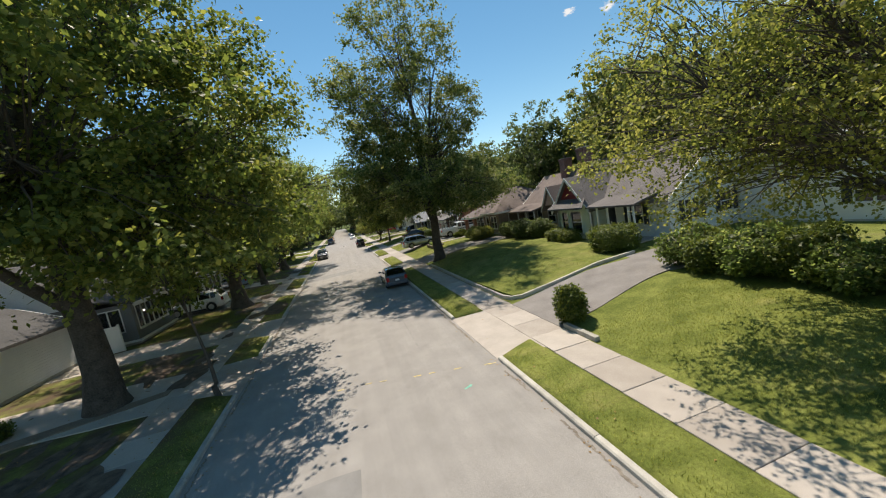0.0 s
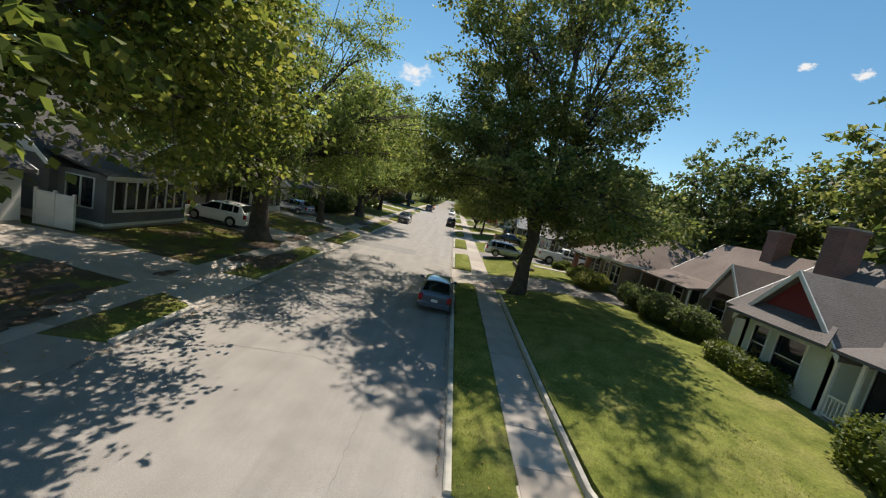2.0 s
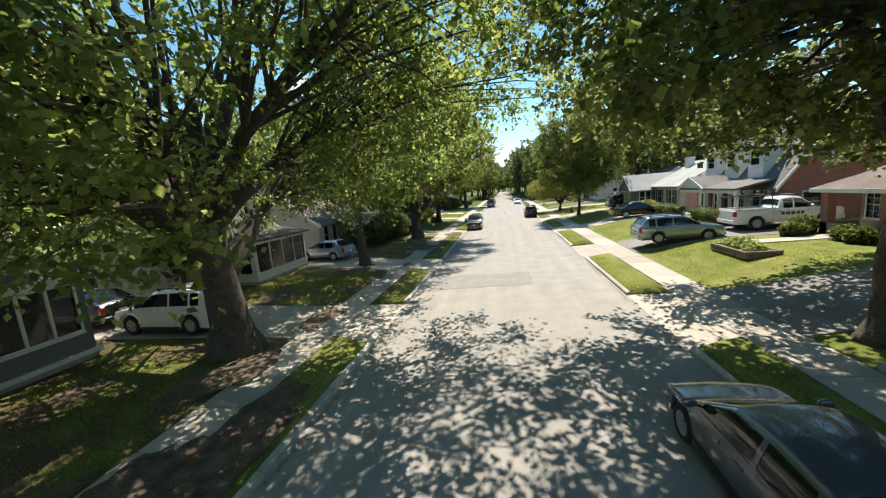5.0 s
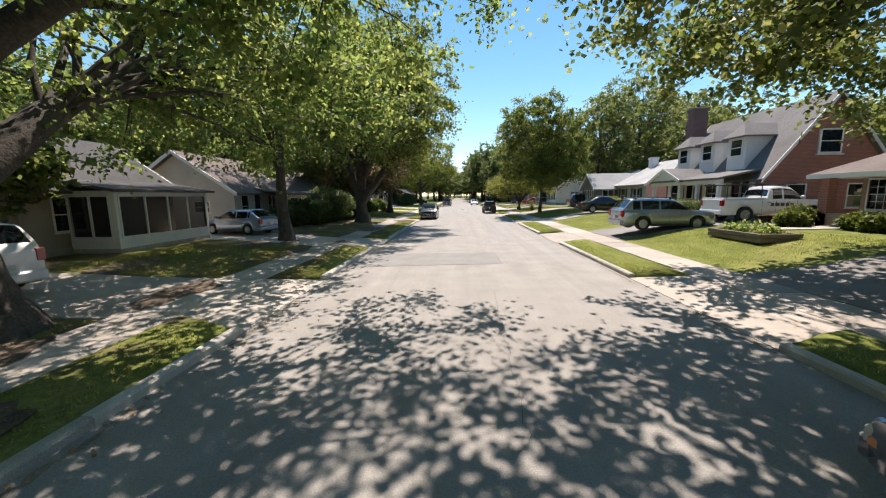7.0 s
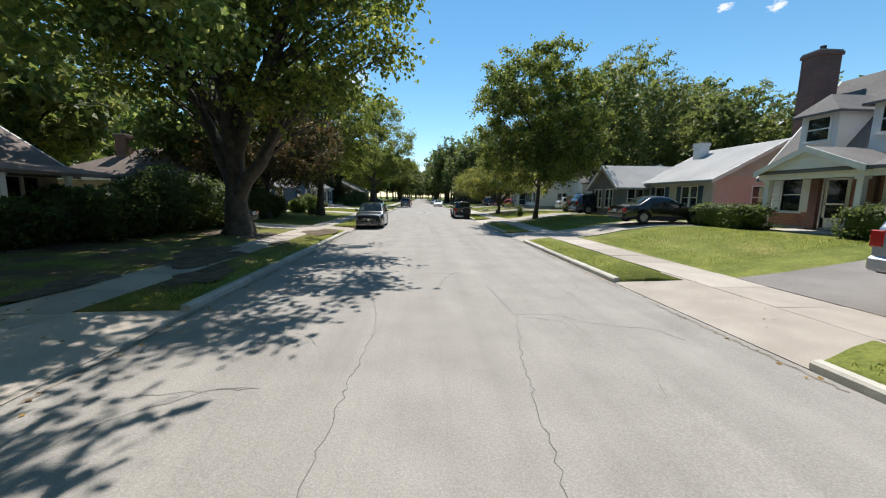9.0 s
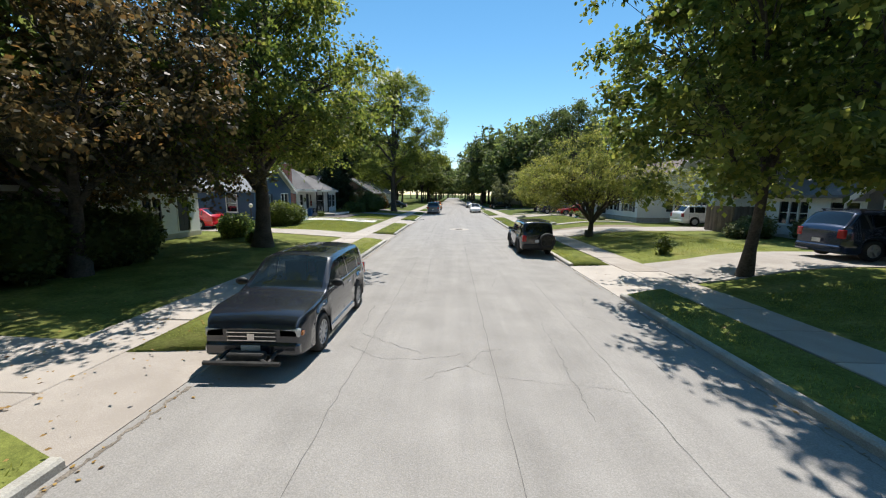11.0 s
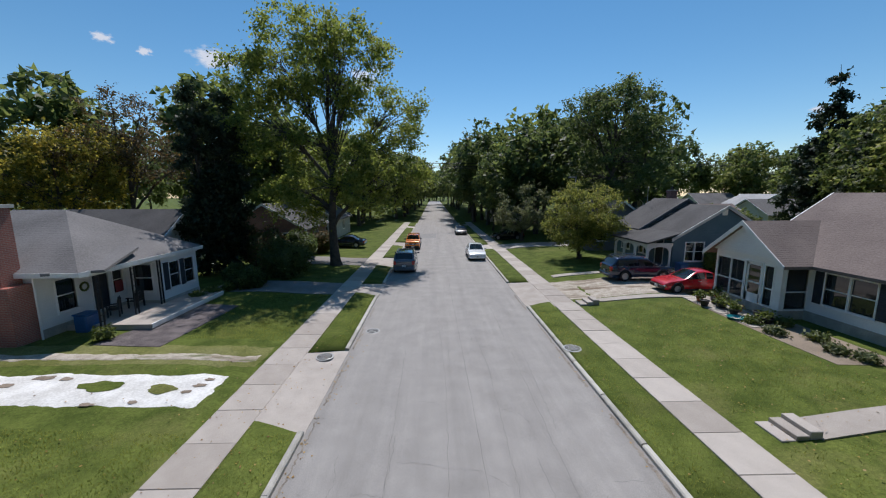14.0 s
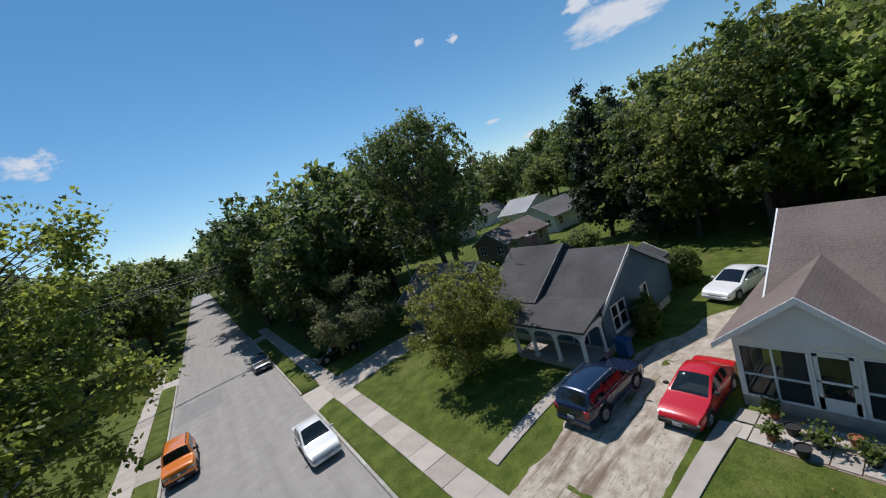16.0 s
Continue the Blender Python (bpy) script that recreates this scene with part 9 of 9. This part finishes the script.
for dz in (0.0, 0.35, 0.9):
    p = [(-40 + 100 * i / 24, 150 + 10 * i / 24 + dz, 11.3 + dz + 0.9 * ((i / 12 - 1) ** 2)) for i in range(25)]
    vv, ff = tubes([(np.array(p), np.full(25, 0.05))], 5)
    part("wire", mesh_np("wire", vv, ff, BLACK), None, w)
t = thing("street_lamp", (16.9, 131.5, gnd(16.9, 131.5)), "grey steel street lamp with a flat head", "street lamp")
part("pole", rod((0, 0, -0.1), (0, 0, 8.2), 0.08, 0.05, 8), STEEL, t, local=True)
part("lamp_head", box((-0.9, -0.12, 8.15), (0.1, 0.12, 8.27), bevel=0.03), STEEL, t, local=True)

# small white clouds, far off
def cloud_mat():
    m = bpy.data.materials.new("cloud")
    m.use_nodes = True
    N, L = m.node_tree.nodes, m.node_tree.links
    tc = N.new("ShaderNodeTexCoord")
    r = N.new("ShaderNodeVectorMath")
    r.operation = "LENGTH"
    L.new(tc.outputs["Object"], r.inputs[0])
    nz = N.new("ShaderNodeTexNoise")
    nz.inputs["Scale"].default_value = 1.7
    nz.inputs["Detail"].default_value = 7
    nz.inputs["Roughness"].default_value = 0.62
    oi = N.new("ShaderNodeObjectInfo")
    nz.noise_dimensions = "4D"
    sc = N.new("ShaderNodeMath")
    sc.operation = "MULTIPLY"
    sc.inputs[1].default_value = 40
    L.new(oi.outputs["Random"], sc.inputs[0])
    L.new(sc.outputs[0], nz.inputs["W"])
    L.new(tc.outputs["Object"], nz.inputs["Vector"])
    s_ = N.new("ShaderNodeMath")
    s_.operation = "SUBTRACT"
    L.new(nz.outputs["Fac"], s_.inputs[0])
    h_ = N.new("ShaderNodeMath")
    h_.operation = "MULTIPLY"
    h_.inputs[1].default_value = 0.5
    L.new(r.outputs["Value"], h_.inputs[0])
    L.new(h_.outputs[0], s_.inputs[1])
    mr = N.new("ShaderNodeMapRange")
    L.new(s_.outputs[0], mr.inputs[0])
    mr.inputs[1].default_value, mr.inputs[2].default_value = 0.16, 0.36
    mr.inputs[4].default_value = 0.9
    e = N.new("ShaderNodeEmission")
    e.inputs[0].default_value = (0.93, 0.96, 1.0, 1)
    e.inputs[1].default_value = 0.85
    tr = N.new("ShaderNodeBsdfTransparent")
    mx = N.new("ShaderNodeMixShader")
    L.new(mr.outputs[0], mx.inputs[0])
    L.new(tr.outputs[0], mx.inputs[1])
    L.new(e.outputs[0], mx.inputs[2])
    L.new(mx.outputs[0], N["Material Output"].inputs[0])
    return m


def cloud(az, el, size, flat, label):
    """A thin cloud far away at a bearing from +y and a height angle, in degrees."""
    c = Vector((math.sin(radians(az)) * math.cos(radians(el)), math.cos(radians(az)) * math.cos(radians(el)), math.sin(radians(el)))) * 3200.0
    bm = bmesh.new()
    bmesh.ops.create_circle(bm, cap_ends=True, segments=24, radius=1.0)
    ob = part("cloud", bm, CLOUD)
    ob.matrix_world = Matrix.Translation(c) @ (-c).to_track_quat("Z", "Y").to_matrix().to_4x4() @ Matrix.Diagonal((size, size * flat, 1, 1))
    tagged(ob, label, "cloud", "clouds", kind="structure")


CLOUD = cloud_mat()
for az, el, s, fl in [(-38.4, 16.4, 85, 0.5), (-34.9, 15.8, 60, 0.6), (-28.2, 16.2, 200, 0.5), (-9.6, 16.0, 190, 0.6), (63.5, 15.0, 520, 0.34), (60.0, 18.2, 180, 0.5), (38.3, 21.4, 70, 0.5), (43.0, 20.4, 75, 0.6), (49.8, 5.2, 90, 0.4), (45.3, 8.6, 80, 0.4)]:
    cloud(az, el, s, fl, "small white fair-weather cloud")

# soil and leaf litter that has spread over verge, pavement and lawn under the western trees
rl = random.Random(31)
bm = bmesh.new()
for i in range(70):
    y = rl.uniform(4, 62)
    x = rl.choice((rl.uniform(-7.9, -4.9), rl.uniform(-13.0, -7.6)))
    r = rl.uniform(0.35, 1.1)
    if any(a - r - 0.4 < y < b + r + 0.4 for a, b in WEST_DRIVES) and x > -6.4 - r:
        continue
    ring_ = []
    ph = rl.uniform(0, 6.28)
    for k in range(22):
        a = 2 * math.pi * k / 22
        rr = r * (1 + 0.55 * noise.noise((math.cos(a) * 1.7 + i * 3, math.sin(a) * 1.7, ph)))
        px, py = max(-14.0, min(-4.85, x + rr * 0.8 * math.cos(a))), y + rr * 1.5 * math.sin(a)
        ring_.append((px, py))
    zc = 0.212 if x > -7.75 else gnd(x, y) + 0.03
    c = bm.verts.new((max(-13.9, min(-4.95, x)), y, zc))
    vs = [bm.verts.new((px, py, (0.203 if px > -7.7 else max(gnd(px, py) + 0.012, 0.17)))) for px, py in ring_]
    for k in range(22):
        bm.faces.new((c, vs[k], vs[(k + 1) % 22]))
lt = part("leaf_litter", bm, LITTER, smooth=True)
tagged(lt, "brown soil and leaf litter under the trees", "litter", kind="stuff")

# fallen leaves and grass blades
rng = np.random.default_rng(5)
n = 5200
x = np.concatenate([np.where(rng.random(n // 2) < 0.35, -4.62 + np.abs(rng.normal(0, 0.22, n // 2)), rng.normal(-6.0, 1.0, n // 2)), np.where(rng.random(n // 8) < 0.5, 4.55 - np.abs(rng.normal(0, 0.12, n // 8)), rng.normal(5.4, 0.4, n // 8)), rng.uniform(-14, -6, n // 4), rng.uniform(8, 14, n - n // 2 - n // 8 - n // 4)])
y = np.concatenate([rng.uniform(2, 104, n // 2), rng.uniform(2, 100, n // 8), rng.uniform(6, 100, n // 4), rng.uniform(84, 104, n - n // 2 - n // 8 - n // 4)])
z = np.where(np.abs(x) < 4.6, 0.035 * (1 - (x / HW) ** 2) + 0.01, np.where(np.abs(x) < 6.3, 0.2, ground_z(x, y) + 0.07))
keep = ~((np.abs(x) > 4.55) & (np.abs(x) < 4.8))
p = np.stack([x, y, z], 1)[keep]
a = rng.uniform(0, 6.28, len(p))
s = rng.uniform(0.015, 0.042, len(p))
d = np.stack([np.cos(a), np.sin(a), np.zeros(len(p))], 1) * s[:, None]
e = np.stack([-np.sin(a), np.cos(a), rng.uniform(-0.1, 0.3, len(p))], 1) * s[:, None] * 0.7
v = np.stack([p - d, p - e, p + d, p + e + np.array([0, 0, 0.01])], 1).reshape(-1, 3)
fl = new("fallen_leaves", mesh_np("fallen_leaves", v, np.arange(len(v)).reshape(-1, 4), leafy("fallen_leaf", (0.12, 0.06, 0.02), (0.35, 0.22, 0.06), 0.1)))
tagged(fl, "scattered dry brown fallen leaves", "leaves", kind="stuff")


def blades(name, x, y, z, hgt, seed, label):
    rng = np.random.default_rng(seed)
    n = len(x)
    a = rng.uniform(0, 6.28, n)
    hh = hgt * rng.uniform(0.5, 1.3, n)
    ww = 0.010 * rng.uniform(0.7, 1.4, n)
    lean = rng.normal(0, 0.35, (n, 2)) * hh[:, None]
    b0 = np.stack([x - np.cos(a) * ww, y - np.sin(a) * ww, z], 1)
    b1 = np.stack([x + np.cos(a) * ww, y + np.sin(a) * ww, z], 1)
    tp = np.stack([x + lean[:, 0], y + lean[:, 1], z + hh], 1)
    v = np.stack([b0, b1, tp], 1).reshape(-1, 3)
    ob = new(name, mesh_np(name, v, np.arange(3 * n).reshape(n, 3), BLADE))
    tagged(ob, label, "grass", kind="stuff")


N_ = 60000
xv, yv, sv = rng.uniform(4.85, 6.15, N_), rng.uniform(0, 110, N_), np.where(rng.uniform(0, 1, N_) < 0.5, 1, -1)
ok = np.ones(N_, bool)
for drv, sd in ((EAST_DRIVES, 1), (WEST_DRIVES, -1)):
    for a, b in drv:
        ok &= ~((sv == sd) & (yv > a - 0.15) & (yv < b + 0.15))
blades("verge_grass", (xv * sv)[ok], yv[ok], np.full(ok.sum(), 0.165), 0.06, 6, "short uneven grass on the verges")
N_ = 120000
half = N_ // 2
xl = np.concatenate([rng.uniform(7.9, 13.5, half), rng.uniform(-13.5, -7.8, N_ - half)])
yl = np.concatenate([rng.uniform(-2, 8.5, half // 4)] + [rng.uniform(a, b, half // 8) for a, b in ((14.8, 30), (75.5, 84.5), (38, 45.2), (51.2, 58.2), (63.2, 69.8))] + [rng.uniform(92, 105.5, half - half // 4 - 5 * (half // 8)),
                     rng.uniform(25, 33, (N_ - half) // 4), rng.uniform(37.2, 43.6, (N_ - half) // 4), rng.uniform(86.8, 95, (N_ - half) // 4), rng.uniform(101.5, 109, N_ - half - 3 * ((N_ - half) // 4))])
zl = ground_z(xl, yl) + np.where(np.abs(xl) > 9, 0.04 * np.sin(xl * 0.7 + 1.3) * np.sin(yl * 0.45), 0)
on_wall = (xl > 7.8) & (yl > 14.6) & (yl < 30.2)
zl = np.where(on_wall, np.interp(xl, [7.8, 12, 16], [0.44, 0.85, 1.0]), zl)
keep = ~((xl > 7.6) & (yl > 93.8) & (yl < 95.3)) & ~((xl < 0) & (xl > -15.6) & (xl < -12.2) & (yl > 100.5))
blades("lawn_grass", xl[keep], yl[keep], zl[keep] - 0.005, 0.06, 7, "mown lawn grass")

# ---- pavement slabs and kerb stones ----
me = bpy.data.meshes.new("paving_slab")
bm = box((-0.695, 0.006, -0.3), (0.695, 1.514, 0.0), bevel=0.012)
bm.to_mesh(me)
bm.free()
me.materials.append(CONCRETE)
for side, nm, z in ((1, "pavement_east", 0.2), (-1, "pavement_west", 0.18)):
    pv = thing(nm, (side * 6.9, 0, z), "pale concrete pavement of large slabs", "pavement", kind="structure")
    rr = random.Random(3 + side)
    y = Y0
    while y < Y1:
        ob = part("paving_slab", me, None, pv, local=True)
        ob.matrix_basis = pose(rr.uniform(-0.008, 0.008), y, rr.uniform(-0.006, 0.006), rr.uniform(-0.25, 0.25), rr.uniform(-0.3, 0.3), 0)
        y += 1.52
for k, side, a, b in kerb_runs:
    n = max(1, round((b - a) / 2.4))
    ln = round((b - a) / n, 1)
    for i in range(n):
        ob = part("kerb_stone", kerb_mesh((b - a) / n), None, k, local=True)
        ob.matrix_basis = Matrix.Translation((0, (b - a) * i / n, rs.uniform(-0.008, 0.008))) @ Matrix.Diagonal((side, 1, 1, 1))
